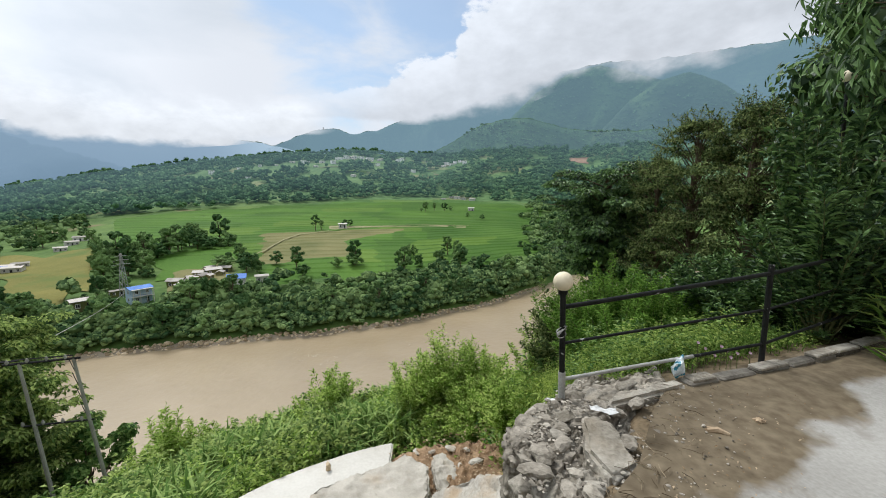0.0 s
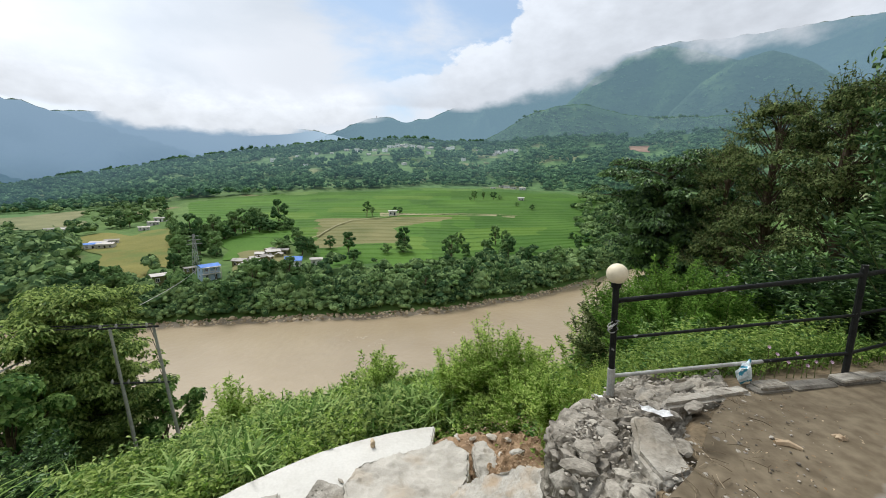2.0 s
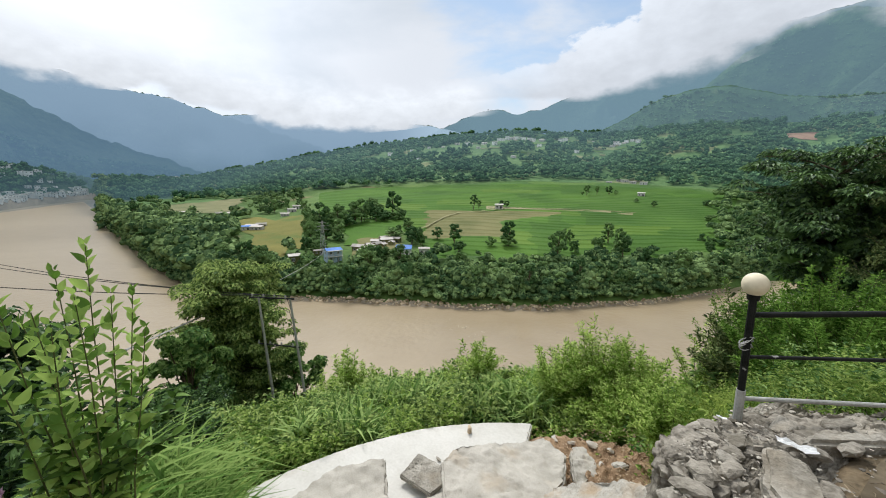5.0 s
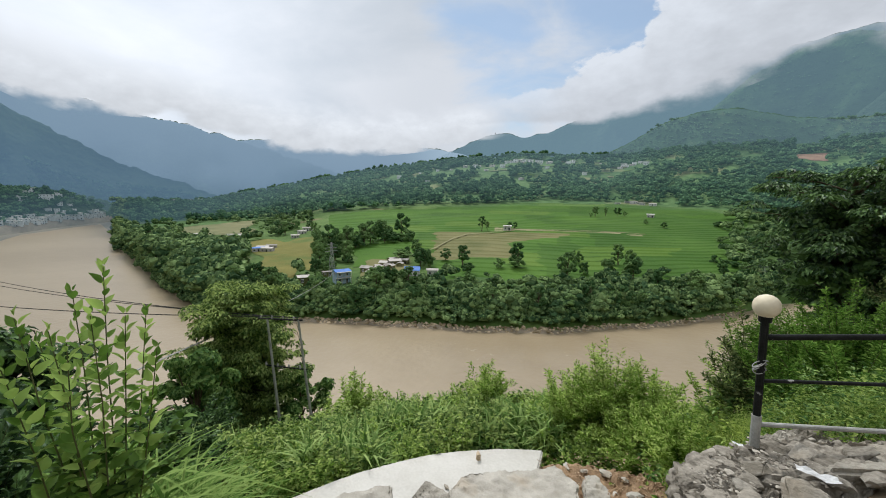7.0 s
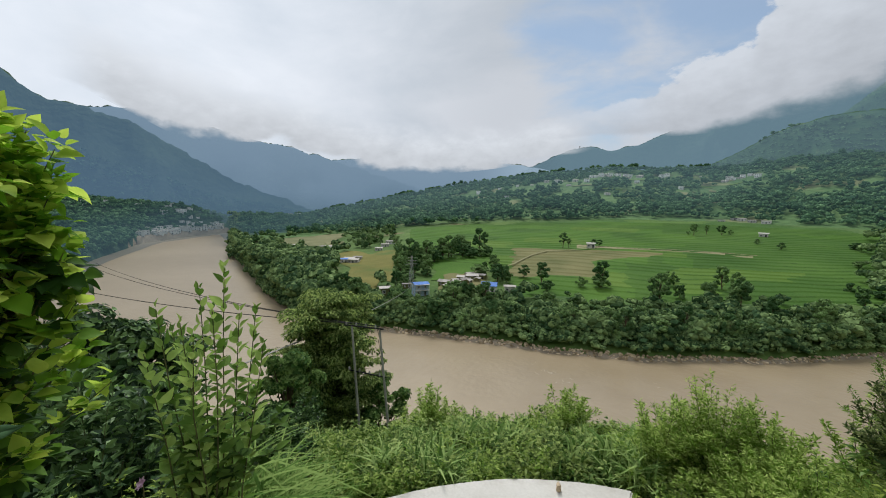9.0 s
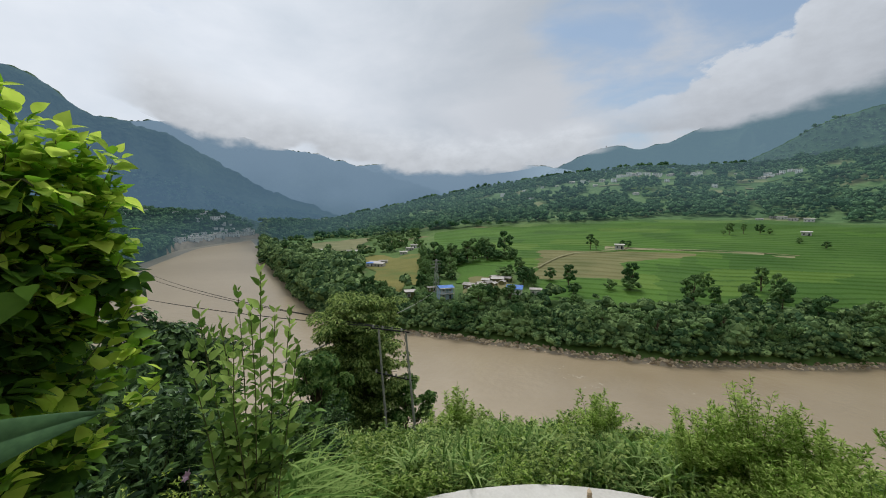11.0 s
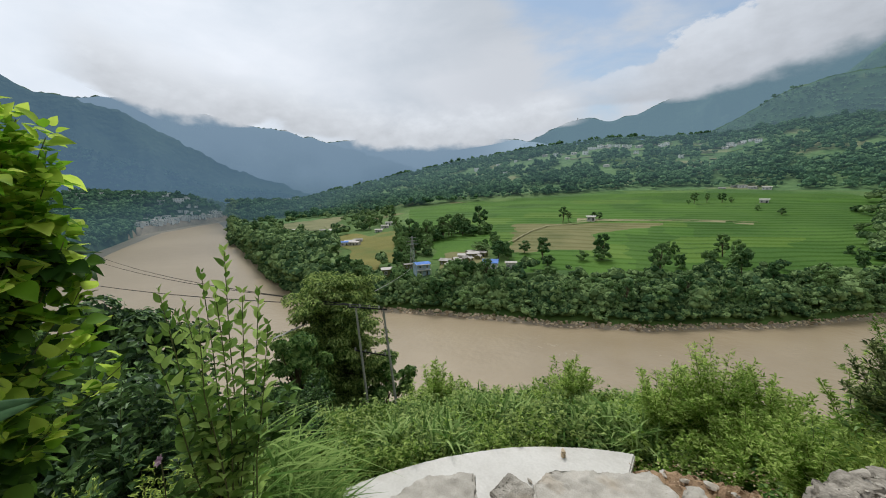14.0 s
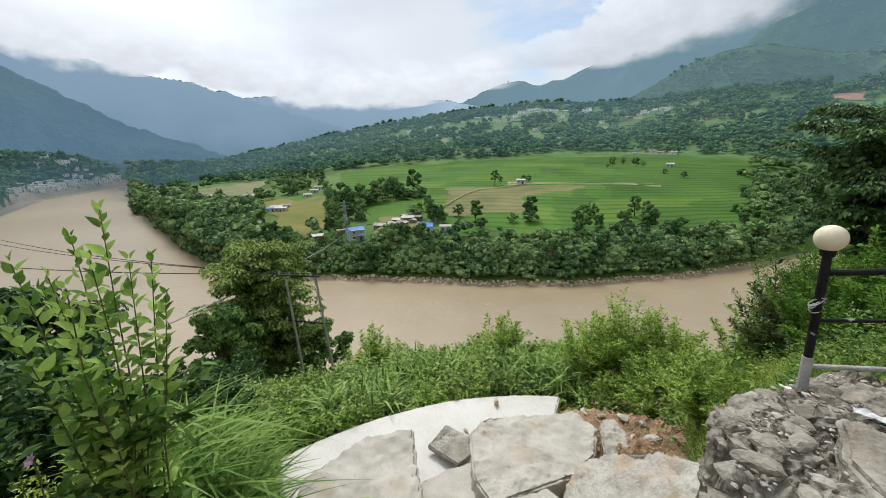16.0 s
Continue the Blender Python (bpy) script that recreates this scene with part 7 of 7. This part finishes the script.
            p = p + unit(d) * 0.07 * rng.uniform(0.2, 1.8, (n, 1))
            size = np.interp(s, [0.3, 0.8, 1.0], [0.115, 0.105, 0.065]) * rng.uniform(0.65, 1.25, n) * (0.92, 0.95, 1.1)[stage]
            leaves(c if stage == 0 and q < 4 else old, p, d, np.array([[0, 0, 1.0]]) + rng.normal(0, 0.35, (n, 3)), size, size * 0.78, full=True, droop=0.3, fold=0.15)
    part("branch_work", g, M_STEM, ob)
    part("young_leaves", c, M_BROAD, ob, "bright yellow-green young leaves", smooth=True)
    part("foliage", old, M_BROAD_SHADE, ob, "inner leaves coloured dark for shade", smooth=True)
    # a long-leaved plant in front of it
    x1, y1 = at(-108, 1.75)
    z1 = float(land(np.array([x1]), np.array([y1]))[0])
    ob = root("long_leaved_plant", "plant with long smooth dark green leaves", "plant", pose(x1, y1, z1))
    g, c = Geo(), Geo()
    base = near_point(-102.0, 1.36, -22.2) - (x1, y1, z1)
    tip = near_point(-81.2, 1.15, -20.6) - (x1, y1, z1)
    tube(g, [(0, 0, -0.05), base * (0.3, 0.3, 0.6), base * (0.9, 0.9, 0.97), base + (tip - base) * 0.03], (0.012, 0.010, 0.007, 0.004), 6)
    long_leaf(c, base, tip, 0.145, 0.04, (0.50, -0.55, 0.67))
    for w in ((-0.42, -0.2, -0.10), (-0.1, -0.45, -0.12), (-0.35, 0.15, 0.05)):
        long_leaf(c, base, base + np.array(w), 0.11, 0.05, (0.1, 0.1, 1.0))
    part("stem", g, M_STEM, ob)
    part("foliage", c, M_LONGLEAF, ob, smooth=True)


def build_long_leaved_tree():
    """Hanging sprays of long narrow leaves at the roadside."""
    rng = np.random.default_rng(151)
    m, h = spot(53, 8.6, 24)
    ob = root("tree", "roadside tree with long drooping leaves", "tree", m)
    g, c = Geo(), Geo()
    tube(g, [(0, 0, -0.3), (0.05, 0.03, h * 0.4), (-0.05, 0.05, h * 0.85)], (0.12, 0.09, 0.04), 8)
    for k in range(46):
        a = rng.uniform(0, 6.28)
        z = h * rng.uniform(0.42, 1.0)
        e = np.array((math.cos(a), math.sin(a), 0)) * rng.uniform(0.5, 1.75) + (0, 0, z)
        b = np.array((0, 0, z * 0.82))
        tube(g, [b, (b + e) / 2 + (0, 0, 0.12), e], (0.02, 0.012, 0.005), 5, cap=False)
        n = 60
        p = e + rng.normal(0, 0.2, (n, 3))
        d = ball_points(n, rng) * [0.6, 0.6, 0.3] + [0, 0, -0.75]
        leaves(c, p, d, np.array([[math.cos(a), math.sin(a), 0.6]]) + rng.normal(0, 0.4, (n, 3)), rng.uniform(0.16, 0.30, n), rng.uniform(0.035, 0.06, n), full=True, droop=0.15)
    part("trunk", g, M_BARK, ob)
    part("crown", c, M_TREE_DARK, ob)


def layered_tree(label, az, r, el, spread, seed, arms, leaf_mat=None, crown=4.6, k=1.0):
    """A tree whose limbs carry flat sprays of drooping leaves, tier over tier."""
    rng = np.random.default_rng(seed)
    m, h = spot(az, r, el)
    ob = root("tree", label, "tree", m)
    g, c = Geo(), Geo()
    tube(g, [(0, 0, -0.4), (0.1, -0.05, h * 0.45), (0.0, 0.1, h * 0.75), (0.05, 0.0, h * 0.95)], (0.26, 0.2, 0.13, 0.05), 9)
    for i in range(arms):
        u = (i + rng.uniform(0, 0.7)) / arms
        z = h - 0.25 * k - crown * u
        reach = spread * (0.42 + 0.58 * math.sin(math.pi * min(0.16 + u * 0.86, 1.0))) * rng.uniform(0.7, 1.1)
        a = i * 2.4 + rng.uniform(-0.5, 0.5)
        out = np.array((math.cos(a), math.sin(a), 0.0))
        b = np.array((0, 0, z - 0.55))
        e = out * reach + (0, 0, z + rng.uniform(-0.15, 0.15))
        tube(g, [b, b + (e - b) * 0.4 + (0, 0, 0.12), b + (e - b) * 0.75 + (0, 0, 0.1), e], (0.034, 0.026, 0.016, 0.008), 5, cap=False)
        for q in range(6):
            w = rng.uniform(0.35, 1.0)
            p = b + (e - b) * w + (0, 0, 0.14) + rng.normal(0, 1, 3) * [0.3 * k, 0.3 * k, 0.08 * k]
            rad = k * rng.uniform(0.26, 0.52)
            n = 120
            t = rng.uniform(0, 6.283, n)
            rr = rad * np.sqrt(rng.uniform(0, 1, n))
            o = np.stack([np.cos(t), np.sin(t), np.zeros(n)], 1)
            pos = p + o * rr[:, None] + np.stack([np.zeros(n), np.zeros(n), k * (0.16 * (1 - (rr / rad) ** 2) + rng.normal(0, 0.035, n))], 1)
            way = o + rng.normal(0, 0.45, (n, 3)) * [1, 1, 0.3] + np.array([0, 0, -0.35]) * (0.4 + rr / rad)[:, None]
            ln = k * rng.uniform(0.10, 0.19, n)
            leaves(c, pos, way, np.array([[0, 0, 1.0]]) + o * 0.3 + rng.normal(0, 0.25, (n, 3)), ln, ln * (0.40 + 0.1 * k), fold=0.2, droop=0.2)
    n = 90
    q = ball_points(n, rng) * rng.uniform(0.2, 0.9, (n, 1)) ** 0.5 * [spread * 0.5, spread * 0.5, crown * 0.42] + (0, 0, h - 0.5 - crown * 0.5)
    puff_leaves(c, q, k * rng.uniform(0.28, 0.5, n), 90, 0.17 * k, rng, 0.7, core=0.75)
    part("trunk", g, M_BARK, ob, smooth=True)
    part("crown", c, leaf_mat or M_TREE_DARK, ob)


def twiggy_tree(label, az, r, el, low, spread, sprays, seed):
    """Small leaves in loose uneven sprays at the ends of many thin branches."""
    rng = np.random.default_rng(seed)
    m, h = spot(az, r, el)
    bottom = h - r * (math.tan(math.radians(el)) - math.tan(math.radians(low)))
    ob = root("tree", label, "tree", m)
    g, c = Geo(), Geo()
    tube(g, [(0, 0, -0.4), (0.08, 0.05, h * 0.4), (-0.05, 0.1, h * 0.7), (0, 0, h * 0.92)], (0.16, 0.13, 0.09, 0.03), 8)
    for k in range(sprays):
        u = rng.uniform(0, 1) ** 0.8
        z = bottom + (h - bottom) * u
        wide = spread * (0.72 + 0.28 * math.sin(u * 9 + seed)) * (1 - 0.72 * u ** 4)
        a = rng.uniform(0, 6.283)
        p = np.array((math.cos(a), math.sin(a), 0)) * wide * math.sqrt(rng.uniform(0.12, 1.0)) + (0, 0, z)
        b = np.array((0, 0, max(z - rng.uniform(0.5, 1.1), 0.3)))
        tube(g, [b, (b + p) / 2 + (0, 0, 0.1), p], (0.022, 0.014, 0.005), 4, cap=False)
        r0 = rng.uniform(0.16, 0.40)
        puff_leaves(c, p[None], np.array([r0]), int(150 * (r0 / 0.3) ** 1.5), 0.075, rng, rng.uniform(0.4, 0.75), 0.3)
        # bare twig ends with a few leaves
        for q in range(3):
            d = unit(p - b + rng.normal(0, 0.6, 3))
            e = p + d * rng.uniform(0.35, 0.7) + (0, 0, 0.12)
            tube(g, [p, (p + e) / 2 + (0, 0, 0.03), e], (0.006, 0.005, 0.002), 3, cap=False)
            n = 16
            w = rng.uniform(0.2, 1.0, (n, 1))
            leaves(c, p + (e - p) * w, ball_points(n, rng) + d * 0.5, np.array([[0, 0, 1.0]]) + rng.normal(0, 0.4, (n, 3)), rng.uniform(0.05, 0.09, n), 0.035, fold=0.2)
    part("trunk", g, M_BARK, ob)
    part("crown", c, M_TREE_OLIVE, ob)


def build_big_trees():
    layered_tree("dense leafy tree beside the power poles", -51.6, 30, -11.2, 3.8, 120, 92, M_TREE_POLE, 11.5, 1.6)
    m, h = spot(-57.2, 25, -18.5)
    t = make_tree("lower leafy tree on the slope", h, 2.2, 121, 22, 460, 0.27, M_TREE_NEAR, trunk_part=0.15, core=0.6)
    t.matrix_basis = m
    m, h = spot(-44.2, 28, -22.5)
    t = make_tree("small leafy tree behind the poles", h, 2.0, 122, 16, 360, 0.27, M_TREE_NEAR, trunk_part=0.15, core=0.6)
    t.matrix_basis = m
    for az, r, el, sp, n, per, leaf, mat, label, seed in (
            (-79.0, 14, -12.3, 2.4, 26, 420, 0.2, M_TREE_DARK, "dark leafy tree below the road's edge", 137),
            (-74.2, 15, -15.0, 2.0, 22, 380, 0.2, M_TREE_DARK, "dark leafy tree below the road's edge", 138),
            (55.5, 10.5, 23, 2.7, 44, 650, 0.145, M_TREE_DARK, "tall dark tree at the roadside", 135),
            (60, 12, 25, 3.2, 30, 700, 0.15, M_TREE_DARK, "tall dark tree at the roadside", 136)):
        m, h = spot(az, r, el)
        t = make_tree(label, h * 1.0, sp, seed, n, per, leaf, mat, trunk_part=0.18, core=0.6)
        t.matrix_basis = m
    layered_tree("dark green spreading tree with layered branches", 22.8, 16.5, 5.0, 2.6, 130, 30)
    layered_tree("dark green tree reaching out over the slope", 26.6, 17.5, 4.6, 2.2, 131, 22)
    for az, r, el, low, sp, n, seed, label in (
            (33.0, 13.5, 8.6, -11.5, 1.55, 120, 132, "olive green twiggy tree beyond the railing"),
            (38.6, 12.5, 9.6, -11.0, 1.65, 140, 133, "olive green small-leaved tree beyond the railing"),
            (44.6, 12.0, 14.5, -9.0, 1.35, 130, 134, "tall small-leaved tree beyond the railing"),
            (29.0, 14.5, 4.6, -10.5, 1.15, 70, 139, "low olive green tree beyond the railing")):
        twiggy_tree(label, az, r, el, low, sp, n, seed)



# ---- poles and wires ----
def sag(a, b, drop, n=24):
    t = np.linspace(0, 1, n)[:, None]
    return a + (b - a) * t - np.array([[0, 0, drop]]) * (4 * t * (1 - t))


def build_poles():
    ob = root("power_pole", "leaning twin concrete power pole with crossarms", "power pole")
    top, foot = [], []
    for az, r, el, az2, el2 in ((-48.6, 25.5, -16.2, -47.7, -27.5), (-44.6, 25.0, -16.8, -43.3, -28.8)):
        x, y = at(az, r)
        p = np.array((x, y, EYE + r * math.tan(math.radians(el))))
        x, y = at(az2, r)
        q = np.array((x, y, EYE + r * math.tan(math.radians(el2))))
        q = p + (q - p) * 1.25
        g = Geo()
        tube(g, [q, p], (0.09, 0.065), 8)
        part("pole", g, M_POLE, ob)
        top.append(p)
        foot.append(q)
    for s, ext, rad in ((0.0, 0.28, 0.055), (0.42, 0.18, 0.045)):
        a, b = (top[i] + (foot[i] - top[i]) * s for i in (0, 1))
        g = Geo()
        d = (b - a)
        tube(g, [a - d * ext, b + d * ext * 0.5], rad, 6)
        part("crossarm", g, M_WIRE, ob)
        for k in (-0.2, 0.15, 0.5, 0.85):
            g = Geo()
            p = a + d * k
            tube(g, [p, p + (0, 0, 0.1), p + (0, 0, 0.22)], (0.05, 0.07, 0.03), 8)
            part("insulator", g, M_POLE, ob)
    g = Geo()
    a, b = top[1], top[1] + (foot[1] - top[1]) * 0.42
    for k in range(4):
        tube(g, [a + (foot[1] - a) * 0.1 * k + (-0.35, 0.1, 0), a + (foot[1] - a) * 0.1 * (k + 1) + (-0.12, 0.05, 0)], 0.02, 4)
    part("bracket", g, M_WIRE, ob)
    ends = [((-82.4, 60, -7.4), top[0], 0.6), ((-77.1, 90, -6.2), top[0], 0.9), ((-77.5, 90, -6.6), top[1], 0.9), None]
    for k, end in enumerate(ends):
        (az, r, el), p, drop = end or ((-39.3, 154, -10.3), np.array((*at(-64.0, 21), EYE + 21 * math.tan(math.radians(-20.5)))), 1.2)
        x, y = at(az, r)
        e = np.array((x, y, EYE + r * math.tan(math.radians(el))))
        g = Geo()
        tube(g, sag(p + (0, 0, 0.15), e, drop), 0.03 if k < 3 else 0.045, 4)
        tagged(part("power_line" if k < 3 else "cable", g, M_WIRE if k < 3 else M_GALV), "thin sagging power line" if k < 3 else "grey cable strung over the river", "cable")


def build_pylon(label, az, r, h):
    """Slender lattice tower with three crossarms."""
    ob = root("pylon", label, "pylon", place(az, r, math.radians(-az) + 0.5), "lattice pylons")
    legs = []
    for sx, sy in ((-1, -1), (1, -1), (1, 1), (-1, 1)):
        p, q = np.array((sx * 0.07 * h, sy * 0.07 * h, -0.3)), np.array((sx * 0.014 * h, sy * 0.014 * h, h))
        g = Geo()
        tube(g, [p, q], 0.007 * h, 4)
        part("leg", g, M_GALV, ob)
        legs.append((p, q))
    n = 8
    for i in range(4):
        (a, b), (c, d) = legs[i], legs[(i + 1) % 4]
        g = Geo()
        for k in range(n):
            u, v = k / n, (k + 1) / n
            e, f = (a + (b - a) * u, c + (d - c) * v) if k % 2 else (c + (d - c) * u, a + (b - a) * v)
            tube(g, [e, f], 0.0045 * h, 3)
        part("bracing", g, M_GALV, ob)
    for z, w in ((0.74, 0.2), (0.84, 0.17), (0.94, 0.13)):
        g = Geo()
        tube(g, [(-w * h, 0, z * h), (0, 0, z * h + 0.02 * h), (w * h, 0, z * h)], (0.004 * h, 0.008 * h, 0.004 * h), 4)
        part("crossarm", g, M_GALV, ob)


# ---- small things ----
M_GRIT = surf("road_grit", (0.09, 0.078, 0.06), (0.34, 0.31, 0.26), 6.0, 40, 0.2, island=0.8)


def build_litter():
    rng = np.random.default_rng(55)
    bag = Geo()
    lump(bag, (0, 0, 0.08), (0.068, 0.05, 0.08), rng, level=2, rough=0.3, squash=1.15)
    lump(bag, (0.015, 0, 0.16), (0.025, 0.02, 0.05), rng, level=2, rough=0.3, squash=1.2)
    x, y = at(32.6, 4.35)
    ob = part("plastic_bag", bag, M_PLASTIC)
    ob.matrix_basis = pose(x, y, 0.09, 0, 12, 20)
    tagged(ob, "crumpled white and teal plastic bag on the kerb", "plastic bag")
    g = Geo()
    n = 210
    a, r = rng.uniform(24, 46, n), rng.uniform(2.4, 4.6, n)
    x, y = at(a, r)
    ok = edge_distance(x, y) < -0.25
    p = np.stack([x, y, np.full(n, 0.075)], 1)[ok]
    k = len(p)
    d = ball_points(k, rng)
    d[:, 2] *= 0.15
    leaves(g, p, d, np.array([[0, 0, 1.0]]) + rng.normal(0, 0.25, (k, 3)), rng.uniform(0.010, 0.034, k), rng.uniform(0.006, 0.014, k), fold=0.3)
    tagged(part("dead_leaves", g, M_DEAD), "dry leaves and twigs on the dirt verge", "dead leaves", kind="stuff")
    g = Geo()
    for _ in range(190):
        px, py = at(rng.normal(27, 4.5), rng.uniform(2.3, 4.1))
        e = float(edge_distance(px, py))
        if e > -0.05:
            continue
        t, ln = rng.uniform(0, 6.28), rng.uniform(0.03, 0.14)
        dx, dy = math.cos(t) * ln / 2, math.sin(t) * ln / 2
        z = 0.03 + 0.05 * float(smooth(-1.5, -0.4, np.array([e]))[0]) + rng.uniform(0, 0.01)
        tube(g, [(px - dx, py - dy, z), (px + dy * 0.2, py, z + 0.008), (px + dx, py + dy, z)], 0.0022, 3, cap=False)
    tagged(part("twigs", g, M_TWIG), "dry twigs and straw lying on the dirt", "twigs", kind="stuff")
    g = Geo()
    for _ in range(600):
        px, py = at(rng.normal(30, 6), rng.uniform(2.1, 4.4))
        e = float(edge_distance(px, py))
        if e > -0.08 or e < -1.7:
            continue
        s = abs(rng.normal(0, 0.004)) + 0.002
        z = 0.012 + 0.05 * float(smooth(-1.5, -0.4, np.array([e]))[0])
        lump(g, (px, py, z + s * 0.3), (s * 1.3, s, s * 0.7), rng, rough=0.3)
    tagged(part("road_grit", g, M_GRIT), "small grit and pebbles on the dirt", "grit", kind="stuff")
    for az, r, z, ln in ((37.5, 3.5, 0.075, 0.15), (41.5, 3.9, 0.065, 0.06)):
        g = Geo()
        x, y = at(az, r)
        tube(g, [(-ln / 2, 0, 0.012), (0, 0.015, 0.02), (ln / 2, -0.01, 0.012)], (0.022, 0.028, 0.014), 7)
        tube(g, [(-ln / 2.5, 0.05, 0.010), (0.02, 0.04, 0.014)], (0.012, 0.016), 6)
        ob = part("wood_scrap", g, M_DEAD)
        ob.matrix_basis = pose(x, y, z - 0.03, 0, 0, rng.uniform(-30, 30))
        tagged(ob, "small dry scrap of wood on the verge", "wood scrap")

    def flower(az, r, z, size, label):
        ob = root("flower", label, "flower", pose(*at(az, r), z), "pink flowers")
        g, c = Geo(), Geo()
        tube(g, [(0, 0, -0.35), (0.01, 0, -0.15), (0, 0, 0)], 0.004, 5)
        n = 7
        t = np.arange(n) * 6.283 / n
        d = np.stack([np.cos(t), np.sin(t) * 0.6 - 0.35, np.sin(t) * 0.7 + 0.2], 1)
        leaves(c, np.zeros((n, 3)), d, np.tile([[0, -1.0, 0.6]], (n, 1)), size, size * 0.6, full=True)
        part("stalk", g, M_STEM, ob)
        part("petals", c, M_PINK, ob)
    flower(-76.2, 3.1, EYE + 3.1 * math.tan(math.radians(-30.3)), 0.05, "pink flower under the shrub")
    for k, (az, r, z) in enumerate(((34.6, 4.75, 0.34), (37.6, 4.9, 0.26), (38.6, 5.0, 0.22), (36.4, 4.8, 0.22), (39.8, 5.1, 0.22), (35.4, 4.9, 0.24), (37.0, 4.85, 0.31), (38.0, 4.95, 0.18))):
        flower(az, r, z, 0.022, "small pale pink flower beside the kerb")


build_grass()
build_weeds()
build_bushes()
build_shrub()
build_broadleaf()
build_big_trees()
build_long_leaved_tree()
build_poles()
build_pylon("grey lattice pylon beside the blue house", -39.7, 156, 13.5)
build_litter()
